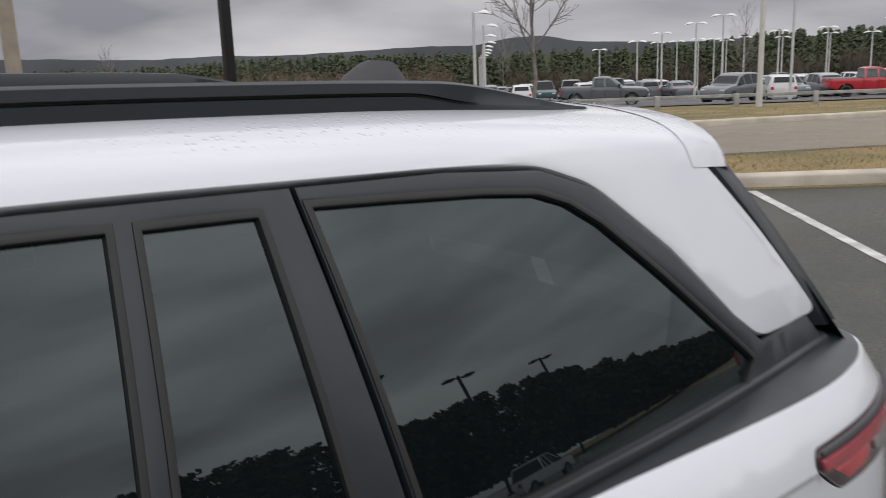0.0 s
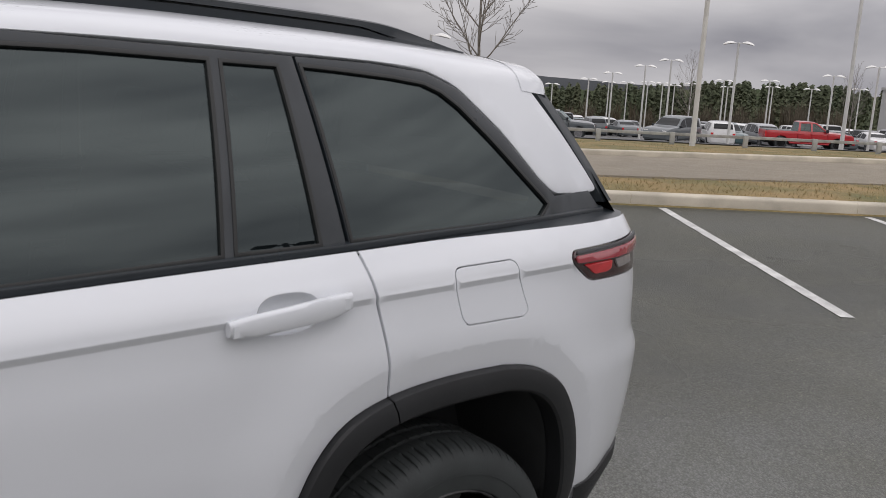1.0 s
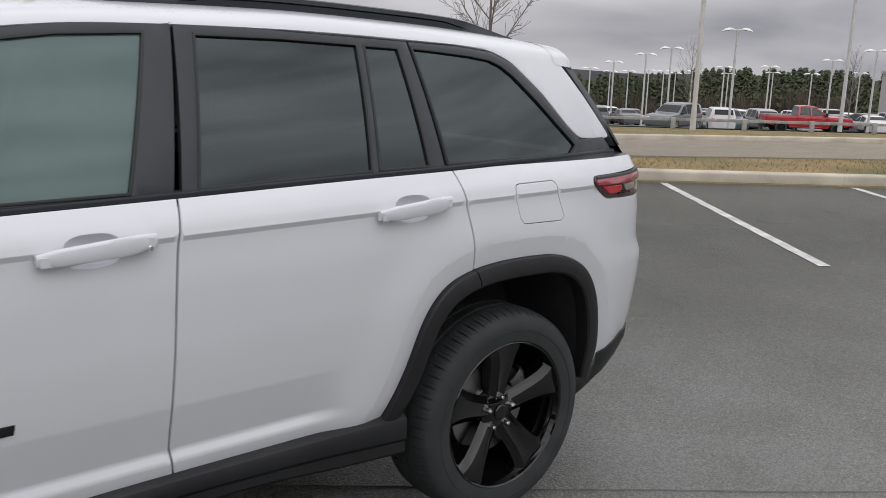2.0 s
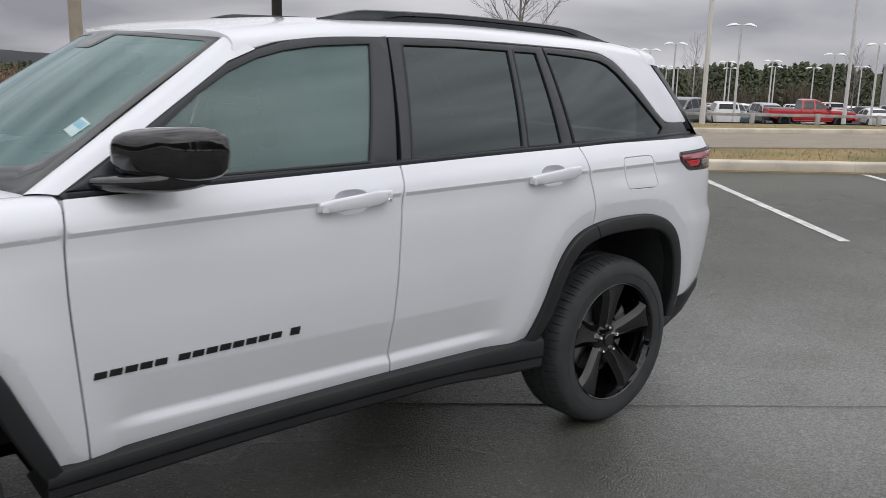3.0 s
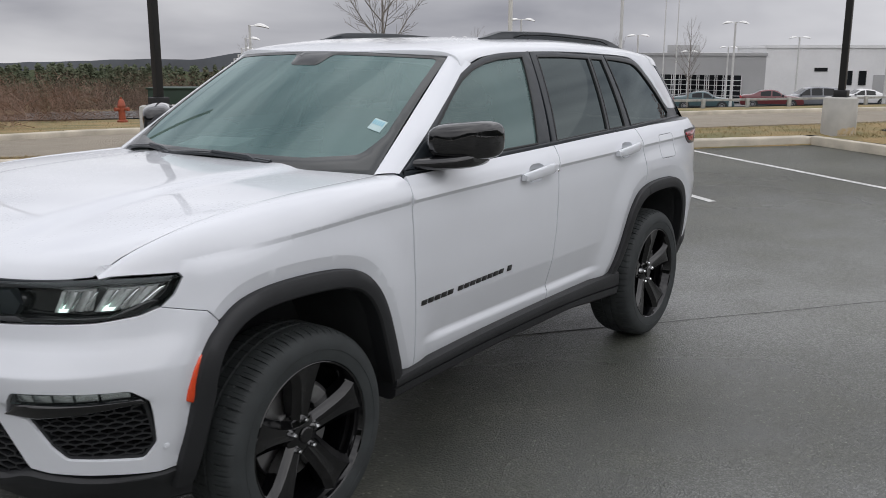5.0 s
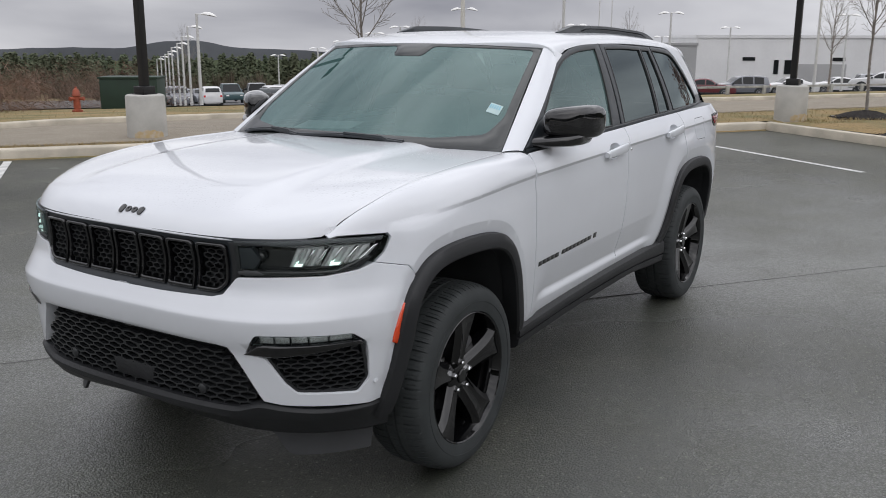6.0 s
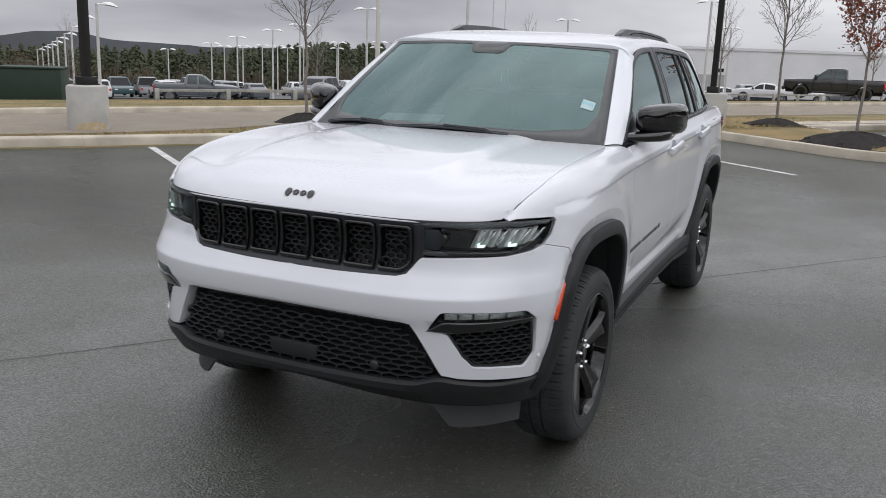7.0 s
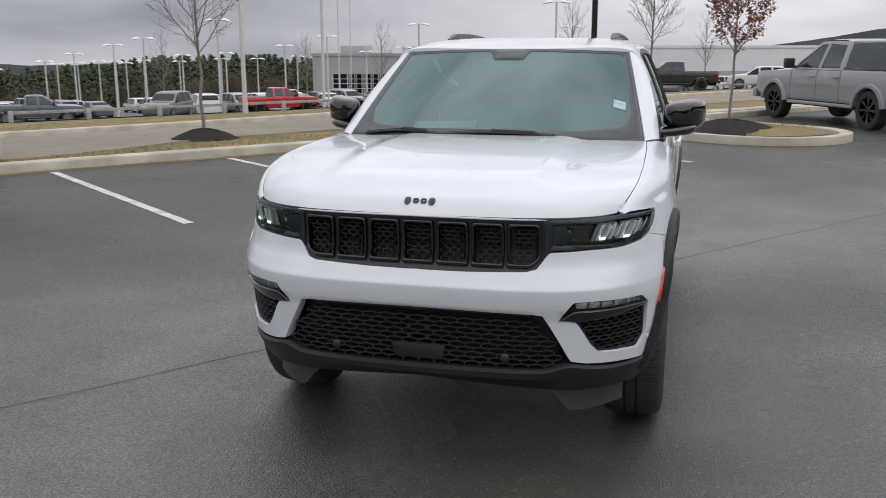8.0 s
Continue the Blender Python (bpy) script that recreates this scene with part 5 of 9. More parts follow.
    for r in (rows[0], rows[-1]):
        bm.faces.new([bm.verts.new(p) for p in r])
    bmesh.ops.recalc_face_normals(bm, faces=bm.faces)
    part("roof_rail", bm, M_TRIM, suv, "matt black roof rail", angle=35)


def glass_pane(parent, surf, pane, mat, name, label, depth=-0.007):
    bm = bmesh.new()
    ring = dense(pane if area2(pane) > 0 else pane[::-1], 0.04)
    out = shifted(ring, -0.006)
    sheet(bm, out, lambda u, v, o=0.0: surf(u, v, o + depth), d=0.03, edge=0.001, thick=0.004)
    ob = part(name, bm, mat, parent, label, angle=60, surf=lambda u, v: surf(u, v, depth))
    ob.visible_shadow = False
    # rubber seal round the pane
    bm = bmesh.new()
    sheet(bm, shifted(ring, -0.003), lambda u, v, o=0.0: surf(u, v, o + 0.0015), d=0.04, edge=0.0015, thick=0.010, holes=[shifted(ring, 0.006)])
    part("window_seal", bm, M_FRIT, parent, "thin black rubber seal", angle=40)
    return ob


side_panels(1)
side_panels(-1)

# bonnet
bm = bmesh.new()
left = []
for i in range(25):
    x = lerp(0.955, 2.160, i / 24)
    y = fender_gap_y(x) - 0.0008
    lo, hi = -0.2, 1.275
    for _ in range(40):
        mid = (lo + hi) / 2
        lo, hi = (mid, hi) if hood_skin(mid, y).x < x else (lo, mid)
    left.append((lo, y))
front = [(a, y) for y, a in ((0.752, 1.273), (0.72, 1.276), (0.62, 1.281), (0.5, 1.286), (0.25, 1.287), (0, 1.287), (-0.25, 1.287), (-0.5, 1.286), (-0.62, 1.281), (-0.72, 1.276), (-0.752, 1.273))]
rear = [(-0.035, y) for y in (-0.6, -0.3, 0, 0.3, 0.6)]
sheet(bm, left + front + [(a, -y) for a, y in left[::-1]] + rear, hood_skin, d=0.045, edge=0.0025, thick=0.03)
part("bonnet", bm, M_WHITE, suv, "white painted bonnet beaded with rain", angle=40, surf=hood_skin)

# emblem on the bonnet's lip: plain black shapes
emblem = root_part("emblem", suv, "small gloss black emblem of plain shapes")
for k, (y0, w, h) in enumerate(((-0.052, 0.026, 0.052), (-0.018, 0.026, 0.036), (0.014, 0.026, 0.036), (0.048, 0.028, 0.050))):
    out = [(y0 + w / 2 * math.copysign(abs(math.cos(a)) ** 0.8, math.cos(a)), h / 2 * math.copysign(abs(math.sin(a)) ** 0.8, math.sin(a))) for a in [2 * math.pi * i / 14 for i in range(14)]]
    if k in (1, 2):
        hole = [[(y0 + 0.005 * math.cos(a), 0.006 * math.sin(a) + 0.003) for a in [2 * math.pi * i / 10 for i in range(10)]]]
    else:
        hole = []
    bm = bmesh.new()
    sheet(bm, out, lambda u, v, o=0.0: hood_skin(1.240 - v * 0.62, u, o + 0.004), d=0.02, edge=0.001, thick=0.004, holes=hole)
    part("emblem_shape", bm, M_GLOSS, emblem)

# front fascia with its openings
GRILLE = [(-0.500, 1.046), (0.500, 1.046), (0.512, 0.925), (0.470, 0.868), (0.435, 0.858), (0.2, 0.850), (0, 0.848), (-0.2, 0.850), (-0.435, 0.858), (-0.470, 0.868), (-0.512, 0.925)]
LAMP = [(0.512, 1.055), (0.777, 1.066), (0.878, 1.057), (0.884, 1.044), (0.880, 0.996), (0.868, 0.968), (0.845, 0.950), (0.78, 0.938), (0.66, 0.936), (0.515, 0.930)]
FOG = [(0.560, 0.664), (0.615, 0.741), (0.70, 0.742), (0.856, 0.733), (0.872, 0.70), (0.860, 0.55), (0.838, 0.502), (0.708, 0.520), (0.676, 0.560), (0.626, 0.652)]
LOWG = [(-0.462, 0.688), (0, 0.694), (0.462, 0.688), (0.500, 0.682), (0.600, 0.500), (0.590, 0.445), (-0.590, 0.445), (-0.600, 0.500), (-0.500, 0.682)]


def flip(p):
    return [(-y, z) for y, z in p][::-1]


low = on_nose([(0.0, 0.694), (0.25, 0.692), (0.462, 0.688), (0.500, 0.682), (0.592, 0.512), (0.606, 0.488), (0.66, 0.476), (0.80, 0.458)]) + [(FRONT_LONG - 0.44, 0.450), (FRONT_LONG - 0.335, 0.452), (FRONT_LONG - 0.30, 0.50), (FRONT_LONG - 0.262, 0.66), (FRONT_LONG - 0.238, 0.75), (FRONT_LONG - 0.225, 0.79), (FRONT_LONG - 0.2472, 0.8938)]
up = [(FRONT_LONG - 0.3010, 0.9342), (along(0.868, 0.968), 0.964)] + on_nose([(0.845, 0.947), (0.78, 0.935), (0.66, 0.933), (0.522, 0.926), (0.512, 0.920), (0.472, 0.866), (0.435, 0.856), (0.2, 0.848)]) + [(0.0, 0.846)]
half = low + up
whole = half + [(-c, z) for c, z in half[::-1]][1:-1]
bm = bmesh.new()
front_lines = [(c, z) for z in (0.712, 0.745, 0.775, 0.7855, 0.7925, 0.801, 0.82) for c in np.arange(-1.25, 1.25, 0.03)]
GL = on_nose(GRILLE)
holes = [on_nose(FOG), on_nose(flip(FOG))]
sheet(bm, whole, nose, d=0.035, edge=0.003, thick=0.05, holes=holes, hole_r=0.012, extra=front_lines)
part("front_bumper", bm, M_WHITE, suv, "white painted front bumper", angle=30, surf=nose)

# upper grille: black backing, seven framed slots with honeycomb
bm = bmesh.new()
sheet(bm, shifted(dense(GL if area2(GL) > 0 else GL[::-1], 0.05), -0.003), lambda u, v, o=0.0: nose(u, v, o - 0.012), d=0.06, edge=0.004, thick=0.03,
      holes=[on_nose([(0.1405 * k - 0.0635, 1.036), (0.1405 * k + 0.0635, 1.036), (0.1405 * k + 0.0635, 0.90 if abs(k) == 3 and k > 0 else 0.872), (0.1405 * k + (0.028 if k == 3 else 0.0635), 0.872), (0.1405 * k - (0.028 if k == -3 else 0.0635), 0.872), (0.1405 * k - 0.0635, 0.90 if k == -3 else 0.8725)]) for k in range(-3, 4)], hole_r=0.012)
grille = part("grille", bm, M_TRIM, suv, "matt black seven-slot grille", angle=35)
for k in range(-3, 4):
    y = 0.1405 * k
    a = [(y - 0.0635, 1.039), (y + 0.0635, 1.039), (y + 0.0635, 0.90 if k == 3 else 0.870), (y + (0.03 if k == 3 else 0.058), 0.869), (y - (0.03 if k == -3 else 0.058), 0.869), (y - 0.0635, 0.90 if k == -3 else 0.870)]
    b = [(y - 0.0535, 1.028), (y + 0.0535, 1.028), (y + 0.0535, 0.906 if k == 3 else 0.884), (y + (0.025 if k == 3 else 0.050), 0.883), (y - (0.025 if k == -3 else 0.050), 0.883), (y - 0.0535, 0.906 if k == -3 else 0.884)]
    bm = bmesh.new()
    sheet(bm, on_nose(a), lambda u, v, o=0.0: nose(u, v, o + 0.002), d=0.04, edge=0.005, thick=0.03, holes=[on_nose(b)], r=0.020, hole_r=0.016)
    part("slot_frame", bm, M_GLOSS, grille, "gloss black slot frame", angle=50)
    rail_grid("slot_mesh", on_nose(b), nose, M_MESH, grille, cell=(0.037, 0.0165), depth=-0.010, bar=0.0021)
bm = bmesh.new()
sheet(bm, on_nose([(-0.53, 1.05), (0.53, 1.05), (0.53, 0.84), (-0.53, 0.84)]), lambda u, v, o=0.0: nose(u, v, o - 0.055), d=0.1, edge=0.004, thick=0.01)
part("grille_backing", bm, M_MESH, grille)
bm = bmesh.new()
sheet(bm, on_nose([(-0.735, 1.060), (-0.5, 1.043), (0.5, 1.043), (0.735, 1.060), (0.735, 1.067), (0.5, 1.064), (0, 1.062), (-0.5, 1.064), (-0.735, 1.067)]), lambda u, v, o=0.0: nose(u, v, o - 0.010), d=0.06, edge=0.002, thick=0.02)
part("grille_header", bm, M_TRIM, grille, "black strip under the bonnet's lip")


def head_lamp(s):
    """A lamp with a black bucket, bright reflectors and a clear cover."""
    f = lambda u, v, o=0.0: nose(s * u, v, o)
    hl = root_part("head_lamp", suv, "clear headlamp with black bezel")
    ring = on_nose(LAMP)
    bm = bmesh.new()
    sheet(bm, shifted(dense(ring if area2(ring) > 0 else ring[::-1], 0.04), -0.004), lambda u, v, o=0.0: f(u, v, o - 0.05), d=0.05, edge=0.002, thick=0.006)
    part("lamp_bucket", bm, M_GLOSS, hl, "gloss black lamp bucket")
    bm = bmesh.new()
    a = on_nose([(0.515, 1.054), (0.777, 1.065), (0.874, 1.055), (0.874, 1.038), (0.78, 1.046), (0.515, 1.036)])
    sheet(bm, a, lambda u, v, o=0.0: f(u, v, o - 0.006), d=0.04, edge=0.003, thick=0.03)
    part("lamp_brow", bm, M_CLADGREY, hl, "satin grey lamp brow")
    bm = bmesh.new()
    a = on_nose([(0.515, 0.955), (0.60, 0.952), (0.80, 0.952), (0.855, 0.990), (0.866, 0.985), (0.845, 0.952), (0.78, 0.940), (0.66, 0.938), (0.515, 0.932)])
    sheet(bm, a, lambda u, v, o=0.0: f(u, v, o - 0.004), d=0.04, edge=0.003, thick=0.03)
    part("lamp_chin", bm, M_GLOSS, hl, "gloss black lamp chin")
    bm = bmesh.new()
    a = on_nose([(0.515, 1.028), (0.575, 1.030), (0.60, 0.99), (0.575, 0.955), (0.515, 0.955)])
    sheet(bm, a, lambda u, v, o=0.0: f(u, v, o - 0.008), d=0.04, edge=0.003, thick=0.03)
    part("lamp_cheek", bm, M_TRIM, hl, "black inner lamp trim")
    # a pale reflector behind slanted bright blades, in two groups
    for y0, y1, count in ((0.698, 0.778, 6), (0.785, 0.867, 6)):
        bm = bmesh.new()
        sheet(bm, on_nose([(y0 + 0.012, 1.030), (y1, 1.031), (y1 - 0.010, 0.966), (y0 - 0.016, 0.962)]), lambda u, v, o=0.0: f(u, v, o - 0.034), d=0.04, edge=0.004, thick=0.01, r=0.004)
        refl = part("reflector", bm, M_FOGCELL, hl, "pale lamp reflector", angle=30)
        for k in range(count):
            w = (y1 - y0) / count
            a0 = y0 + w * k
            wide = w * (0.78, 0.42, 0.66, 0.36, 0.70, 0.50)[k]
            bm = bmesh.new()
            sheet(bm, on_nose([(a0 + 0.012, 1.028 - 0.004 * (k % 2)), (a0 + wide + 0.012, 1.028), (a0 + wide - 0.012, 0.966), (a0 - 0.012, 0.966 + 0.012 * (k % 2))]), lambda u, v, o=0.0, dd=(-0.014, -0.022, -0.010)[k % 3]: f(u, v, o + dd), d=0.04, edge=0.003, thick=0.016)
            part("reflector_fin", bm, M_CHROME if k % 2 else M_FOGCELL, refl, "bright slanted reflector fin", angle=30)
        bm = bmesh.new()
        sheet(bm, on_nose([(y0 + 0.004, 0.978), (y0 + 0.024, 0.978), (y0 + 0.020, 0.968), (y0, 0.968)]), lambda u, v, o=0.0: f(u, v, o - 0.006), d=0.04, edge=0.003, thick=0.006)
        part("lamp_light", bm, M_LED, hl, "glowing lamp strip")
    # black bridge between the lamp and the grille, with a foot under the lamp's inner end
    bm = bmesh.new()
    a = on_nose([(0.496, 1.0475), (0.530, 1.0485), (0.530, 0.927), (0.515, 0.922), (0.505, 0.912), (0.496, 0.905)])
    sheet(bm, a, lambda u, v, o=0.0: f(u, v, o - 0.004), d=0.04, edge=0.003, thick=0.02)
    part("lamp_bridge", bm, M_MESH, hl, "matt black bridge to the grille")
    bm = bmesh.new()
    a = on_nose([(0.522, 0.948), (0.585, 0.954), (0.612, 0.942), (0.60, 0.938), (0.522, 0.936)])
    sheet(bm, a, lambda u, v, o=0.0: f(u, v, o + 0.001), d=0.04, edge=0.003, thick=0.01)
    part("lamp_foot", bm, M_CLADGREY, hl, "grey lamp foot")
    bm = bmesh.new()
    lathe(bm, [(0, 0.010), (0.014, 0.008), (0.022, 0.0), (0.023, -0.012)], 20, Matrix.Translation(f(along(0.590, 0.995), 0.995, -0.034)) @ Matrix.Rotation(radians(80), 4, "Y"))
    part("lamp_lens", bm, M_GLOSS, hl, "small round dark lamp lens", angle=40)
    bm = bmesh.new()
    sheet(bm, shifted(dense(ring if area2(ring) > 0 else ring[::-1], 0.03), 0.003), lambda u, v, o=0.0: f(u, v, o - 0.001), d=0.05, edge=0.003, thick=0.006)
    c = part("lamp_cover", bm, M_CLEAR, hl, "clear lamp cover", angle=60)
    c.visible_shadow = False


def fog_lamp(s):
    f = lambda u, v, o=0.0: nose(s * u, v, o)
    fl = root_part("fog_lamp", suv, "black fog lamp pocket with clear lamp strip")
    bm = bmesh.new()
    ring = on_nose(FOG)
    sheet(bm, shifted(dense(ring if area2(ring) > 0 else ring[::-1], 0.04), -0.006), lambda u, v, o=0.0: f(u, v, o - 0.045), d=0.05, edge=0.002, thick=0.006)
    part("pocket", bm, M_TRIM, fl, "black pocket")
    low_half = on_nose([(0.600, 0.664), (0.6145, 0.690), (0.866, 0.700), (0.860, 0.55), (0.838, 0.502), (0.708, 0.520), (0.676, 0.560), (0.626, 0.652)])
    rim = dense(low_half if area2(low_half) > 0 else low_half[::-1], 0.03)
    bm = bmesh.new()
    sheet(bm, shifted(rim, -0.003), lambda u, v, o=0.0: f(u, v, o - 0.012), d=0.04, edge=0.002, thick=0.03, holes=[shifted(rim, 0.009)], hole_r=0.004)
    part("pocket_frame", bm, M_MESH, fl, "black pocket frame", angle=40)
    rail_grid("pocket_mesh", on_nose([(0.632, 0.660), (0.868, 0.68), (0.858, 0.55), (0.838, 0.506), (0.708, 0.524), (0.676, 0.562)]), f, M_MESH, fl, cell=(0.050, 0.0155), depth=-0.014, bar=0.0030)
    bm = bmesh.new()
    a = on_nose([(0.555, 0.662), (0.615, 0.700), (0.640, 0.703), (0.866, 0.706), (0.868, 0.690), (0.760, 0.668), (0.660, 0.655)])
    sheet(bm, a, lambda u, v, o=0.0: f(u, v, o + 0.006), d=0.04, edge=0.008, thick=0.05)
    part("winglet", bm, M_GLOSS, fl, "gloss black winglet", angle=50)
    for k in range(5):
        y0 = 0.628 + 0.0465 * k
        bm = bmesh.new()
        a = on_nose([(y0, 0.736), (y0 + 0.043, 0.735), (y0 + 0.041, 0.709), (y0 - 0.002, 0.709)])
        sheet(bm, a, lambda u, v, o=0.0: f(u, v, o - 0.009), d=0.03, edge=0.004, thick=0.02)
        part("lamp_cell", bm, M_CELL, fl, "bright lamp cell", angle=30)
    bm = bmesh.new()
    a = on_nose([(0.600, 0.704), (0.622, 0.739), (0.70, 0.7395), (0.852, 0.732), (0.864, 0.708)])
    sheet(bm, a, lambda u, v, o=0.0: f(u, v, o - 0.003), d=0.05, edge=0.003, thick=0.006, r=0.008)
    c = part("lamp_cover", bm, M_CLEAR, fl, "clear lamp cover", angle=60)
    c.visible_shadow = False


for s in (1, -1):
    head_lamp(s)
    fog_lamp(s)
    # side marker on the edge of the arch trim
    bm = bmesh.new()
    f = mirror_y(skin, s)
    sheet(bm, [(1.852, 0.815), (1.893, 0.806), (1.954, 0.668), (1.914, 0.650)], lambda u, v, o=0.0: f(u, v, o + 0.009), d=0.03, edge=0.006, thick=0.02, r=0.010)
    part("side_marker", bm, M_AMBER, suv, "orange side marker reflector")
    bm = bmesh.new()
    b = f(2.02, 0.535, 0.002)
    lathe(bm, [(0.0, 0.0006), (0.0085, 0.0006), (0.0095, 0.0), (0.010, -0.004)], 20, Matrix.Translation(b) @ Vector((0.35, s * 0.93, 0)).to_track_quat("Z", "Y").to_matrix().to_4x4())
    part("parking_sensor", bm, M_WHITE, suv, "round white parking sensor")

# lower grille
lg = root_part("lower_grille", suv, "black honeycomb lower grille")
ring = on_nose(LOWG)
bm = bmesh.new()
sheet(bm, shifted(dense(ring if area2(ring) > 0 else ring[::-1], 0.05), -0.01), lambda u, v, o=0.0: nose(u, v, o - 0.085), d=0.08, edge=0.002, thick=0.006)
part("grille_backing", bm, M_MESH, lg)
rail_grid("honeycomb", on_nose([(-0.47, 0.664), (0.47, 0.664), (0.592, 0.515), (0.575, 0.452), (-0.575, 0.452), (-0.592, 0.515)]), nose, M_MESH, lg, cell=(0.066, 0.0200), depth=-0.016, bar=0.0030)
bm = bmesh.new()
sheet(bm, on_nose([(-0.480, 0.684), (0, 0.690), (0.480, 0.684), (0.482, 0.668), (0, 0.671), (-0.482, 0.668)]), lambda u, v, o=0.0: nose(u, v, o - 0.022), d=0.06, edge=0.003, thick=0.02)
part("top_bar", bm, M_GLOSS, lg, "gloss black top bar")
bm = bmesh.new()
sheet(bm, on_nose([(-0.115, 0.530), (0.115, 0.530), (0.100, 0.465), (-0.100, 0.465)]), lambda u, v, o=0.0: nose(u, v, o - 0.014), d=0.06, edge=0.006, thick=0.03, r=0.012)
part("bracket_cover", bm, M_CLAD, lg, "black tow bracket cover")
for y in (-0.355, 0.355):
    bm = bmesh.new()
    p = nose(along(y, 0.495), 0.495, -0.012)
    lathe(bm, [(0, 0.006), (0.012, 0.005), (0.019, 0.0), (0.021, -0.02)], 20, Matrix.Translation(p) @ Matrix.Rotation(radians(90), 4, "Y"))
    part("parking_sensor", bm, M_MESH, lg, "round black parking sensor")

# black lower lip, front apron and air dams
bm = bmesh.new()
lipz = [(0.0, 0.452), (0.3, 0.455), (0.5, 0.458), (0.60, 0.482), (0.66, 0.472), (0.80, 0.450)]
cs = [c for c in np.linspace(-(FRONT_LONG - 0.33), FRONT_LONG - 0.33, 97) if abs(c) > 0.035]
ctop = spline([along(y, z) if y else 0.0 for y, z in lipz] + [FRONT_LONG - 0.33], [z for _, z in lipz] + [0.448])
rows = []
for c in cs:
    zt = ctop(abs(c)) - 0.003
    k = abs(c) / (FRONT_LONG - 0.33)
    zb = lerp(0.345, 0.315, k)
    row = [nose(c, zt, -0.05), nose(c, zt, -0.004), nose(c, zt - 0.006, 0.006), nose(c, zt - 0.010, lerp(0.016, 0.006, k)), nose(c, lerp(zt, zb, 0.30), 0.014 * (1 - k)), nose(c, lerp(zt, zb, 0.42), lerp(-0.004, 0.0, k)), nose(c, zb + 0.02, lerp(-0.040, 0.0, k)), nose(c, zb, lerp(-0.060, -0.015, k)), nose(c, zb - 0.01, -0.08), nose(c, zb, -0.35)]
    rows.append(row)
ruled(bm, rows)
bmesh.ops.recalc_face_normals(bm, faces=bm.faces)
part("front_apron", bm, M_CLAD, suv, "black textured plastic front apron", angle=30)
for s in (1, -1):
    bm = bmesh.new()
    rows = []
    for i in range(13):
        t = i / 12
        y = lerp(0.52, 0.80, t)
        x = 2.17 - 0.22 * t * t
        drop = step01(0.0, 0.30, t)
        rows.append([Vector((x, s * y, 0.33)), Vector((x + 0.012, s * y, lerp(0.31, 0.25, drop))), Vector((x + 0.016, s * y, lerp(0.300, 0.220, drop))), Vector((x, s * y, lerp(0.297, 0.217, drop))), Vector((x - 0.02, s * y, 0.33))])
    ruled(bm, rows)
    bmesh.ops.recalc_face_normals(bm, faces=bm.faces)
    part("air_dam", bm, M_CLADGREY, suv, "grey rubber air deflector", angle=40)

# rear bumper's dark lower part
bm = bmesh.new()
rows = []
for u in np.linspace(-2.02, -1.6 - REAR_LONG + 0.001, 40):
    row = []
    for z, o in ((0.545, -0.02), (0.540, 0.006), (0.50, 0.016), (0.42, 0.008), (0.35, -0.02), (0.30, -0.10), (0.30, -0.3)):
        row.append(skin(u, z + (0.0 if u < -2.2 else -0.05 * (u + 2.2) / 0.18), o))
    rows.append(row)
ruled(bm, rows)
ruled(bm, [[Vector((p.x, -p.y, p.z)) for p in r] for r in rows], flip=True)
bmesh.ops.recalc_face_normals(bm, faces=bm.faces)
part("rear_apron", bm, M_CLAD, suv, "black textured plastic rear apron", angle=35)

# roof, both flanks of the cabin behind the front doors, and the rear corners in one panel
low = [(0.275, 1.620)] + [(x, z + 0.0045) for x, z in TRIM_TOP[5:]] + [(-2.11, 1.334), (-2.172, 1.336)]
half = [(x, roof_c(x, z)) for x, z in low] + [(-2.042, roof_c(-2.042, 1.50)), (-1.935, roof_c(-1.935, 1.625)), (-1.925, 0.70), (-1.96, 0.55), (-2.0, 0.4), (-2.0, 0.0)]
ftop = []
for c in (0.0, 0.1, 0.2, 0.3, 0.4, 0.5, 0.6, 0.66, 0.70):
    y_at = roof_skin(0.3, c).y
    ftop.append((0.266 + 0.140 * max(0.0, 1 - (y_at / 0.68) ** 2), c))
outline = half + [(x, -c) for x, c in half[::-1]][1:] + [(x, -c) for x, c in ftop[::-1]] + ftop[1:]
bm = bmesh.new()
sheet(bm, outline, roof_skin, d=0.05, edge=0.005, thick=0.03, r=0.03)
part("roof", bm, M_WHITE, suv, "white painted roof beaded with rain", angle=32)

# white corner between bonnet, fender and windscreen pillar
for s in (1, -1):
    bm = bmesh.new()
    rows = []
    for i in range(9):
        x = lerp(0.78, 0.912, i / 8)
        o = skin(x, 1.226, -0.012)
        rows.append([Vector((x, s * yy, zz)) for yy, zz in ((0.770, 1.205), (0.790, 1.222), (lerp(0.79, o.y, 0.45), 1.226), (lerp(0.79, o.y, 0.72), 1.219), (lerp(0.79, o.y, 0.75), 1.19))])
    ruled(bm, rows)
    bmesh.ops.recalc_face_normals(bm, faces=bm.faces)
    part("fender_corner", bm, M_WHITE, suv, "white painted corner at the windscreen pillar", angle=40)

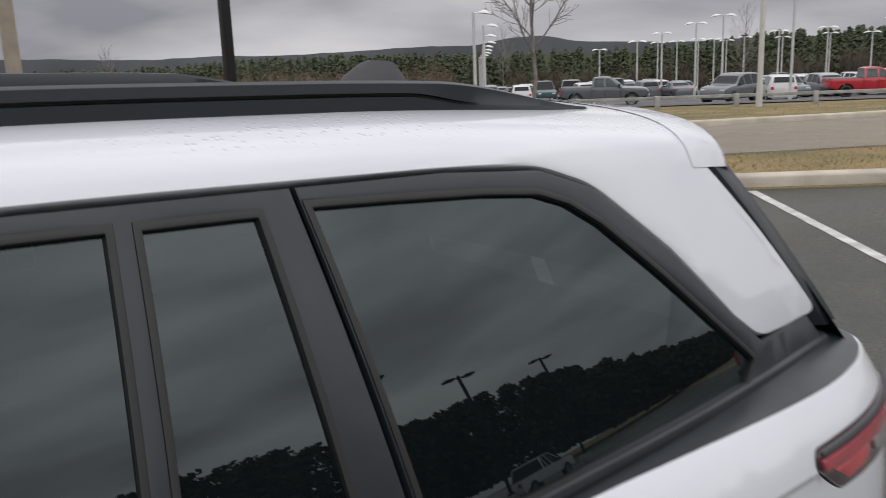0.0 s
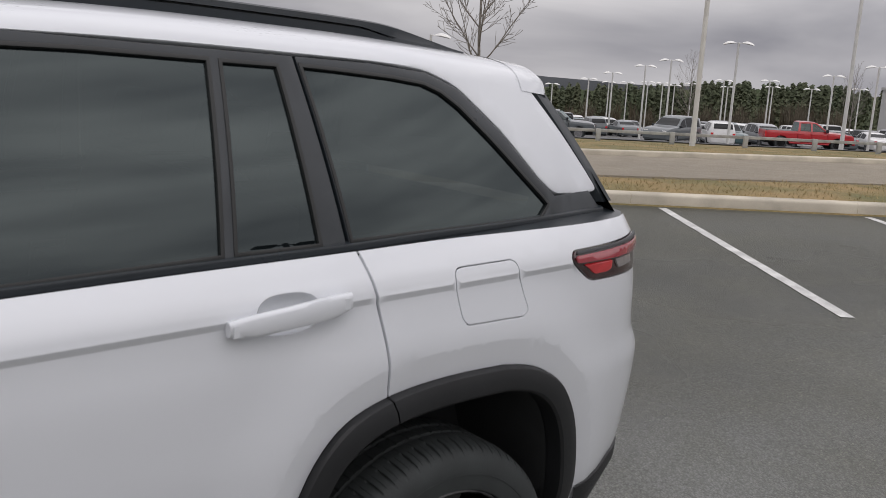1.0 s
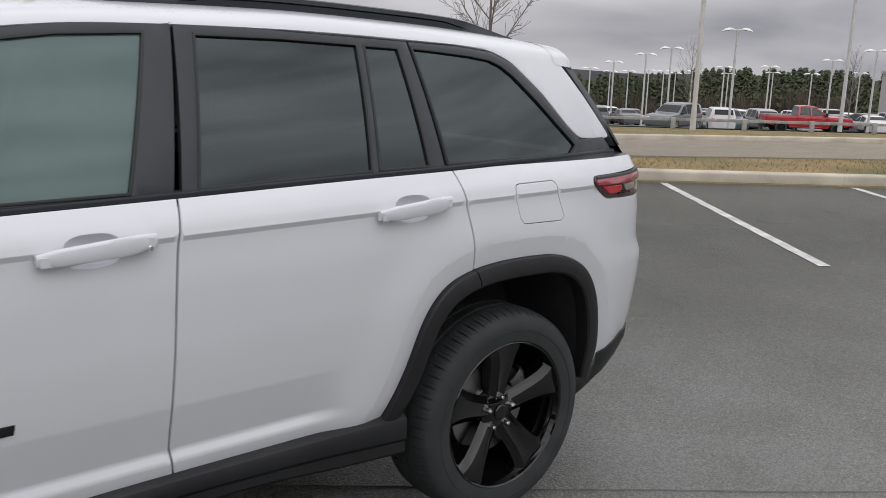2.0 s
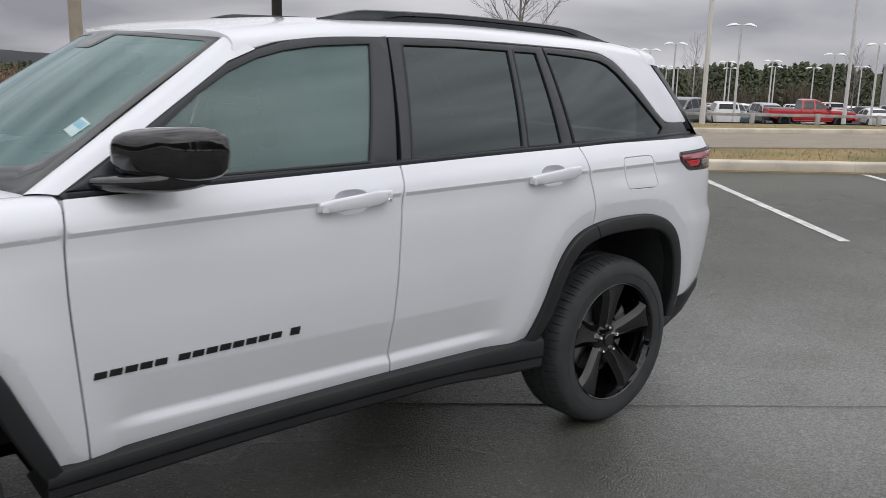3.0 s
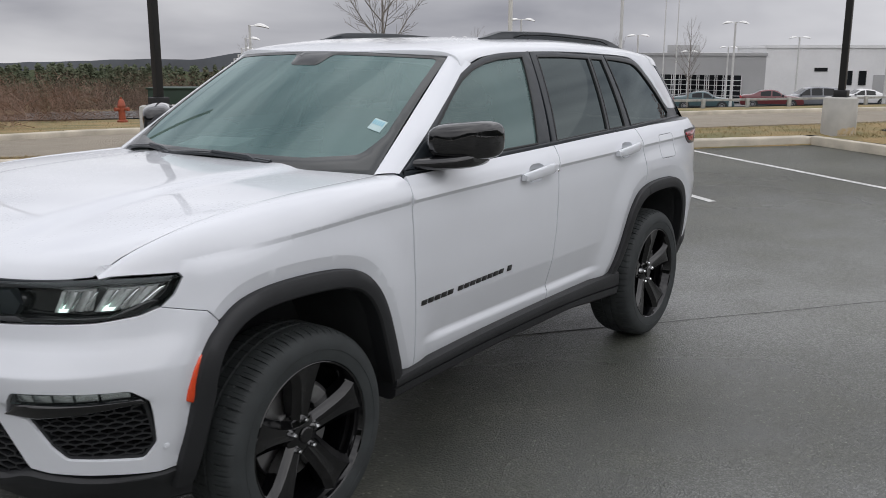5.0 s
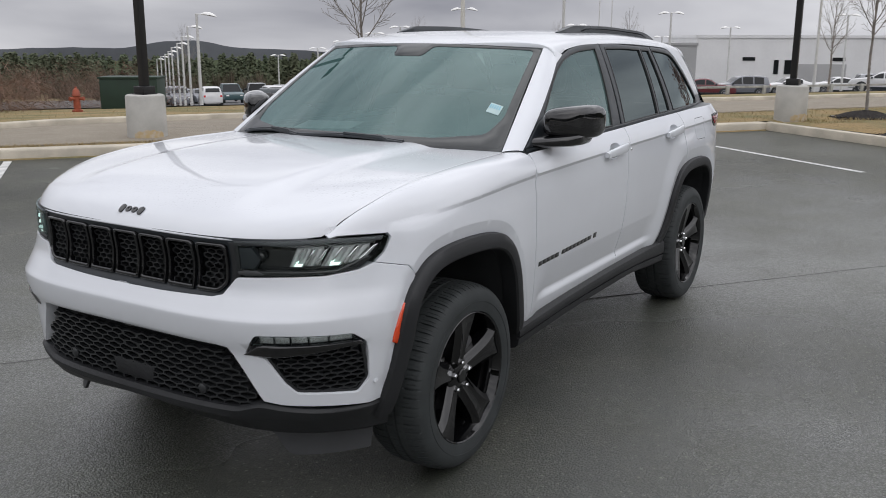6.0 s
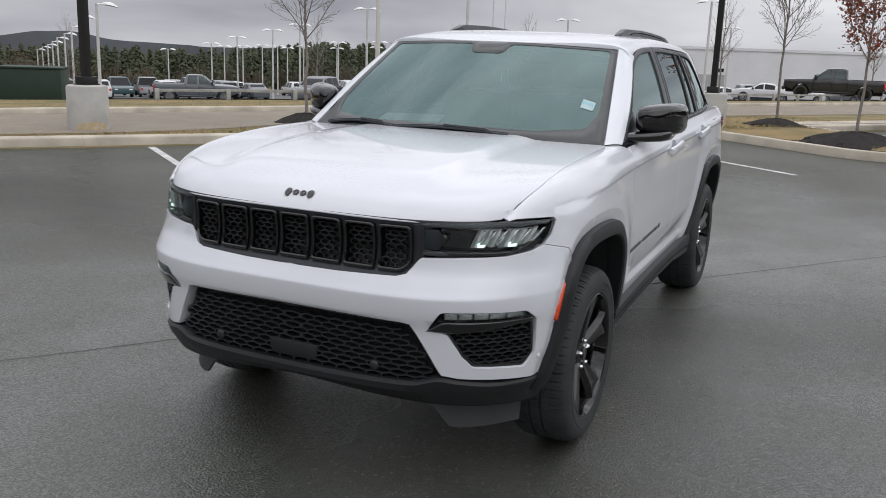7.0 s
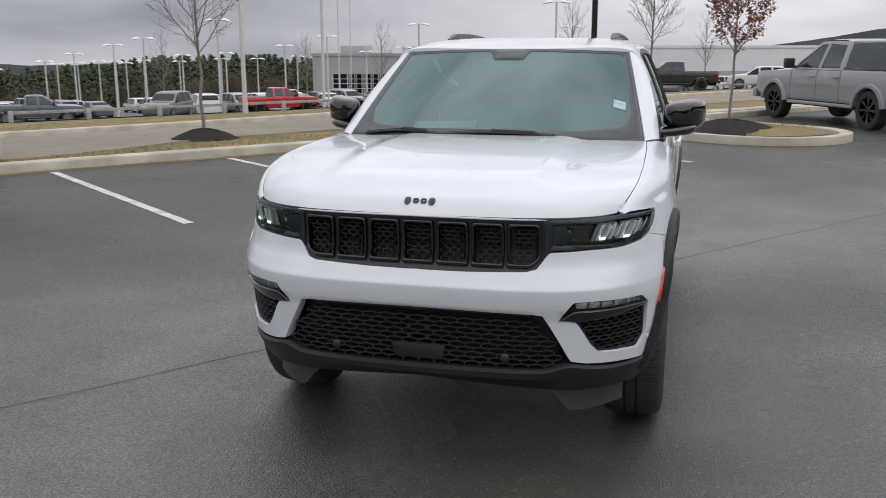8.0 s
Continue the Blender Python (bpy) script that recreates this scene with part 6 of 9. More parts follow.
# black ledge between the shoulder and the side windows
for s in (1, -1):
    bm = bmesh.new()
    rows = []
    for i in range(49):
        u = lerp(0.80, -2.36, i / 48)
        p = skin(u, BELT(max(-2.2, u)) - 0.004, -0.004)
        rows.append([Vector((p.x, s * p.y, p.z - 0.03)), Vector((p.x, s * p.y, p.z)), Vector((p.x, s * (p.y - 0.10), p.z + 0.012)), Vector((p.x + 0.02 * (u < -2), s * (p.y - 0.16), p.z + (0.10 if u < -1.9 else 0.0)))])
    ruled(bm, rows)
    bmesh.ops.recalc_face_normals(bm, faces=bm.faces)
    part("shoulder_ledge", bm, M_TRIM, suv, "black ledge under the side windows", angle=40)

# spoiler and tailgate
bm = bmesh.new()
rows = []
for i in range(33):
    c = lerp(-0.76, 0.76, i / 32)
    e = 1 - abs(c / 0.76) ** 2
    a, b = roof_skin(-1.90, c, 0.001), roof_skin(-2.0, c, 0.002)
    x2 = -2.012 - 0.07 * e
    k = roof_skin(-2.0, c, 0.0)
    rows.append([a, b, Vector((lerp(b.x, x2, 0.7), b.y, b.z - 0.016)), Vector((x2, b.y * 0.99, b.z - 0.030)), Vector((x2 + 0.004, b.y * 0.985, b.z - 0.045)), Vector((-1.99, b.y * 0.96, b.z - 0.055))])
ruled(bm, rows)
bmesh.ops.recalc_face_normals(bm, faces=bm.faces)
part("spoiler", bm, M_WHITE, suv, "white roof spoiler", angle=40)
bm = bmesh.new()
rows = []
for i in range(21):
    p = lerp(-1, 1, i / 20)
    rows.append([Vector((lerp(-1.985, -2.24, t) - 0.07 * (1 - p * p), lerp(0.655, 0.80, t) * p, lerp(1.655, 1.25, t))) for t in [k / 8 for k in range(9)]])
ruled(bm, rows)
bmesh.ops.recalc_face_normals(bm, faces=bm.faces)
part("rear_window", bm, M_GLOSS, suv, "dark rear window")
for s in (1, -1):
    bm = bmesh.new()
    rows = []
    for k in range(11):
        t = k / 10
        a = glass_side(lerp(-1.935, -2.19, t), lerp(1.64, 1.30, t), 0.002)
        rows.append([Vector((a.x + 0.02, s * (a.y - 0.02), a.z)), Vector((a.x - 0.006, s * (a.y - 0.003), a.z)), Vector((a.x - 0.05, s * (a.y - 0.012), a.z)), Vector((a.x - 0.085, s * (a.y - 0.06), a.z))])
    ruled(bm, rows)
    bmesh.ops.recalc_face_normals(bm, faces=bm.faces)
    part("rear_pillar_trim", bm, M_TRIM, suv, "black trim strip beside the rear window")

# windscreen with its dark border
bm = bmesh.new()
rows = [[screen(lerp(-1, 1, i / 28), j / 20, 0.0) for i in range(29)] for j in range(21)]
ruled(bm, rows)
bmesh.ops.recalc_face_normals(bm, faces=bm.faces)
ws = part("windscreen", bm, M_GLASS_SCREEN, suv, "greenish windscreen", angle=60)
ws.visible_shadow = False
bm = bmesh.new()
sheet(bm, [(-1, 0), (1, 0), (1, 1), (-1, 1)], lambda u, v, o=0.0: screen(u, v, o + 0.0022), d=0.08, edge=0.001, thick=0.0015,
      holes=[[(-0.88, 0.13), (-0.6, 0.085), (0.6, 0.085), (0.88, 0.13), (0.945, 0.28), (0.95, 0.955), (0.17, 0.965), (0.13, 0.85), (-0.13, 0.85), (-0.17, 0.965), (-0.95, 0.955), (-0.945, 0.28)]], hole_r=0.04)
part("screen_border", bm, M_BORDER, suv, "black printed windscreen border")
# papers behind the windscreen
bm = bmesh.new()
sheet(bm, [(0.825, 0.325), (0.905, 0.295), (0.915, 0.375), (0.835, 0.405)], lambda u, v, o=0.0: screen(u, v, o + 0.0030), d=0.05, edge=0.001, thick=0.002)
st = part("sticker", bm, M_STICKER, suv, "small pale blue and white window sticker")
bm = bmesh.new()
for k in range(5):
    a = 0.835 + 0.0145 * k
    sheet(bm, [(a, 0.360 - 0.005 * k), (a + 0.009, 0.357 - 0.005 * k), (a + 0.012, 0.390 - 0.005 * k), (a + 0.003, 0.393 - 0.005 * k)], lambda u, v, o=0.0: screen(u, v, o + 0.0045), d=0.05, edge=0.0005, thick=0.001)
part("sticker_bars", bm, M_BLUE, st, "pale blue print bars")

# cowl and wipers
bm = bmesh.new()
rows = []
for i in range(31):
    y = lerp(-0.80, 0.80, i / 30)
    k = 1 - (y / 0.8) ** 2
    rows.append([Vector((1.07 - 0.13 * (1 - k), y, 1.200)), Vector((1.04 - 0.10 * (1 - k), y, 1.222)), Vector((0.90 + 0.12 * k, y, 1.218 + 0.012 * k)), Vector((0.80, y, 1.20))])
ruled(bm, rows)
bmesh.ops.recalc_face_normals(bm, faces=bm.faces)
part("cowl", bm, M_TRIM, suv, "black plastic cowl")
for y0, y1, q in ((0.36, -0.30, 0.030), (-0.26, -0.70, 0.030)):
    bm = bmesh.new()
    pts = [screen(lerp(y0, y1, t) / 0.8, q + 0.030 * math.sin(math.pi * t) - 0.01 * t, 0.010) for t in [i / 12 for i in range(13)]]
    tube(bm, pts, 0.0085, 6)
    tube(bm, [p + Vector((0.012, 0, -0.004)) for p in pts], 0.0065, 6)
    tube(bm, [Vector((1.06, lerp(y0, y1, 0.02), 1.228)), pts[2] + Vector((0.012, 0, 0.006)), pts[6] + Vector((0.004, 0, 0.007))], [0.015, 0.011, 0.008], 6)
    part("wiper", bm, M_TRIM, suv, "black windscreen wiper", angle=50)

# aerial fin
bm = bmesh.new()
rows = []
for i in range(13):
    t = i / 12
    x = lerp(-1.60, -1.83, t)
    h = 0.072 * (step01(0, 0.62, t) if t < 0.7 else step01(1.12, 0.80, t))
    w = 0.036 * math.sin(math.pi * min(1, 0.12 + t * 0.86)) + 0.004
    b = roof_z(x) - 0.006
    rows.append([Vector((x, w * cy, b + h * cz)) for cy, cz in ((1, 0), (0.8, 0.35), (0.4, 0.8), (0.12, 1), (-0.12, 1), (-0.4, 0.8), (-0.8, 0.35), (-1, 0))])
ruled(bm, rows)
bmesh.ops.recalc_face_normals(bm, faces=bm.faces)
part("aerial_fin", bm, M_CLADGREY, suv, "dark grey shark-fin aerial", angle=50)


def side_mirror(s):
    """A gloss black mirror housing on its foot."""
    m = root_part("side_mirror", suv, "gloss black side mirror")
    bm = bmesh.new()
    rows = []
    for i in range(15):
        a = -math.pi / 2 + math.pi * i / 14
        ring = []
        for k in range(24):
            b = 2 * math.pi * k / 24
            ca = max(0.0, math.cos(a)) ** 0.40
            cy = math.copysign(abs(math.cos(b)) ** 0.58, math.cos(b)) * ca
            cz = math.copysign(abs(math.sin(b)) ** 0.50, math.sin(b)) * ca
            d = math.sin(a)
            y = 0.998 + 0.112 * cy + 0.006 * d
            z = 1.352 + (0.076 + 0.005 * cy) * cz + 0.004 * cy - 0.006 * max(0, -cz) * cy
            x = 0.606 + 0.104 * d * (1.0 if d > 0 else 0.70) - 0.085 * cy - 0.02 * cy * cy
            ring.append(Vector((x, s * y, z)))
        rows.append(ring)
    ruled(bm, rows, closed=True)
    bmesh.ops.remove_doubles(bm, verts=bm.verts, dist=0.0005)
    bmesh.ops.recalc_face_normals(bm, faces=bm.faces)
    part("housing", bm, M_GLOSS, m, "gloss black mirror shell", angle=60)
    bm = bmesh.new()
    rows = []
    for t, hw, hz, zc in ((0.0, 0.070, 0.025, 1.262), (0.25, 0.085, 0.028, 1.264), (0.50, 0.100, 0.030, 1.268), (0.80, 0.100, 0.031, 1.273), (0.95, 0.088, 0.028, 1.279), (1.0, 0.060, 0.016, 1.284)):
        y = lerp(0.86, 1.062, t)
        xc = lerp(0.745, 0.585, t)
        rows.append([Vector((xc + hw * math.cos(b), s * y, zc + hz * math.copysign(abs(math.sin(b)) ** 0.7, math.sin(b)))) for b in [2 * math.pi * k / 16 for k in range(16)]])
    ruled(bm, rows, closed=True)
    bm.faces.new([bm.verts.new(p) for p in rows[-1]])
    bmesh.ops.recalc_face_normals(bm, faces=bm.faces)
    part("foot", bm, M_GLOSS, m, "gloss black mirror foot", angle=50)
    bm = bmesh.new()
    g = mirror_y(glass_side, s)
    sheet(bm, [(0.865, 1.243), (0.61, 1.250), (0.61, 1.375), (0.70, 1.345)], lambda u, v, o=0.0: g(u, v, o + 0.010), d=0.05, edge=0.005, thick=0.02)
    part("sail", bm, M_TRIM, m, "black mirror sail")
    bm = bmesh.new()
    out = [(0.097 * math.copysign(abs(math.cos(b)) ** 0.6, math.cos(b)), 0.058 * math.copysign(abs(math.sin(b)) ** 0.6, math.sin(b))) for b in [2 * math.pi * k / 28 for k in range(28)]]
    prism(bm, out, 0, 0.004, Matrix.Translation((0.530, s * 0.994, 1.357)) @ Matrix.Rotation(radians(-90), 4, "Y") @ Matrix.Rotation(radians(90), 4, "Z"))
    part("mirror_glass", bm, M_MIRROR, m, "mirror glass")


side_mirror(1)
side_mirror(-1)
for ob in [c for c in suv.children if c.name.startswith("side_mirror")][1:]:
    ob.location.y = 0.025

# inner shell: dark body behind the gaps, floor and cabin
bm = bmesh.new()
rows = []
for i in range(61):
    x = lerp(-2.25, 2.05, i / 60)
    arch = any(abs(x - hx) < 0.50 for hx in (HUB_X, -HUB_X))
    w = min(0.86, girth(max(-1.6, min(1.6, x)), 0.9).y - 0.09)
    if abs(x) > 1.9:
        w -= 0.35 * (abs(x) - 1.9) / 0.35
    zl = 0.98 if arch else 0.36
    top = 1.16 if x > 0.9 else 1.215
    rows.append([Vector((x, -w, zl)), Vector((x, -w, top - 0.14)), Vector((x, -w + 0.04, top - 0.05)), Vector((x, w - 0.04, top - 0.05)), Vector((x, w, top - 0.14)), Vector((x, w, zl))])
vs = ruled(bm, [r[:3] for r in rows])
ruled(bm, [r[3:] for r in rows])
ruled(bm, [[r[2], r[3]] for r in rows if r[0].x > 0.85])
ruled(bm, [[Vector((r[0].x, -0.5, 0.34)), Vector((r[0].x, 0.5, 0.34))] for r in rows])
ruled(bm, [[Vector((r[0].x, -0.80, 0.36)), Vector((r[0].x, 0.80, 0.36))] for r in rows if abs(r[0].x) < 0.98])
bmesh.ops.recalc_face_normals(bm, faces=bm.faces)
part("inner_shell", bm, M_DARK, suv, "dark inner bodywork")
bm = bmesh.new()
box(bm, -1.0, 1.0, -0.70, 0.70, 0.60, 0.63)
box(bm, -2.1, -1.0, -0.70, 0.70, 0.95, 0.99)
box(bm, -2.15, -2.08, -0.7, 0.7, 0.9, 1.25)
part("cabin_floor", bm, M_DARK, suv)
bm = bmesh.new()
rows = []
for x in np.linspace(0.36, -1.95, 12):
    rows.append([roof_skin(x, c, -0.05) for c in np.linspace(-0.66, 0.66, 13)])
ruled(bm, rows)
part("headliner", bm, M_LINING, suv, "grey headliner")


def seat(x, y, wide, tall, rear=False):
    st = root_part("rear_seat" if rear else "front_seat", suv, "dark grey upholstered seat")
    bm = bmesh.new()
    box(bm, x - 0.24, x + 0.26, y - wide / 2, y + wide / 2, 0.74, 0.92, 0.05)
    part("cushion", bm, M_SEAT, st)
    bm = bmesh.new()
    box(bm, -0.07, 0.07, -wide / 2, wide / 2, 0.0, tall, 0.06, Matrix.Translation((x - 0.24, y, 0.84)) @ Matrix.Rotation(radians(-14), 4, "Y"))
    part("backrest", bm, M_SEAT, st)
    for dy in ((-wide / 4, wide / 4) if rear else (0,)):
        bm = bmesh.new()
        box(bm, -0.05, 0.05, -0.13, 0.13, tall + 0.04, tall + 0.21, 0.045, Matrix.Translation((x - 0.24, y + dy, 0.84)) @ Matrix.Rotation(radians(-12), 4, "Y"))
        part("headrest", bm, M_SEAT, st)


seat(0.02, 0.38, 0.50, 0.56)
seat(0.02, -0.38, 0.50, 0.56)
seat(-0.85, 0.0, 1.25, 0.52, True)
bm = bmesh.new()
rows = []
for i in range(21):
    y = lerp(-0.72, 0.72, i / 20)
    rows.append([Vector((x, y, z)) for x, z in ((0.99, 1.215), (0.82, 1.258), (0.68, 1.258), (0.60, 1.225), (0.575, 1.15), (0.60, 1.0), (0.66, 0.80))])
ruled(bm, rows)
box(bm, -0.15, 0.62, -0.13, 0.13, 0.72, 0.95, 0.03)
bmesh.ops.recalc_face_normals(bm, faces=bm.faces)
part("dashboard", bm, M_DASH, suv, "dark dashboard")
bm = bmesh.new()
tube(bm, [Vector((0.50 + 0.10 * math.sin(a), 0.38 + 0.185 * math.cos(a), 1.02 + 0.165 * math.sin(a))) for a in [2 * math.pi * k / 28 for k in range(29)]], 0.016, 8, caps=False)
box(bm, 0.50, 0.56, 0.30, 0.46, 0.97, 1.07, 0.02)
part("steering_wheel", bm, M_DASH, suv, "black steering wheel", angle=60)
bm = bmesh.new()
box(bm, -0.012, 0.012, -0.13, 0.13, -0.04, 0.04, 0.012, Matrix.Translation((0.335, 0, 1.585)) @ Matrix.Rotation(radians(15), 4, "Y"))
box(bm, -0.06, 0.05, -0.075, 0.075, 0.0, 0.06, 0.015, Matrix.Translation((0.43, 0, 1.60)))
part("inner_mirror", bm, M_DASH, suv, "black inner mirror")
bm = bmesh.new()
box(bm, -0.08, 0.08, -0.17, 0.17, 0.0, 0.003, 0, Matrix.Translation((0.80, -0.30, 1.285)) @ Matrix.Rotation(radians(9), 4, "Y") @ Matrix.Rotation(radians(8), 4, "Z"))
part("paper", bm, M_PAPER, suv, "white paper sheet on the dashboard")

# ---- the ground: a parking lot, a verge, a road, and land that falls away behind ----
ALONG, AWAY = Vector((-0.794, 0.608)), Vector((-0.608, -0.794))
fall = spline([-400, -120, -60, 0, 9.4, 9.8, 10.6, 14, 18, 22, 27, 53, 60, 75, 100, 130, 220, 500, 1500, 4000], [-4, -0.6, -0.05, 0, 0, 0.13, 0.13, -0.02, -0.20, -0.38, -0.6, -2.55, -3.1, -4.0, -5.3, -6.8, -11, -19, -44, -90])


def lot(a, n, z=None):
    """A place by its way along the kerb and its way from the car towards it."""
    p = ALONG * a + AWAY * n
    return Vector((p.x, p.y, fall(n) if z is None else z))


def lot_of(x, y):
    v = Vector((x, y))
    return v.dot(ALONG), v.dot(AWAY)


def land_z(x, y):
    return fall(lot_of(x, y)[1])


bm = bmesh.new()
ns = [-3000, -1200, -500, -250, -120, -80, -62, -30, 0, 6, 9.35, 9.72, 9.9, 10.6, 12, 14, 17, 20, 23, 27, 33, 40, 47, 53, 60, 75, 100, 130, 170, 220, 300, 500, 900, 1500, 2500, 4000]
ass = [-3500, -1500, -600, -250, -120, -70, -45, -30, -20, -12, -8, -4, 0, 4, 8, 12, 16, 20, 26, 34, 45, 60, 80, 120, 200, 400, 1000, 3000]
vs = ruled(bm, [[lot(a, n, fall(n) - (0.08 if -70 < n < 9.69 else 0.0) + (0.012 * noise.noise((a * 0.3, n * 0.3, 0)) if 20.5 < n < 40 else 0)) for a in ass] for n in ns])
bmesh.ops.recalc_face_normals(bm, faces=bm.faces)
thing("ground", bm, M_GRASS, "winter-brown grass verge falling away to far lots", "ground", kind="structure", angle=60)
bm = bmesh.new()
ruled(bm, [[lot(lerp(-90, 90, i / 60), n, -0.018) for i in range(61)] for n in (-60, -30, -15, -8, -4, 0, 3, 6, 9.62)])
bmesh.ops.recalc_face_normals(bm, faces=bm.faces)
thing("parking_lot", bm, M_ASPHALT, "damp dark grey asphalt parking lot", "asphalt", kind="structure")

# road behind the verge and the far lot
near_e = spline([-60, -8, -1, 1.2, 2.75, 4.8, 9, 20, 40, 90], [8.9, 9.82, 9.92, 10.5, 11.25, 11.4, 12.2, 13.2, 14.5, 17])
far_e = spline([-60, -12, -5.3, -4.1, -2.6, 0.3, 4.2, 9.8, 14, 22, 30, 90], [13, 13.2, 13.4, 14.2, 15.8, 16.5, 17.2, 18.8, 19.9, 20.2, 20.8, 25])
bm = bmesh.new()
rows = []
for i in range(151):
    a = lerp(-60, 90, i / 150)
    lo_n, hi_n = near_e(a), far_e(a)
    rows.append([lot(a, lo_n - 0.03, fall(lo_n) - 0.12)] + [lot(a, lerp(lo_n, hi_n, k / 8), fall(lerp(lo_n, hi_n, k / 8)) + 0.022) for k in range(9)] + [lot(a, hi_n + 0.03, fall(hi_n) - 0.12)])
ruled(bm, rows)
bmesh.ops.recalc_face_normals(bm, faces=bm.faces)
thing("road", bm, M_ROAD, "pale worn road beside the grass verge", "road", kind="structure")
bm = bmesh.new()
rows = [[lot(lerp(-20, 130, i / 60), n, fall(n) + 0.03) for n in (31 + max(0, (lerp(-20, 130, i / 60) - 14) * 0.2), 36 + max(0, (lerp(-20, 130, i / 60) - 14) * 0.15), 53, 60, 75, 90, 110, 128)] for i in range(61)]
ruled(bm, rows)
bmesh.ops.recalc_face_normals(bm, faces=bm.faces)
thing("far_lot", bm, M_FARLOT, "grey far parking lot behind a low rail", "asphalt", kind="structure")


def kerb_run(bm, pts, wide=0.24, high=0.135, sink=0.03):
    """A kerb with a rounded top edge along points (front edge, at the asphalt); it widens to the left of its way."""
    rows = []
    for i, p in enumerate(pts):
        d = (Vector(pts[min(i + 1, len(pts) - 1)]) - Vector(pts[max(i - 1, 0)])).to_2d().normalized()
        s = Vector((-d.y, d.x, 0))
        p = Vector(p)
        rows.append([p + s * k + Vector((0, 0, z)) for k, z in ((0, -sink), (0.006, high - 0.03), (0.016, high - 0.010), (0.04, high), (wide, high), (wide + 0.01, high - 0.02), (wide + 0.01, -sink))])
    ruled(bm, rows)


SIDE_A = 10.55
for k, (a0, a1) in enumerate([(a, min(a + 3.0, SIDE_A)) for a in np.arange(-43.45, SIDE_A, 3.0)]):
    bm = bmesh.new()
    kerb_run(bm, [lot(lerp(a1 - 0.0015, a0 + 0.0015, i / 4), 9.5, 0) for i in range(5)][::-1])
    for v in bm.verts:
        pass
    bmesh.ops.recalc_face_normals(bm, faces=bm.faces)
    thing("kerb", bm, M_KERB, "pale concrete kerb along the parking lot", "kerb", group="kerb pieces", kind="structure", angle=50)
# the planted tongue at the lot's corner, with its kerb round the nose
tongue = [lot(SIDE_A, n, 0) for n in np.arange(9.74, 6.0, -0.45)]
cx, cn, rr = SIDE_A + 1.45, 6.1, 1.45
tongue += [lot(cx - rr * math.cos(t), cn - 1.12 * rr * math.sin(t) * 0.9, 0) for t in np.linspace(0.05, math.pi - 0.05, 26)]
tongue += [lot(SIDE_A + 2.9, n, 0) for n in np.arange(6.2, 9.8, 0.45)]
bm = bmesh.new()
kerb_run(bm, tongue[::-1])
bmesh.ops.recalc_face_normals(bm, faces=bm.faces)
thing("kerb", bm, M_KERB, "pale concrete kerb round a planted tongue", "kerb", group="kerb pieces", kind="structure", angle=50)
bm = bmesh.new()
c = sum((Vector(p) for p in tongue), Vector()) / len(tongue)
ring0 = [Vector(p) + (c - Vector(p)).normalized() * 0.22 + Vector((0, 0, 0.12)) for p in tongue]
ring1 = [Vector(p).lerp(c, 0.5) + Vector((0, 0, 0.19)) for p in tongue]
v = ruled(bm, [ring0, ring1], closed=True)
bm.faces.new(v[1])
bmesh.ops.recalc_face_normals(bm, faces=bm.faces)
thing("planted_tongue", bm, M_GRASS, "winter-brown grass on a kerbed tongue", "grass", kind="structure", angle=60)
for a0 in np.arange(SIDE_A + 3.0, 60, 3.0):
    bm = bmesh.new()
    kerb_run(bm, [lot(lerp(a0, a0 + 2.99, i / 2), 9.5, 0) for i in range(3)])
    bmesh.ops.recalc_face_normals(bm, faces=bm.faces)
    thing("kerb", bm, M_KERB, "pale concrete kerb along the parking lot", "kerb", group="kerb pieces", kind="structure", angle=50)
# concrete pavement behind the lot's kerb
pavement = tagged(new("pavement"), "pale concrete pavement slabs behind the kerb", "pavement", kind="structure")
for k in range(12):
    bm = bmesh.new()
    a0 = SIDE_A + 2.15 + 1.5 * k
    prism(bm, [tuple(lot(a, n, 0).xy) for a, n in ((a0 + 0.006, 9.74), (a0 + 1.494, 9.74), (a0 + 1.494, 10.34), (a0 + 0.006, 10.34))], 0.02, 0.148)
    bmesh.ops.recalc_face_normals(bm, faces=bm.faces)
    part("slab", bm, M_KERB, pavement)
# kerb of the road's far side
bm = bmesh.new()
kerb_run(bm, [lot(a, far_e(a), fall(far_e(a)) + 0.03) for a in np.arange(-4.4, 70, 0.8)], wide=0.18, high=0.11)
bmesh.ops.recalc_face_normals(bm, faces=bm.faces)
thing("road_kerb", bm, M_KERB, "weathered concrete kerb on the road's far side", "kerb", kind="structure", angle=50)

# parking lines
LINE_N0, LINE_N1 = 4.38, 9.36


def parking_line(a):
    bm = bmesh.new()
    k = 24
    for i in range(k):
        n0, n1 = lerp(LINE_N0, LINE_N1, i / k), lerp(LINE_N0, LINE_N1, (i + 1) / k)
        if i == 0:
            left = [lot(a - 0.055, n0, -0.014), lot(a + 0.055, n0, -0.014)]
            left = [bm.verts.new(p) for p in left]
        j = 0.004 * math.sin(i * 2.1)
        right = [bm.verts.new(lot(a - 0.055 + j, n1, -0.014)), bm.verts.new(lot(a + 0.055 + j * 0.6, n1, -0.014))]
        bm.faces.new((left[0], left[1], right[1], right[0]))
        left = right
    bmesh.ops.recalc_face_normals(bm, faces=bm.faces)
    return thing("parking_line", bm, M_LINE, "worn white parking line on asphalt", "line", group="parking lines", kind="structure")


for a in (LINE_A - 10.88, LINE_A - 8.16, LINE_A - 5.44, LINE_A - 2.72, LINE_A, LINE_A + 2.70):
    parking_line(a)


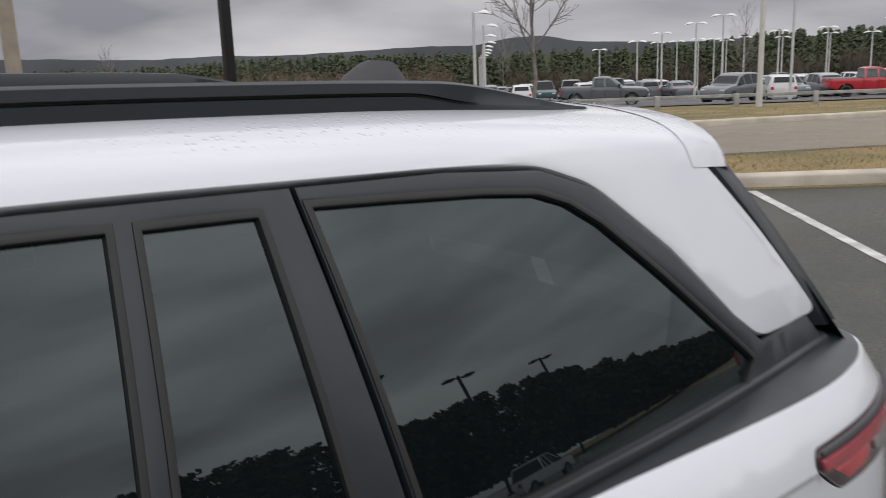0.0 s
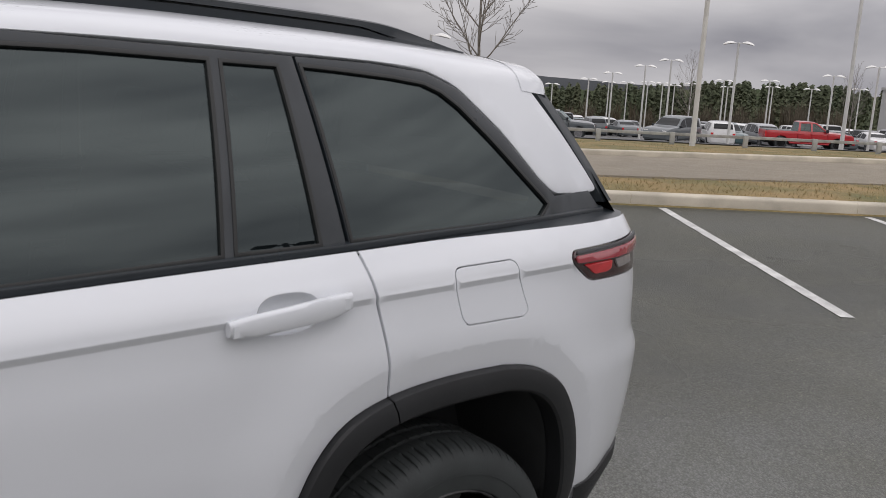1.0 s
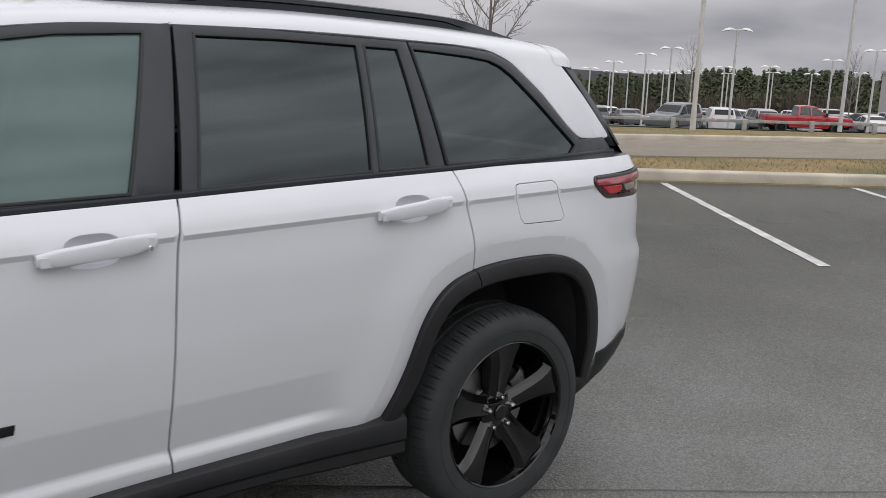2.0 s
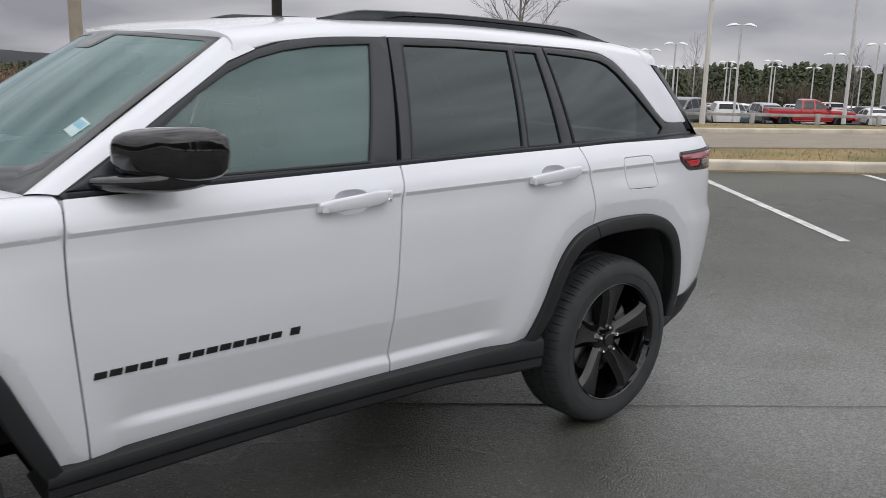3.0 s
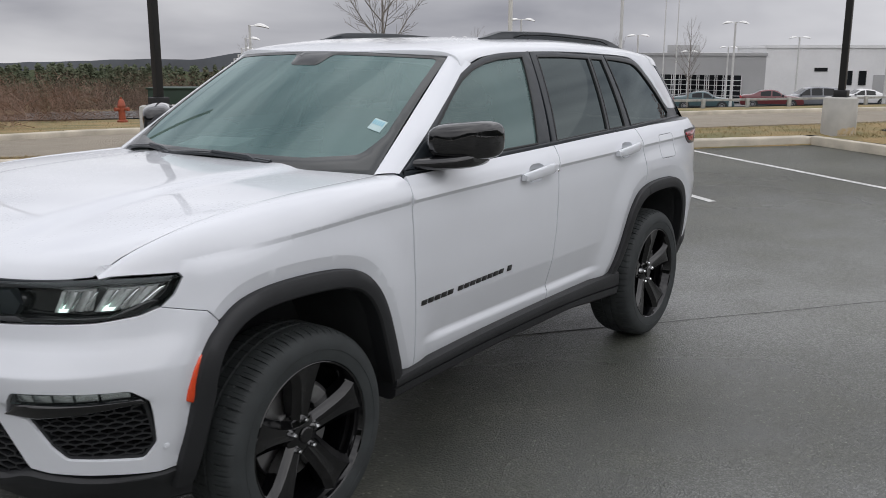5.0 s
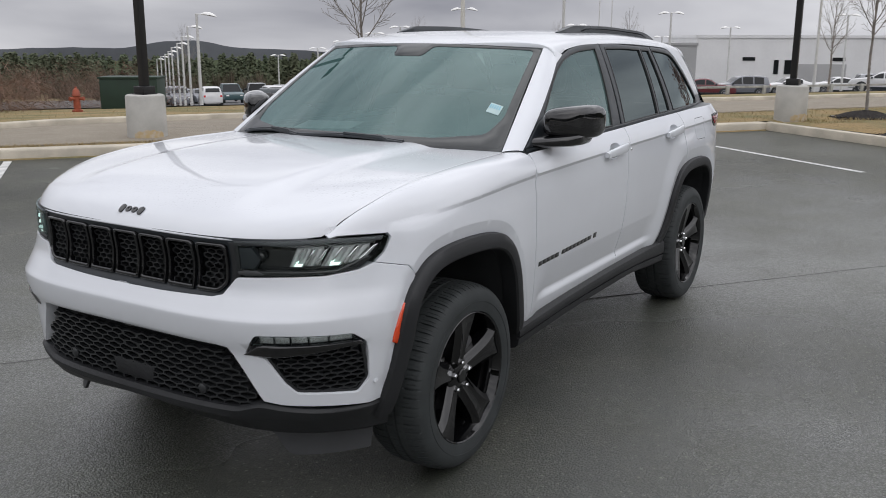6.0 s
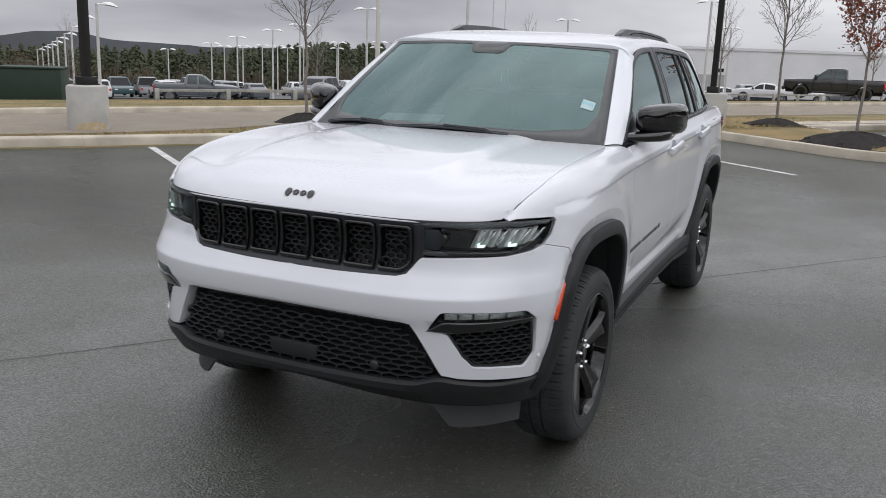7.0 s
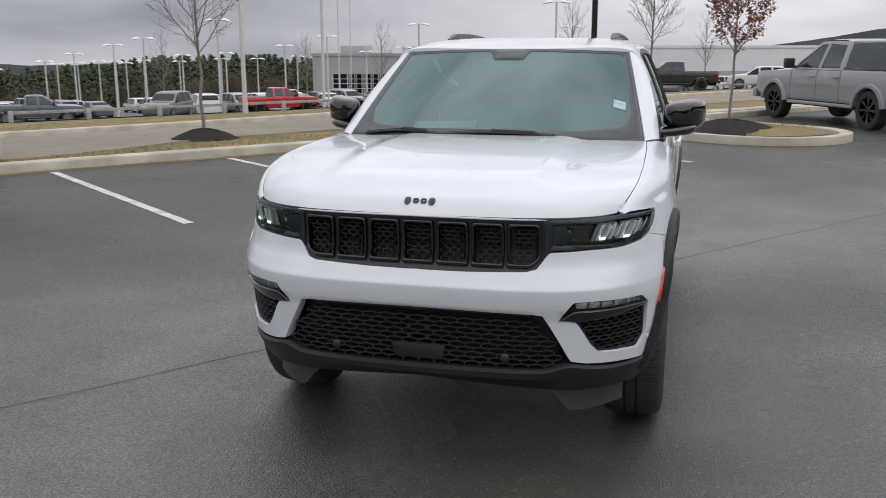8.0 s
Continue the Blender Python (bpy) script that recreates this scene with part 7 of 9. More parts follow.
# paving seam across the lot: a shallow ragged joint
rng = random.Random(77)
bm = bmesh.new()
rows = []
for i in range(420):
    a = lerp(-13, 9, i / 419)
    n = 0.34 + 0.02 * noise.noise((a * 1.3, 0, 5)) + 0.006 * noise.noise((a * 11, 0, 2))
    w = 0.004 + 0.005 * rng.random()
    rows.append([lot(a, n - w, -0.0172), lot(a, n - w * 0.4, -0.0150), lot(a, n + w * 0.4, -0.0150), lot(a, n + w, -0.0172)])
ruled(bm, rows)
bmesh.ops.recalc_face_normals(bm, faces=bm.faces)
thing("paving_seam", bm, M_SEAM, "dark ragged paving seam in the asphalt", "seam", kind="structure")


# ---- lamps, trees and street things ----
def pole_on_base(x, y, z):
    """A black lamp pole on a tall concrete foot."""
    o = root("light_pole", "black steel light pole on a tall concrete foot", "light pole", at=(x, y, z))
    bm = bmesh.new()
    lathe(bm, [(0, 0.70), (0.27, 0.70), (0.30, 0.685), (0.31, 0.66), (0.315, 0.15), (0.315, -0.1)], 32)
    part("concrete_foot", bm, M_BASE, o, "pale concrete foot", angle=40)
    bm = bmesh.new()
    ruled(bm, [[Vector((0.3175 * math.cos(t), 0.3175 * math.sin(t), h)) for h in (-0.05, 0.05, 0.10 + 0.05 * math.sin((t - 0.2) * 2.0) + 0.012 * math.sin(t * 17))] for t in np.linspace(0.2, 1.75, 18)])
    bmesh.ops.recalc_face_normals(bm, faces=bm.faces)
    part("stain_patch", bm, M_STAIN, o, "rust-stained patch", angle=40)
    bm = bmesh.new()
    box(bm, -0.14, 0.14, -0.14, 0.14, 0.70, 0.715)
    box(bm, -0.12, 0.12, -0.12, 0.12, 0.715, 0.83, 0.012)
    part("base_cover", bm, M_BLACKPOLE, o)
    bm = bmesh.new()
    box(bm, -0.06, 0.06, -0.06, 0.06, 0.72, 7.6, 0.01)
    part("shaft", bm, M_BLACKPOLE, o, "square black shaft")
    for s in (-1, 1):
        bm = bmesh.new()
        box(bm, 0.06, 0.35, -0.03, 0.03, 7.45, 7.5)
        box(bm, 0.3, 0.85, -0.18, 0.18, 7.43, 7.53, 0.02)
        bmesh.ops.transform(bm, matrix=Matrix.Rotation(0 if s > 0 else math.pi, 4, "Z"), verts=bm.verts)
        part("lamp_head", bm, M_BLACKPOLE, o)
    return o


pole_on_base(-5.45, -9.155, 0.13)
pole_on_base(-14.857, -1.025, 0.13)


def tall_lamp(x, y, high, heads, turn, thick=0.09):
    o = root("street_lamp", "pale tall lamp post in the far lot" if heads == 2 else "pale lamp post with one lamp head", "street lamp", group="far lot lamps", at=(x, y, land_z(x, y)))
    bm = bmesh.new()
    lathe(bm, [(thick * 1.25, -0.3), (thick * 1.2, 0.3), (thick, 0.8), (thick * 0.75, high), (0, high + 0.02)], 10)
    part("post", bm, M_POLE, o)
    for k in range(heads):
        bm = bmesh.new()
        rows = []
        for i in range(13):
            # a short arm, then a domed shade that droops outward
            t = i / 12
            xx = lerp(0.04, 0.88, t)
            q = max(0.0, (t - 0.25) / 0.75)
            w = 0.035 if t < 0.25 else 0.06 + 0.20 * math.sin(math.pi * min(1, 0.10 + 0.82 * q))
            h = 0.03 if t < 0.25 else 0.035 + 0.10 * math.sin(math.pi * min(1, 0.12 + 0.80 * q))
            zc = high - 0.03 - 0.11 * q * q
            rows.append([Vector((xx, w * cy, zc + h * cz)) for cy, cz in ((-1, 0), (-0.75, 0.7), (-0.3, 1), (0.3, 1), (0.75, 0.7), (1, 0), (0.6, -0.25), (-0.6, -0.25))])
        ruled(bm, rows, closed=True)
        bmesh.ops.recalc_face_normals(bm, faces=bm.faces)
        bmesh.ops.transform(bm, matrix=Matrix.Rotation(radians(turn + 180 * k), 4, "Z"), verts=bm.verts)
        part("lamp_head", bm, M_LAMPHEAD, o, "white lamp head")
    return o


# (azimuth seen from the car's place, distance) of the far lot's posts
for az, d, h in LAMPS_TWO:
    x, y = d * math.cos(radians(az)), d * math.sin(radians(az))
    tall_lamp(x, y, h, 2, az + 90, 0.085)
for az, d, h in LAMPS_ONE:
    x, y = d * math.cos(radians(az)), d * math.sin(radians(az))
    tall_lamp(x, y, h, 1, az - 90, 0.075)

# tall near posts whose heads stand high above, and two thin masts by the service block
for az, d, h, thick in TALL_POSTS:
    x, y = d * math.cos(radians(az)), d * math.sin(radians(az))
    tall_lamp(x, y, h, 2, az + 90, thick)
for x, y, h in ((-110.7, -44.6, 20.0), (-111.3, -43.1, 14.0)):
    mast = root("mast", "thin grey mast beside the service block", "mast", at=(x, y, land_z(x, y)))
    bm = bmesh.new()
    lathe(bm, [(0.10, -0.3), (0.09, 3.0), (0.06, h), (0, h + 0.02)], 8)
    part("shaft", bm, M_POLE, mast)
    bm = bmesh.new()
    box(bm, -0.25, 0.25, -0.05, 0.05, h - 0.5, h - 0.4)
    part("cross_arm", bm, M_POLE, mast)

o = root("utility_pole", "tan weathered utility pole beside the road", "utility pole", at=(TAN_POLE[0], TAN_POLE[1], 0.0))
bm = bmesh.new()
lathe(bm, [(0.125, -0.2), (0.122, 0.5), (0.11, 5), (0.10, 9), (0, 9.02)], 20)
part("shaft", bm, M_TANPOLE, o, angle=60)


def shoot(bm, p, d, length, rad, rng, up, twigs, tips, order):
    """A branch that bends upward and bears finer ones in turn."""
    k = 6 if order < 2 else 3
    pts, rads = [p], [rad]
    for i in range(k):
        d = (d + Vector((rng.uniform(-1, 1), rng.uniform(-1, 1), rng.uniform(-0.5, 0.7))) * 0.13 + Vector((0, 0, up))).normalized()
        p = p + d * length / k
        pts.append(p)
        rads.append(max(0.0034, rad * (1 - 0.72 * (i + 1) / k)))
    tube(bm, pts, rads, 5 if order == 0 else 3, caps=False)
    if order > 0:
        tips += pts[1:]
    if order >= 2:
        return
    m = max(2, int(length * twigs))
    for j in range(m):
        t = lerp(0.16, 0.98, (j + rng.random() * 0.6) / m)
        q = t * k
        i = min(k - 1, int(q))
        at = pts[i].lerp(pts[i + 1], q - i)
        along_d = (pts[i + 1] - pts[i]).normalized()
        side = along_d.orthogonal().normalized()
        side.rotate(Matrix.Rotation(rng.uniform(0, 6.283), 3, along_d))
        shoot(bm, at, (along_d * 0.75 + side * 0.65).normalized(), length * lerp(0.46, 0.2, t) * rng.uniform(0.6, 1.2), max(0.0034, rads[i] * 0.55), rng, up * 0.7, twigs * 1.3, tips, order + 1)


def bare_tree(x, y, z, high, seed, label, leaves=False, lean=0.0, trunk_part=0.31, rad=0.036, wide=0.25, limbs=20, twigs=9, mat=None):
    rng = random.Random(seed)
    o = root("tree", label, "tree", at=(x, y, z))
    bm = bmesh.new()
    top = high * 0.95
    n = 12
    axis = [Vector((lean * (i / n) ** 1.3 * high + rng.uniform(-0.025, 0.025), rng.uniform(-0.025, 0.025), top * i / n - (0.1 if i == 0 else 0))) for i in range(n + 1)]
    tube(bm, axis, [lerp(rad, 0.007, (i / n) ** 0.75) for i in range(n + 1)], 10, caps=False)
    part("trunk", bm, mat or M_BARK, o, angle=60)
    bm = bmesh.new()
    tips = []
    for i in range(limbs):
        t = lerp(trunk_part, 0.90, (i / (limbs - 1)) ** 1.1)
        k = t * n
        p = axis[int(k)].lerp(axis[min(n, int(k) + 1)], k - int(k))
        a = i * 2.4 + rng.uniform(-0.4, 0.4)
        h = (t - trunk_part) / (1 - trunk_part)
        reach = high * wide * (0.42 + 1.15 * (1 - h) ** 0.7) * (0.7 + 0.3 * step01(0.0, 0.15, h)) * rng.uniform(0.85, 1.12)
        rise = lerp(0.95, 1.7, h)
        shoot(bm, p, Vector((math.cos(a), math.sin(a), rise)).normalized(), reach, max(0.009, lerp(rad, 0.014, t) * 0.45), rng, 0.08, twigs, tips, 0)
    part("crown", bm, mat or M_BARK, o, "bare twiggy branches", angle=60)
    if leaves:
        bm = bmesh.new()
        for p in tips:
            low = p.z < high * 0.80
            for _ in range(5):
                if rng.random() < (0.22 if low else 0.08):
                    c = p + Vector((rng.uniform(-1, 1), rng.uniform(-1, 1), rng.uniform(-1, 0.4))) * 0.06
                    u = Vector((rng.uniform(-1, 1), rng.uniform(-1, 1), rng.uniform(-1, 1))).normalized()
                    w = u.orthogonal().normalized()
                    s = rng.uniform(0.022, 0.042)
                    q = [bm.verts.new(c + u * s), bm.verts.new(c + w * s * 0.55 + u.cross(w) * s * 0.15), bm.verts.new(c - u * s), bm.verts.new(c - w * s * 0.55 + u.cross(w) * s * 0.15)]
                    bm.faces.new(q)
        part("leaves", bm, M_LEAF_RED, o, "withered russet leaves")
    return o


def mulch(x, y, z, rad, seed, tall=1.0):
    rng = random.Random(seed)
    bm = bmesh.new()
    rows = []
    for r, h in ((0.02, 0.34), (0.25, 0.30), (0.5, 0.20), (0.75, 0.08), (0.95, 0.02), (1.05, -0.05)):
        rows.append([Vector((rad * r * math.cos(a) * (1 + 0.06 * rng.uniform(-1, 1)), rad * r * math.sin(a) * (1 + 0.06 * rng.uniform(-1, 1)), h * rad * 0.9 * tall + rng.uniform(-0.015, 0.015))) for a in [2 * math.pi * k / 40 for k in range(40)]])
    ruled(bm, rows, closed=True)
    for _ in range(1200):
        a, r = rng.uniform(0, 6.283), rad * math.sqrt(rng.random())
        h = 0.29 * tall * rad * max(0, 1 - (r / rad)) ** 1.2
        c = Vector((r * math.cos(a), r * math.sin(a), h + 0.01))
        u = Vector((rng.uniform(-1, 1), rng.uniform(-1, 1), rng.uniform(-0.3, 0.6))).normalized() * rng.uniform(0.012, 0.03)
        w = u.orthogonal().normalized() * 0.007
        bm.faces.new([bm.verts.new(c + q) for q in (u + w, u - w, -u - w, -u + w)])
    bmesh.ops.recalc_face_normals(bm, faces=bm.faces)
    ob = thing("mulch_mound", bm, M_MULCH, "dark bark mulch mound round a young tree", "mulch", angle=40)
    ob.location = (x, y, z)
    return ob


bare_tree(-9.0, -7.42, 0.05, 5.0, 3, "bare young tree on a mulch mound", lean=0.01)
mulch(-9.0, -7.42, 0.05, 0.86, 1)
bare_tree(-16.35, 0.18, 0.25, 4.9, 8, "bare young tree on a mulch mound", lean=0.012)
mulch(-16.35, 0.18, 0.10, 0.80, 2, 0.75)
bare_tree(-13.2, 1.88, 0.13, 4.0, 12, "young tree holding withered russet leaves", leaves=True, rad=0.034, trunk_part=0.36, limbs=24, wide=0.21)
mulch(-13.2, 1.90, 0.10, 1.25, 4, 0.62)

# leafless trees far off in the lot and by the scrub
for k, (az, d, h) in enumerate(((213.6, 74, 7.5), (204.4, 76, 7.0), (199.6, 60, 6.2), (228.5, 100, 8.5), (252.2, 60, 5.0), (186.6, 48, 6.0), (178.0, 66, 6.0))):
    x, y = d * math.cos(radians(az)), d * math.sin(radians(az))
    bare_tree(x, y, land_z(x, y), h, 60 + k, "leafless tree standing in the far lot", rad=0.075, wide=0.22, limbs=18, twigs=5)

# hydrant and cabinet by the scrub
o = root("fire_hydrant", "faded red fire hydrant in brown grass", "hydrant", at=(-13.2, -21.5, land_z(-13.2, -21.5)))
bm = bmesh.new()
lathe(bm, [(0.16, 0), (0.16, 0.05), (0.105, 0.07), (0.10, 0.46), (0.125, 0.48), (0.125, 0.53), (0.11, 0.55), (0.095, 0.64), (0.05, 0.70), (0.03, 0.71), (0.03, 0.76), (0, 0.76)], 20)
part("barrel", bm, M_HYDRANT, o)
for a in (0, 120, 240):
    bm = bmesh.new()
    lathe(bm, [(0.05, 0), (0.05, 0.12), (0.06, 0.12), (0.06, 0.17), (0, 0.175)], 12, Matrix.Rotation(radians(a), 4, "Z") @ Matrix.Translation((0.07, 0, 0.40)) @ Matrix.Rotation(radians(90), 4, "Y"))
    part("outlet", bm, M_HYDRANT, o)
o = root("utility_cabinet", "dark green utility cabinet beside the scrub", "cabinet", at=(-17.4, -24.0, land_z(-17.4, -24.0)))
o.rotation_euler = (0, 0, radians(125))
bm = bmesh.new()
box(bm, -1.0, 1.0, -0.6, 0.6, -0.1, 1.05, 0.03)
part("body", bm, M_GREENBOX, o)
bm = bmesh.new()
box(bm, -1.04, 1.04, -0.64, 0.64, 1.055, 1.12, 0.02)
part("lid", bm, M_GREENBOX, o)

# low rail fence along the far lot
def fence_at(a):
    n = 28.0 + max(0.0, a - 14) * 0.19
    return lot(a, n)


fence = root("rail_fence", "low weathered timber rail fence along the far lot", "fence")
post_bm = bmesh.new()
box(post_bm, -0.075, 0.075, -0.06, 0.06, -0.1, 0.40, 0.012)
post_me = finish(post_bm, "post", M_TIMBER)
rail_a = []
a = 3.0
while a < 78:
    p = fence_at(a)
    ob = new("post", post_me)
    ob.parent = fence
    ob.location = p
    ob.rotation_euler = (0, 0, math.atan2(ALONG.y, ALONG.x))
    rail_a.append(p)
    a += 2.5
for p, q in zip(rail_a, rail_a[1:]):
    bm = bmesh.new()
    d = q - p
    box(bm, 0.0, d.length - 0.01, -0.03, 0.03, 0.28, 0.38, 0.01, Matrix.Translation(p + Vector((0, 0, 0))) @ d.to_track_quat("X", "Z").to_matrix().to_4x4() @ Matrix.Translation((0, 0.11, 0)))
    part("rail", bm, M_TIMBER, fence)


# ---- parked cars ----
ROOFLINE = {"suv": spline([-1, -0.985, -0.93, -0.86, -0.6, -0.2, 0.02, 0.16, 0.42, 0.52, 0.85, 0.96, 1], [0.44, 0.62, 0.86, 0.95, 0.99, 1.0, 0.975, 0.90, 0.655, 0.625, 0.575, 0.51, 0.40]),
            "sedan": spline([-1, -0.97, -0.90, -0.64, -0.32, -0.05, 0.10, 0.40, 0.52, 0.85, 0.96, 1], [0.46, 0.66, 0.71, 0.74, 0.95, 1.0, 0.965, 0.715, 0.68, 0.62, 0.54, 0.43])}


def round_car(kind, paint, label, x, y, head, z=None):
    """A parked estate or saloon car, its body lofted from nose to tail; head is the way its front points, in degrees."""
    L, W, H = {"suv": (4.65, 1.86, 1.68), "sedan": (4.65, 1.82, 1.46)}[kind]
    o = root("parked_car", label, "car", group="parked vehicles", at=(x, y, land_z(x, y) + 0.03 if z is None else z))
    o.rotation_euler = (0, 0, radians(head))
    hl, r, low = L / 2, 0.345, 0.25
    belt = H * (0.595 if kind == "suv" else 0.655)
    roof_at = ROOFLINE[kind]

    def shape(f):
        top = H * roof_at(f)
        w = W / 2 * (1 - 0.16 * max(0.0, (abs(f) - 0.72) / 0.28) ** 2)
        b = min(belt, top - 0.04)
        k = max(0.0, (top - belt) / (H - belt))
        return top, w, b, w * lerp(0.95, 0.74, k)

    def on_side(f, zz):
        top, w, b, wt2 = shape(f)
        t = max(0.0, min(1.0, (zz - b) / max(0.02, top - 0.05 - b)))
        return lerp(w * 0.975, wt2, t)
    bm = bmesh.new()
    rows = []
    for f in (-1, -0.992, -0.97, -0.93, -0.88, -0.8, -0.65, -0.5, -0.35, -0.2, -0.05, 0.05, 0.12, 0.2, 0.3, 0.4, 0.47, 0.55, 0.7, 0.84, 0.92, 0.97, 0.99, 1):
        top, w, b, wt2 = shape(f)
        lo = low + (0.10 if abs(f) > 0.985 else 0.0)
        half_ring = [(w * 0.80, lo), (w * 0.96, lo + 0.05), (w, lerp(lo, b, 0.45)), (w, lerp(lo, b, 0.80)), (w * 0.975, b), (wt2, top - 0.05), (wt2 * 0.90, top - 0.012), (wt2 * 0.5, top)]
        rows.append([Vector((f * hl, py, pz)) for py, pz in half_ring] + [Vector((f * hl, -py, pz)) for py, pz in half_ring[::-1]])
    v = ruled(bm, rows, closed=True)
    bm.faces.new(v[0])
    bm.faces.new(v[-1])
    bmesh.ops.recalc_face_normals(bm, faces=bm.faces)
    part("body", bm, paint, o, angle=50)
    # side glass in three panes, windscreen and rear glass
    panes = ((0.30, 0.02), (-0.02, -0.38), (-0.42, -0.76)) if kind == "suv" else ((0.27, 0.00), (-0.04, -0.36))
    for sgn in (-1, 1):
        for f0, f1 in panes:
            bm = bmesh.new()
            rows = []
            for i in range(9):
                f = lerp(f0, f1, i / 8)
                z1 = max(belt + 0.04, shape(f)[0] - 0.10)
                rows.append([Vector((f * hl, sgn * (on_side(f, zz) + 0.010), zz)) for zz in (belt + 0.02, (belt + z1) / 2, z1)])
            ruled(bm, rows)
            part("side_glass", bm, M_WINDOW, o, "dark glass")
    for name, f0, f1 in (("windscreen", 0.40, 0.15), ("rear_glass", -0.965, -0.885) if kind == "suv" else ("rear_glass", -0.62, -0.36)):
        bm = bmesh.new()
        rows = []
        for i in range(7):
            f = lerp(f0, f1, i / 6)
            top, w, b, wt2 = shape(f)
            rows.append([Vector((f * hl + math.copysign(0.012, f), wt2 * q, top + 0.012 - 0.012 * (abs(q) > 0.6))) for q in (-0.88, -0.5, 0, 0.5, 0.88)])
        ruled(bm, rows)
        part(name, bm, M_WINDOW, o, "dark glass")
    bm = bmesh.new()
    for sgn in (-1, 1):
        box(bm, -hl * 0.62, hl * 0.62, sgn * W / 2 * 0.985 - 0.02, sgn * W / 2 * 0.985 + 0.02, low - 0.02, low + 0.12, 0.015)
    part("sill", bm, M_TRIM, o, "black sills")
    for wx in (hl * 0.61, -hl * 0.60):
        for sgn in (-1, 1):
            turn = Matrix.Rotation(radians(-90 * sgn), 4, "X")
            bm = bmesh.new()
            lathe(bm, [(0, 0.02), (r + 0.05, 0.02), (r + 0.055, 0.0), (r + 0.055, -0.3)], 24, Matrix.Translation((wx, sgn * (W / 2 - 0.015), r)) @ turn)
            part("wheel_liner", bm, M_LINER, o)
            w = new("wheel")
            w.parent = o
            bm = bmesh.new()
            lathe(bm, [(0.0, -0.11), (r * 0.98, -0.11), (r, -0.08), (r, 0.08), (r * 0.97, 0.11), (r * 0.66, 0.115)], 20)
            bmesh.ops.recalc_face_normals(bm, faces=bm.faces)
            part("tyre", bm, M_TYRE, w, angle=40)
            bm = bmesh.new()
            lathe(bm, [(r * 0.68, 0.112), (r * 0.62, 0.118), (r * 0.5, 0.09), (r * 0.2, 0.10), (0, 0.105)], 20)
            bmesh.ops.recalc_face_normals(bm, faces=bm.faces)
            part("rim", bm, M_CHROME_FAR, w, angle=40)
            w.matrix_basis = Matrix.Translation((wx, sgn * (W / 2 - 0.09), r)) @ turn
    for sgn in (-1, 1):
        bm = bmesh.new()
        box(bm, hl * 0.93, hl * 0.975, sgn * W * 0.33 - 0.14, sgn * W * 0.33 + 0.14, H * 0.42, H * 0.50, 0.01)
        part("head_lamp", bm, M_LAMPHEAD, o)
        bm = bmesh.new()
        box(bm, -hl - 0.006, -hl * 0.95, sgn * W * 0.38 - 0.10, sgn * W * 0.38 + 0.08, belt * 0.80, belt * 0.98, 0.01)
        part("tail_lamp", bm, M_RED, o)
        bm = bmesh.new()
        box(bm, hl * 0.30, hl * 0.36, sgn * (W / 2 + 0.02) - 0.10, sgn * (W / 2 + 0.02) + 0.10, belt, belt + 0.14, 0.03)
        part("side_mirror", bm, M_TRIM, o)
    return o


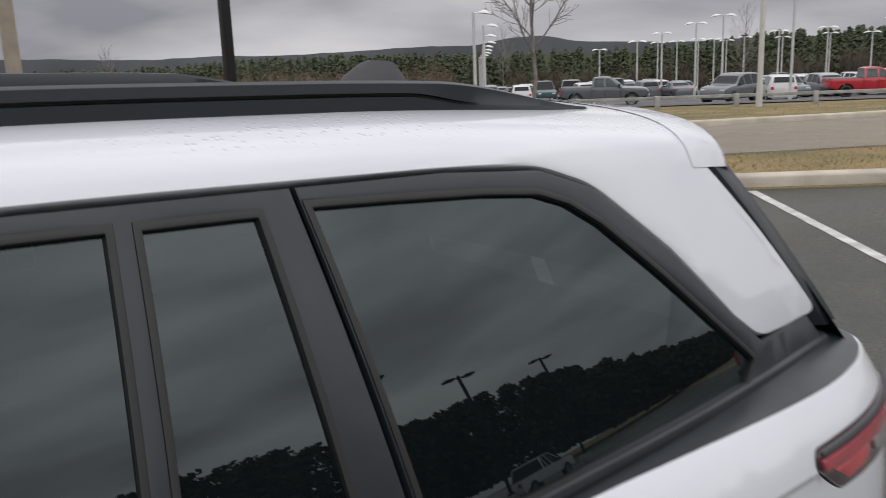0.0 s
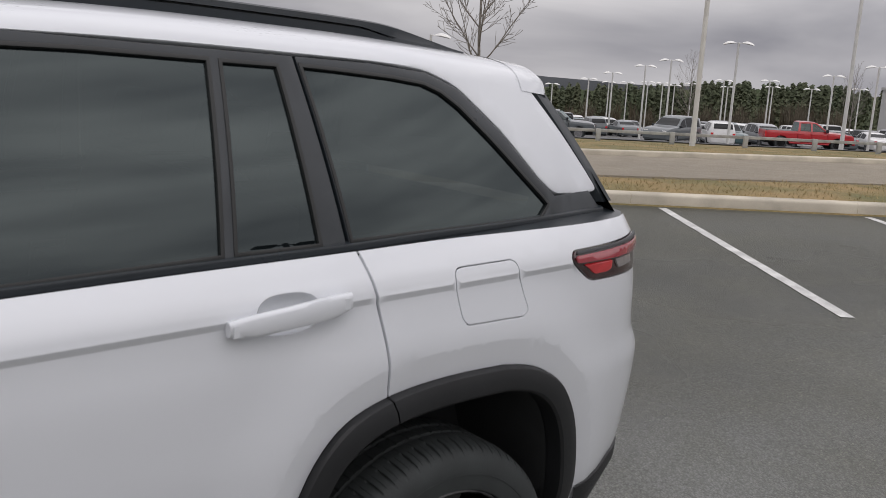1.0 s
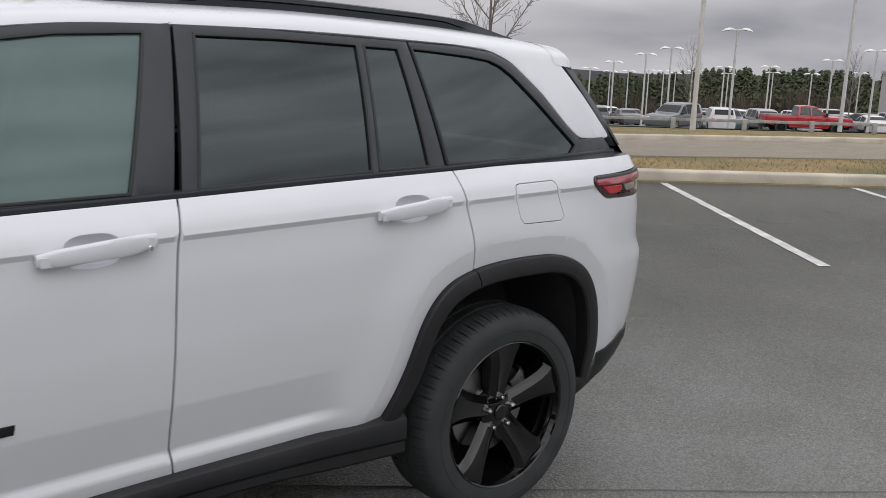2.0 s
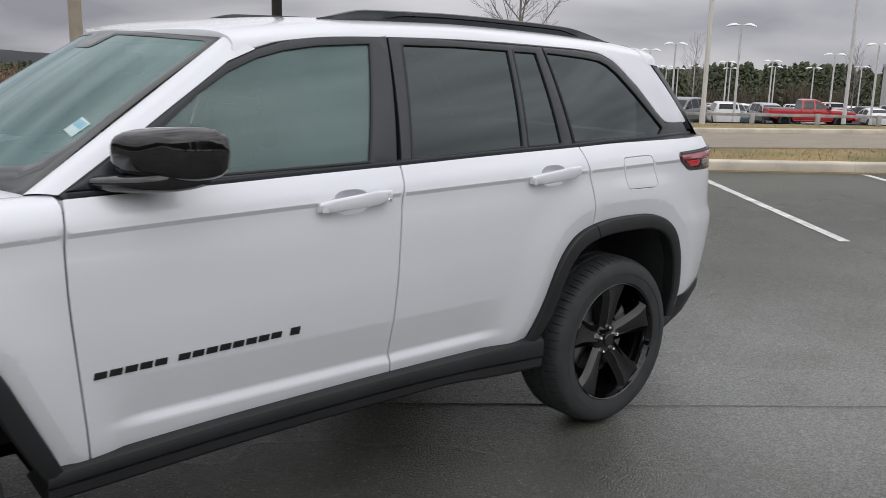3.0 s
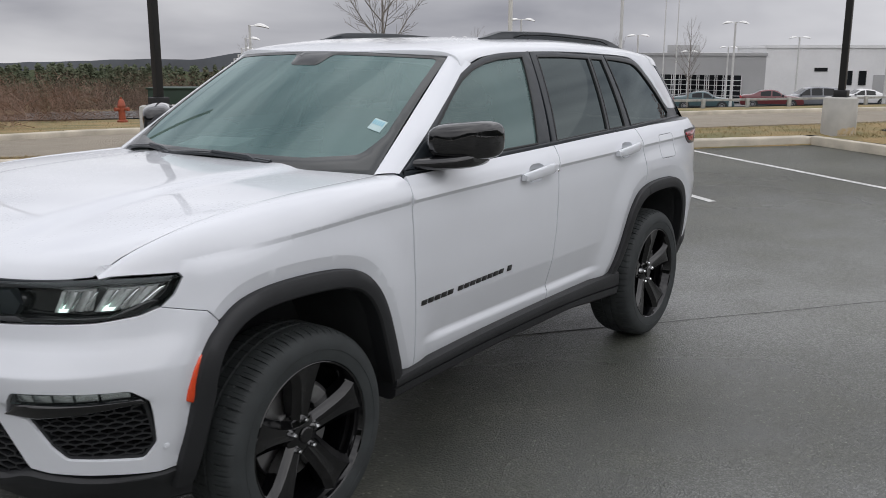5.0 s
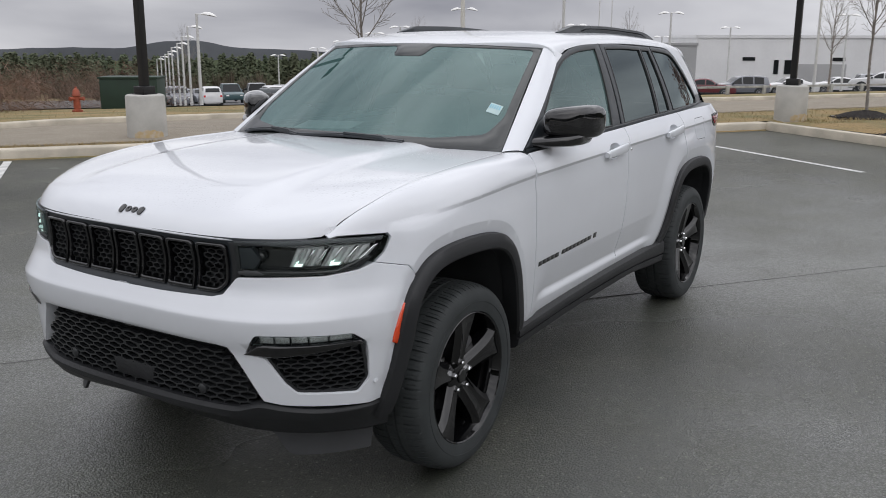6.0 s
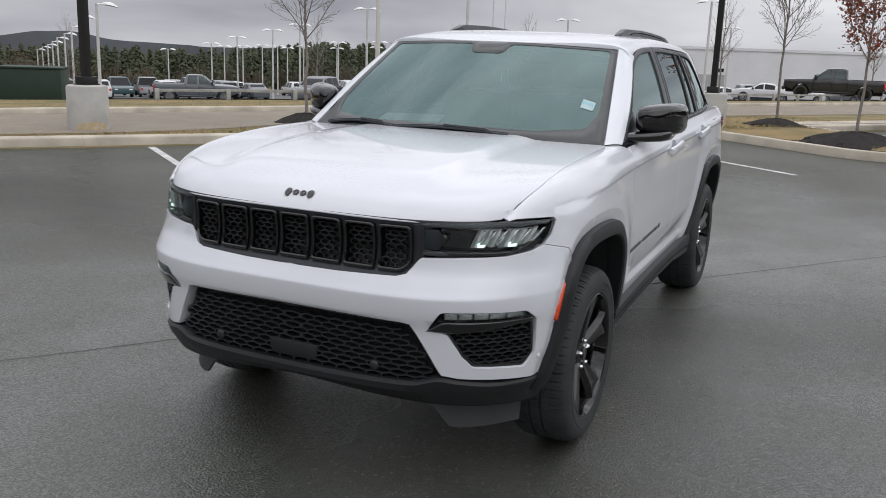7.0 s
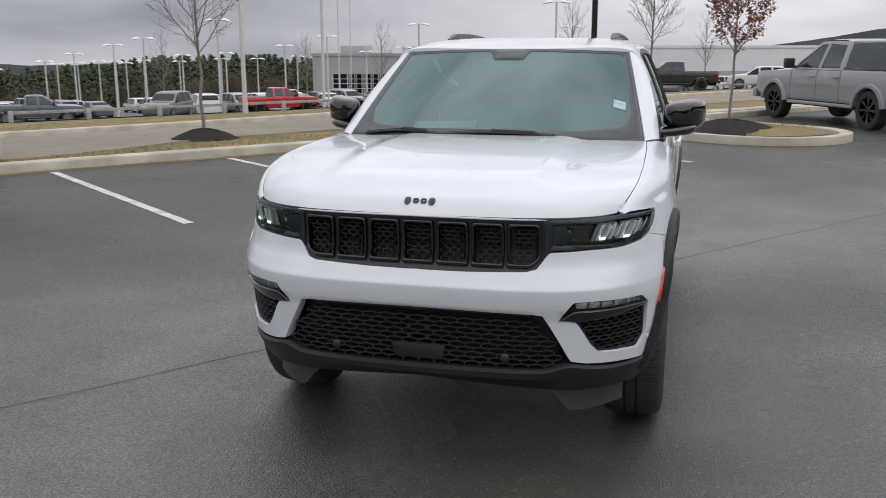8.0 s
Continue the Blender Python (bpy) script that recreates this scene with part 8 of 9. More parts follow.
def far_car(kind, paint, label, x, y, head, z=None):
    """A parked vehicle; head is the way its front points, in degrees."""
    if kind != "pickup":
        return round_car("suv" if kind == "van" else kind, paint, label, x, y, head, z)
    L, W, H = 5.9, 2.0, 1.92
    o = root("parked_pickup", label, "pickup truck", group="parked vehicles", at=(x, y, land_z(x, y) + 0.03 if z is None else z))
    o.rotation_euler = (0, 0, radians(head))
    hl, r, wb, belt = L / 2, 0.40, L * 0.325, H * 0.62
    hood, low, deck = belt * 0.985, r * 1.15, belt * 0.97
    top = [(-hl, low + 0.1), (-hl, deck * 0.8), (-hl + 0.06, deck), (-hl * 0.3, belt), (hl * 0.36, belt), (hl * 0.55, hood + 0.01), (hl - 0.20, hood * 0.95), (hl - 0.04, hood * 0.85), (hl, hood * 0.62), (hl - 0.02, low + 0.1)]

    def arch(cx):
        return [(cx + (r + 0.07) * math.cos(t), r + (r + 0.07) * math.sin(t)) for t in np.linspace(0, math.pi, 9)]
    bottom = [(hl - 0.08, low)] + [p for p in arch(wb) if p[1] >= low * 0.9] + [p for p in arch(-wb) if p[1] >= low * 0.9] + [(-hl + 0.08, low)]
    prof = top + bottom
    bm = bmesh.new()
    rows = []
    for f, k in ((-1.0, 0.90), (-0.985, 0.985), (-0.90, 1.0), (0.90, 1.0), (0.985, 0.985), (1.0, 0.90)):
        rows.append([Vector((px * (0.995 if k == 0.9 else 1), f * W / 2 * (0.97 if pz > belt * 0.9 else 1.0), low + (pz - low) * (k if pz > belt * 0.8 else 1))) for px, pz in prof])
    v = ruled(bm, rows, closed=True)
    bm.faces.new(v[0])
    bm.faces.new(v[-1][::-1])
    bmesh.ops.triangulate(bm, faces=[f for f in bm.faces if len(f.verts) > 4])
    bmesh.ops.recalc_face_normals(bm, faces=bm.faces)
    part("body", bm, paint, o, angle=35)
    x0, x1, x2, x3 = -hl * 0.17, -hl * 0.12, hl * 0.25, hl * 0.50
    bm = bmesh.new()
    wt2, wb2 = W / 2 * 0.76, W / 2 * 0.955
    ring_b = [(x0, -wb2), (x3, -wb2), (x3, wb2), (x0, wb2)]
    ring_t = [(x1, -wt2), (x2, -wt2), (x2, wt2), (x1, wt2)]
    rows = [[Vector((px, py, belt - 0.03)) for px, py in ring_b], [Vector((px, py, H - 0.06)) for px, py in ring_t]]
    ruled(bm, rows, closed=True)
    bmesh.ops.recalc_face_normals(bm, faces=bm.faces)
    part("glasshouse", bm, M_WINDOW, o, "dark glass", angle=20)
    bm = bmesh.new()
    rows = [[Vector((px + math.copysign(0.02, px - (x1 + x2) / 2), py * 1.02, H - 0.075)) for px, py in ring_t], [Vector((px, py * 0.98, H - 0.02)) for px, py in ring_t], [Vector((lerp((x1 + x2) / 2, px, 0.8), py * 0.75, H)) for px, py in ring_t]]
    v = ruled(bm, rows, closed=True)
    bm.faces.new(v[2])
    bmesh.ops.recalc_face_normals(bm, faces=bm.faces)
    part("roof", bm, paint, o, angle=35)
    for px_b, px_t in ((x0, x1), (x3, x2), (lerp(x0, x3, 0.48), lerp(x1, x2, 0.46)), (lerp(x0, x3, 0.2), lerp(x1, x2, 0.1))):
        for sgn in (-1, 1):
            bm = bmesh.new()
            tube(bm, [Vector((px_b, sgn * wb2 * 1.005, belt - 0.03)), Vector((px_t, sgn * wt2 * 1.015, H - 0.06))], 0.045, 4)
            part("pillar", bm, paint, o, angle=35)
    bm = bmesh.new()
    box(bm, -hl + 0.1, x0 - 0.08, -W / 2 + 0.14, W / 2 - 0.14, belt * 0.97 - 0.01, belt * 0.97 + 0.012)
    part("bed_cover", bm, M_TRIM, o, "dark load bed")
    for wx in (wb, -wb):
        for sgn in (-1, 1):
            w = new("wheel")
            w.parent = o
            bm = bmesh.new()
            lathe(bm, [(0.0, -0.11), (r * 0.98, -0.11), (r, -0.08), (r, 0.08), (r * 0.97, 0.11), (r * 0.66, 0.115)], 20)
            bmesh.ops.recalc_face_normals(bm, faces=bm.faces)
            part("tyre", bm, M_TYRE, w, angle=40)
            bm = bmesh.new()
            lathe(bm, [(r * 0.68, 0.112), (r * 0.62, 0.118), (r * 0.5, 0.09), (r * 0.2, 0.10), (0, 0.105)], 20)
            bmesh.ops.recalc_face_normals(bm, faces=bm.faces)
            part("rim", bm, M_CHROME_FAR, w, angle=40)
            w.matrix_basis = Matrix.Translation((wx, sgn * (W / 2 - 0.10), r)) @ Matrix.Rotation(radians(-90 * sgn), 4, "X")
    for sgn in (-1, 1):
        bm = bmesh.new()
        box(bm, hl - 0.16, hl - 0.005, sgn * W * 0.33 - 0.14, sgn * W * 0.33 + 0.14, hood * 0.70, hood * 0.80, 0.01)
        part("head_lamp", bm, M_LAMPHEAD, o)
        bm = bmesh.new()
        box(bm, -hl - 0.006, -hl + 0.12, sgn * W * 0.42 - 0.08, sgn * W * 0.42 + 0.08, deck * 0.70, deck * 0.90, 0.01)
        part("tail_lamp", bm, M_RED, o)
        bm = bmesh.new()
        box(bm, x3 - 0.35, x3 - 0.18, sgn * (W / 2 + 0.02) - 0.11, sgn * (W / 2 + 0.02) + 0.11, belt - 0.02, belt + 0.16, 0.03)
        part("side_mirror", bm, M_TRIM, o)
    return o


def crew_pickup(paint, label, x, y, head, z=None, rim=None, cover=False, high=1.0, trim=None, flares=True):
    """A crew-cab pickup truck of panels: front along +x."""
    o = root("parked_pickup", label, "pickup truck", group="parked vehicles", at=(x, y, land_z(x, y) + 0.03 if z is None else z))
    o.rotation_euler = (0, 0, radians(head))
    rim, trim = rim or M_RIM, trim or paint
    hl, W, r, wb = 2.95, 1.01, 0.42, 1.86
    belt, top, sill = 1.22 * high, 1.93 * high, 0.52
    half_w = spline([0.4, 0.55, 0.75, 1.0, 1.18, 1.35], [0.94, 0.985, 1.0, 1.0, 0.975, 0.94])

    def flank(u, v, out=0.0):
        end = 0.10 * step01(hl - 0.45, hl, abs(u)) ** 2
        return Vector((u, W * half_w(v) - end + out, v))

    def cab(u, v, out=0.0):
        return Vector((u, 0.955 - 0.33 * (v - belt) - 0.10 * max(0, v - belt) ** 2 + out, v))

    def both_sides(name, outline, surf, mat, parent=None, holes=(), label="", **kw):
        out = []
        for s in (1, -1):
            bm = bmesh.new()
            sheet(bm, outline, mirror_y(surf, s), d=0.14, holes=holes, **kw)
            out.append(part(name, bm, mat, parent or o, label, angle=30))
        return out

    def arch_of(cx, a0, a1, rr=0.50):
        return [(cx + rr * math.cos(radians(a)), r + rr * math.sin(radians(a))) for a in np.linspace(a0, a1, 11)]
    hood_z = belt - 0.02
    both_sides("front_fender", [(1.16, sill), (1.16, belt), (1.6, hood_z), (hl - 0.25, hood_z - 0.05), (hl - 0.06, hood_z - 0.14), (hl - 0.02, 0.75)] + [p for p in arch_of(wb, 12, 168)] + [(1.36, sill)], flank, paint, edge=0.012, thick=0.05)
    both_sides("front_door", [(0.10, sill), (0.10, belt), (1.145, belt), (1.145, sill)], flank, paint, edge=0.008, thick=0.04)
    both_sides("rear_door", [(-0.80, belt), (0.085, belt), (0.085, sill), (-0.80, sill)], flank, paint, edge=0.008, thick=0.04)
    both_sides("bed_side", [(-hl + 0.02, 0.66), (-hl, belt + 0.02), (-0.86, belt + 0.02), (-0.815, belt), (-0.815, sill), (-1.30, sill)] + arch_of(-wb, 12, 168), flank, paint, edge=0.012, thick=0.05)
    both_sides("rocker", [(1.30, sill - 0.015), (1.30, sill - 0.10), (-1.30, sill - 0.10), (-1.30, sill - 0.015)], lambda u, v, q=0.0: flank(u, 0.55, q) + Vector((0, 0.0, v - 0.55)), trim, edge=0.02, thick=0.06)
    for s in (1, -1):
        for cx in (wb, -wb):
            if flares:
                bm = bmesh.new()
                ruled(bm, [[Vector((cx + q * math.cos(t), s * yy, r + q * math.sin(t))) for q, yy in ((0.47, W - 0.10), (0.47, W + 0.05), (0.50, W + 0.062), (0.56, W + 0.05), (0.58, W - 0.03))] for t in np.linspace(0.12, math.pi - 0.12, 21)])
                bmesh.ops.recalc_face_normals(bm, faces=bm.faces)
                part("arch_flare", bm, trim, o, angle=40)
            bm = bmesh.new()
            ruled(bm, [[Vector((cx + 0.485 * math.cos(t), s * yy, r + 0.485 * math.sin(t))) for yy in (W - 0.03, W - 0.45)] for t in np.linspace(-0.1, math.pi + 0.1, 15)])
            part("wheel_liner", bm, M_LINER, o)
        for hx in (0.28, -0.66):
            bm = bmesh.new()
            box(bm, hx - 0.10, hx + 0.12, s * W - 0.025, s * W + 0.035, belt - 0.16, belt - 0.125, 0.012)
            part("door_handle", bm, paint, o)
        bm = bmesh.new()
        box(bm, 0.98, 1.13, s * 1.14 - 0.12, s * 1.14 + 0.12, belt + 0.03, belt + 0.27, 0.04)
        box(bm, 1.02, 1.08, min(s * 0.93, s * 1.05), max(s * 0.93, s * 1.05), belt + 0.04, belt + 0.09, 0.01)
        part("side_mirror", bm, M_TRIM, o, "black towing mirror")
    # cab sides with their windows
    outline = [(-0.80, belt + 0.004), (-0.72, top - 0.10), (-0.60, top - 0.055), (0.10, top - 0.035), (0.42, top - 0.07), (1.20, belt + 0.05), (1.22, belt + 0.004)]
    w1 = [(0.16, belt + 0.05), (0.14, top - 0.13), (0.36, top - 0.14), (0.98, belt + 0.14), (1.02, belt + 0.05)]
    w2 = [(-0.66, belt + 0.05), (-0.60, top - 0.15), (0.03, top - 0.125), (0.05, belt + 0.05)]
    for fr in both_sides("cab_side", outline, cab, paint, holes=[w1, w2], edge=0.012, thick=0.05):
        pass
    for w, nm in ((w1, "front window"), (w2, "rear window")):
        for g in both_sides("window_pane", shifted(dense(w if area2(w) > 0 else w[::-1], 0.2), -0.012), lambda u, v, q=0.0: cab(u, v, q - 0.015), M_CARGLASS, edge=0.002, thick=0.006):
            g.visible_shadow = False
    yt, yb = cab(0, top - 0.06).y, cab(0, belt + 0.02).y
    bm = bmesh.new()
    ruled(bm, [[Vector((xx, yt * p + (0.0 if abs(p) < 1 else 0), zz - 0.03 * abs(p) ** 3)) for p in np.linspace(-1, 1, 11)] for xx, zz in ((0.42, top - 0.055), (0.34, top - 0.025), (0.0, top), (-0.5, top - 0.005), (-0.66, top - 0.035), (-0.72, top - 0.09))])
    bmesh.ops.recalc_face_normals(bm, faces=bm.faces)
    part("roof", bm, paint, o, angle=40)
    for nm, (xb, xt) in (("windscreen", (1.20, 0.43)), ("rear_window", (-0.80, -0.71))):
        bm = bmesh.new()
        ruled(bm, [[Vector((lerp(xb, xt, q) + (0.10 * (1 - p * p) if xb > 0 else 0), lerp(yb, yt, q) * p * 0.985, lerp(belt + 0.01, top - 0.07, q))) for p in np.linspace(-1, 1, 9)] for q in np.linspace(0, 1, 5)])
        bmesh.ops.recalc_face_normals(bm, faces=bm.faces)
        part(nm, bm, M_CARGLASS, o).visible_shadow = False
    bm = bmesh.new()
    ruled(bm, [[Vector((lerp(1.16, hl - 0.06, q), p * (0.94 - 0.06 * q * q), hood_z - 0.02 + 0.10 * (1 - p * p) * (1 - 0.45 * q) - 0.15 * q ** 5)) for p in np.linspace(-1, 1, 13)] for q in np.linspace(0, 1, 12)])
    bmesh.ops.recalc_face_normals(bm, faces=bm.faces)
    part("bonnet", bm, paint, o, angle=40)
    bm = bmesh.new()
    box(bm, hl - 0.10, hl - 0.01, -0.56, 0.56, 0.72, hood_z - 0.08, 0.03)
    part("grille", bm, M_TRIM, o, "black grille")
    for s in (1, -1):
        bm = bmesh.new()
        box(bm, hl - 0.16, hl - 0.03, s * 0.72 - 0.15, s * 0.72 + 0.15, hood_z - 0.32, hood_z - 0.14, 0.03)
        part("head_lamp", bm, M_LAMPHEAD, o)
        bm = bmesh.new()
        box(bm, -hl - 0.01, -hl + 0.09, s * 0.90 - 0.07, s * 0.90 + 0.075, belt - 0.42, belt - 0.06, 0.015)
        part("tail_lamp", bm, M_RED, o)
    bm = bmesh.new()
    box(bm, hl - 0.12, hl + 0.06, -0.97, 0.97, 0.48, 0.72, 0.05)
    part("front_bumper", bm, trim, o)
    bm = bmesh.new()
    box(bm, -hl - 0.12, -hl + 0.08, -0.95, 0.95, 0.50, 0.70, 0.04)
    part("rear_bumper", bm, M_TRIM, o)
    bm = bmesh.new()
    box(bm, -hl, -hl + 0.05, -0.86, 0.86, 0.70, belt + 0.015, 0.015)
    part("tailgate", bm, paint, o)
    bm = bmesh.new()
    if cover:
        box(bm, -hl + 0.03, -0.87, -0.93, 0.93, belt + 0.005, belt + 0.035, 0.01)
    else:
        box(bm, -hl + 0.05, -0.87, -0.90, 0.90, 0.72, 0.76)
        box(bm, -0.90, -0.87, -0.92, 0.92, 0.72, belt)
    part("bed_cover" if cover else "load_bed", bm, M_TRIM, o, "black load bed")
    bm = bmesh.new()
    box(bm, -hl + 0.1, hl - 0.15, -0.55, 0.55, 0.36, 0.70)
    box(bm, -0.78, 1.15, -0.90, 0.90, sill - 0.02, belt - 0.12)
    box(bm, wb + 0.45, hl - 0.12, -0.85, 0.85, 0.55, hood_z - 0.2)
    part("chassis", bm, M_DARK, o)
    for wx in (wb, -wb):
        for s in (1, -1):
            w = new("wheel")
            w.parent = o
            bm = bmesh.new()
            lathe(bm, [(0.0, -0.13), (r * 0.96, -0.14), (r, -0.11), (r, 0.09), (r * 0.97, 0.12), (r * 0.90, 0.135), (r * 0.68, 0.125), (r * 0.66, 0.10)], 36)
            bmesh.ops.recalc_face_normals(bm, faces=bm.faces)
            part("tyre", bm, M_TYRE, w, angle=40)
            bm = bmesh.new()
            lathe(bm, [(r * 0.68, 0.118), (r * 0.65, 0.128), (r * 0.62, 0.12), (r * 0.58, 0.04), (0.0, 0.03)], 30)
            bmesh.ops.recalc_face_normals(bm, faces=bm.faces)
            part("rim", bm, rim, w, angle=35)
            for kk in range(8):
                bm = bmesh.new()
                ruled(bm, [[Vector((q, yy * k2, h + hh)) for yy, hh in ((-1, -0.05), (-0.8, 0), (0.8, 0), (1, -0.05))] for q, k2, h in ((0.03, 0.030, 0.105), (0.14, 0.026, 0.110), (r * 0.63, 0.040, 0.118))])
                bmesh.ops.transform(bm, matrix=Matrix.Rotation(kk * math.pi / 4, 4, "Z"), verts=bm.verts)
                bmesh.ops.recalc_face_normals(bm, faces=bm.faces)
                part("spoke", bm, rim, w, angle=30)
            bm = bmesh.new()
            lathe(bm, [(0, 0.125), (0.05, 0.122), (0.07, 0.10)], 16)
            part("hub_cap", bm, rim, w)
            w.matrix_basis = Matrix.Translation((wx, s * (W - 0.13), r)) @ Matrix.Rotation(radians(-90 * s), 4, "X")
    return o


M_CARGLASS = glass_of("car_glass", (0.14, 0.16, 0.16), 1.6, film=0.05, film_colour=(0.4, 0.44, 0.45))
M_CHROME_FAR = mat_of("far_rim", (0.30, 0.30, 0.31), 0.4, metal=0.6)
P = {"white": car_paint("far_white", (0.72, 0.72, 0.72)), "grey": car_paint("far_grey", (0.10, 0.115, 0.125)), "black": car_paint("far_black", (0.012, 0.013, 0.015)),
     "silver": car_paint("far_silver", (0.30, 0.31, 0.33)), "red": car_paint("far_red", (0.48, 0.014, 0.022)), "maroon": car_paint("far_maroon", (0.13, 0.015, 0.02)), "teal": car_paint("far_teal", (0.05, 0.10, 0.11)),
     "slate": car_paint("far_slate", (0.16, 0.17, 0.19))}
crew_pickup(P["silver"], "silver crew-cab pickup truck on black wheels", RAM[0], RAM[1], RAM[2], 0.0)
crew_pickup(P["red"], "bright red pickup truck in the far lot", -59.1, -29.4, 134, flares=False, cover=True)
crew_pickup(P["grey"], "dark grey pickup truck in the far lot", -46.4, -41.2, 128, flares=False, cover=True, rim=M_CHROME_FAR)
far_car("suv", P["grey"], "grey estate car in the far lot", -47.3, -31.8, 8)
far_car("suv", P["white"], "white sport utility car in the far lot", -54.6, -33.4, 222)
far_car("suv", P["black"], "black sport utility car in the far lot", -65.2, -37.0, 225)
crew_pickup(P["black"], "black pickup truck beside the rail fence", -57.5, 0.1, 269, -1.0, flares=False)
far_car("sedan", P["white"], "white saloon car behind the rail fence", -69.2, -5.2, 275)
far_car("suv", P["white"], "white sport utility car by the pale building", -69.1, 6.4, 268)
far_car("sedan", P["maroon"], "maroon saloon car by the pale building", -68.5, -18.0, 110)
far_car("sedan", P["teal"], "dark teal car by the pale building", -66.0, -22.5, 110)
rng = random.Random(5)
kinds = ["suv", "sedan", "suv", "pickup", "suv", "van", "sedan"]
cols = ["white", "white", "silver", "black", "slate", "white", "grey", "silver", "teal", "white"]
for n0, a0, a1 in ((66, 26, 44), (74, 24, 46), (80, 2, 22), (88, 2, 52), (99, 4, 50)):
    a = a0
    while a < a1:
        if rng.random() < 0.86:
            p = lot(a, n0 + rng.uniform(-0.4, 0.4))
            c = rng.choice(cols)
            kd = rng.choice(kinds)
            far_car(kd, P[c], f"{c} parked {'pickup truck' if kd == 'pickup' else 'car'} in a row of the far lot", p.x, p.y, math.degrees(math.atan2(AWAY.y, AWAY.x)) + rng.choice([0, 180]) + rng.uniform(-4, 4))
        a += 2.75
a = 48
while a < 92:
    p = lot(a, 57.5)
    c = rng.choice(["white", "white", "slate", "silver", "black", "white"])
    far_car(rng.choice(["suv", "sedan", "suv"]), P[c], f"{c} parked car in front of the pale building", p.x, p.y, 118 + rng.choice([0, 180]) + rng.uniform(-4, 4))
    a += 5.2

# pale building with a grey service block
def wall_box(name, label, p0, p1, deep, z0, z1, mat, cat="building"):
    o = root(name, label, cat)
    d = (Vector(p1) - Vector(p0))
    L = d.length
    m = Matrix.Translation((p0[0], p0[1], 0)) @ Matrix.Rotation(math.atan2(d.y, d.x), 4, "Z")
    bm = bmesh.new()
    box(bm, 0, L, 0, deep, z0, z1, 0, m)
    part("wall", bm, mat, o)
    bm = bmesh.new()
    box(bm, -0.15, L + 0.15, -0.15, deep + 0.15, z1, z1 + 0.35, 0, m)
    part("parapet", bm, mat, o)
    return o, m, L


BZ = -5.6
o, m, L = wall_box("pale_building", "long pale flat-roofed building behind the far lot", BLD[1], BLD[2], 30, BZ, 1.9, M_WALLW)
for x, hw, z0, z1 in ((6.7, 0.8, 4.6, 5.05), (18.0, 0.8, 4.6, 5.05), (10.2, 0.30, 2.9, 4.7), (11.7, 0.45, 2.9, 4.7)):
    bm = bmesh.new()
    box(bm, x - hw, x + hw, -0.08, 0.0, BZ + z0, BZ + z1, 0, m)
    part("window", bm, M_WINDOW, o, "narrow dark window")
for x in (16, 44):
    bm = bmesh.new()
    box(bm, x - 3, x + 3, -0.06, 0.0, BZ, BZ + 4.2, 0, m)
    part("loading_door", bm, M_WALLG, o, "grey loading door")
o, m, L = wall_box("service_block", "grey service block with gridded glass doors", BLD[0], BLD[1], 26, BZ, 0.9, M_WALLG)
bm = bmesh.new()
box(bm, 3.0, 6.5, 4, 8, 1.25, 2.3, 0.05, m)
part("roof_unit", bm, M_WALLG, o, "grey roof unit")
for k in range(4):
    x = lerp(5, L - 5, k / 3)
    bm = bmesh.new()
    box(bm, x - 2.1, x + 2.1, -0.06, 0.0, BZ, BZ + 4.0, 0, m)
    d = part("glass_door", bm, M_WINDOW, o, "dark gridded glass door")
    bm = bmesh.new()
    for i in range(6):
        box(bm, x - 2.1, x + 2.1, -0.12, -0.06, BZ + 0.66 * i, BZ + 0.66 * i + 0.07, 0, m)
    for i in range(5):
        box(bm, x - 2.1 + 1.05 * i - 0.035, x - 2.1 + 1.05 * i + 0.035, -0.13, -0.06, BZ, BZ + 4.0, 0, m)
    part("door_grid", bm, M_WALLW, d)

# ---- woods, scrub, hills ----
def pine(bm, p, high, rng, lean=0.35):
    """A ragged conifer: small needle clumps on tiers that narrow to the top."""
    wide = high * rng.uniform(0.20, 0.30)
    size = max(0.45, high * 0.055)
    for k in range(190):
        t = rng.random() ** 0.8
        a = rng.uniform(0, 6.283)
        tier = 0.72 + 0.28 * math.cos(t * 40 + a)
        r = wide * (1.02 - t) ** 0.8 * tier * rng.uniform(0.55, 1.1)
        c = p + Vector((r * math.cos(a), r * math.sin(a), high * (0.10 + 0.90 * t) - 0.25 * r))
        out = Vector((math.cos(a), math.sin(a), rng.uniform(-0.7, 0.5))) * size * rng.uniform(0.6, 1.3)
        side = Vector((-math.sin(a), math.cos(a), rng.uniform(-0.6, 0.6))) * size * rng.uniform(0.4, 0.9)
        bm.faces.new([bm.verts.new(q) for q in (c - side, c + out, c + side, c + Vector((0, 0, size * 0.8)))])
    tube(bm, [p, p + Vector((0, 0, high * 0.95))], [0.02 * high, 0.004 * high], 4, caps=False)


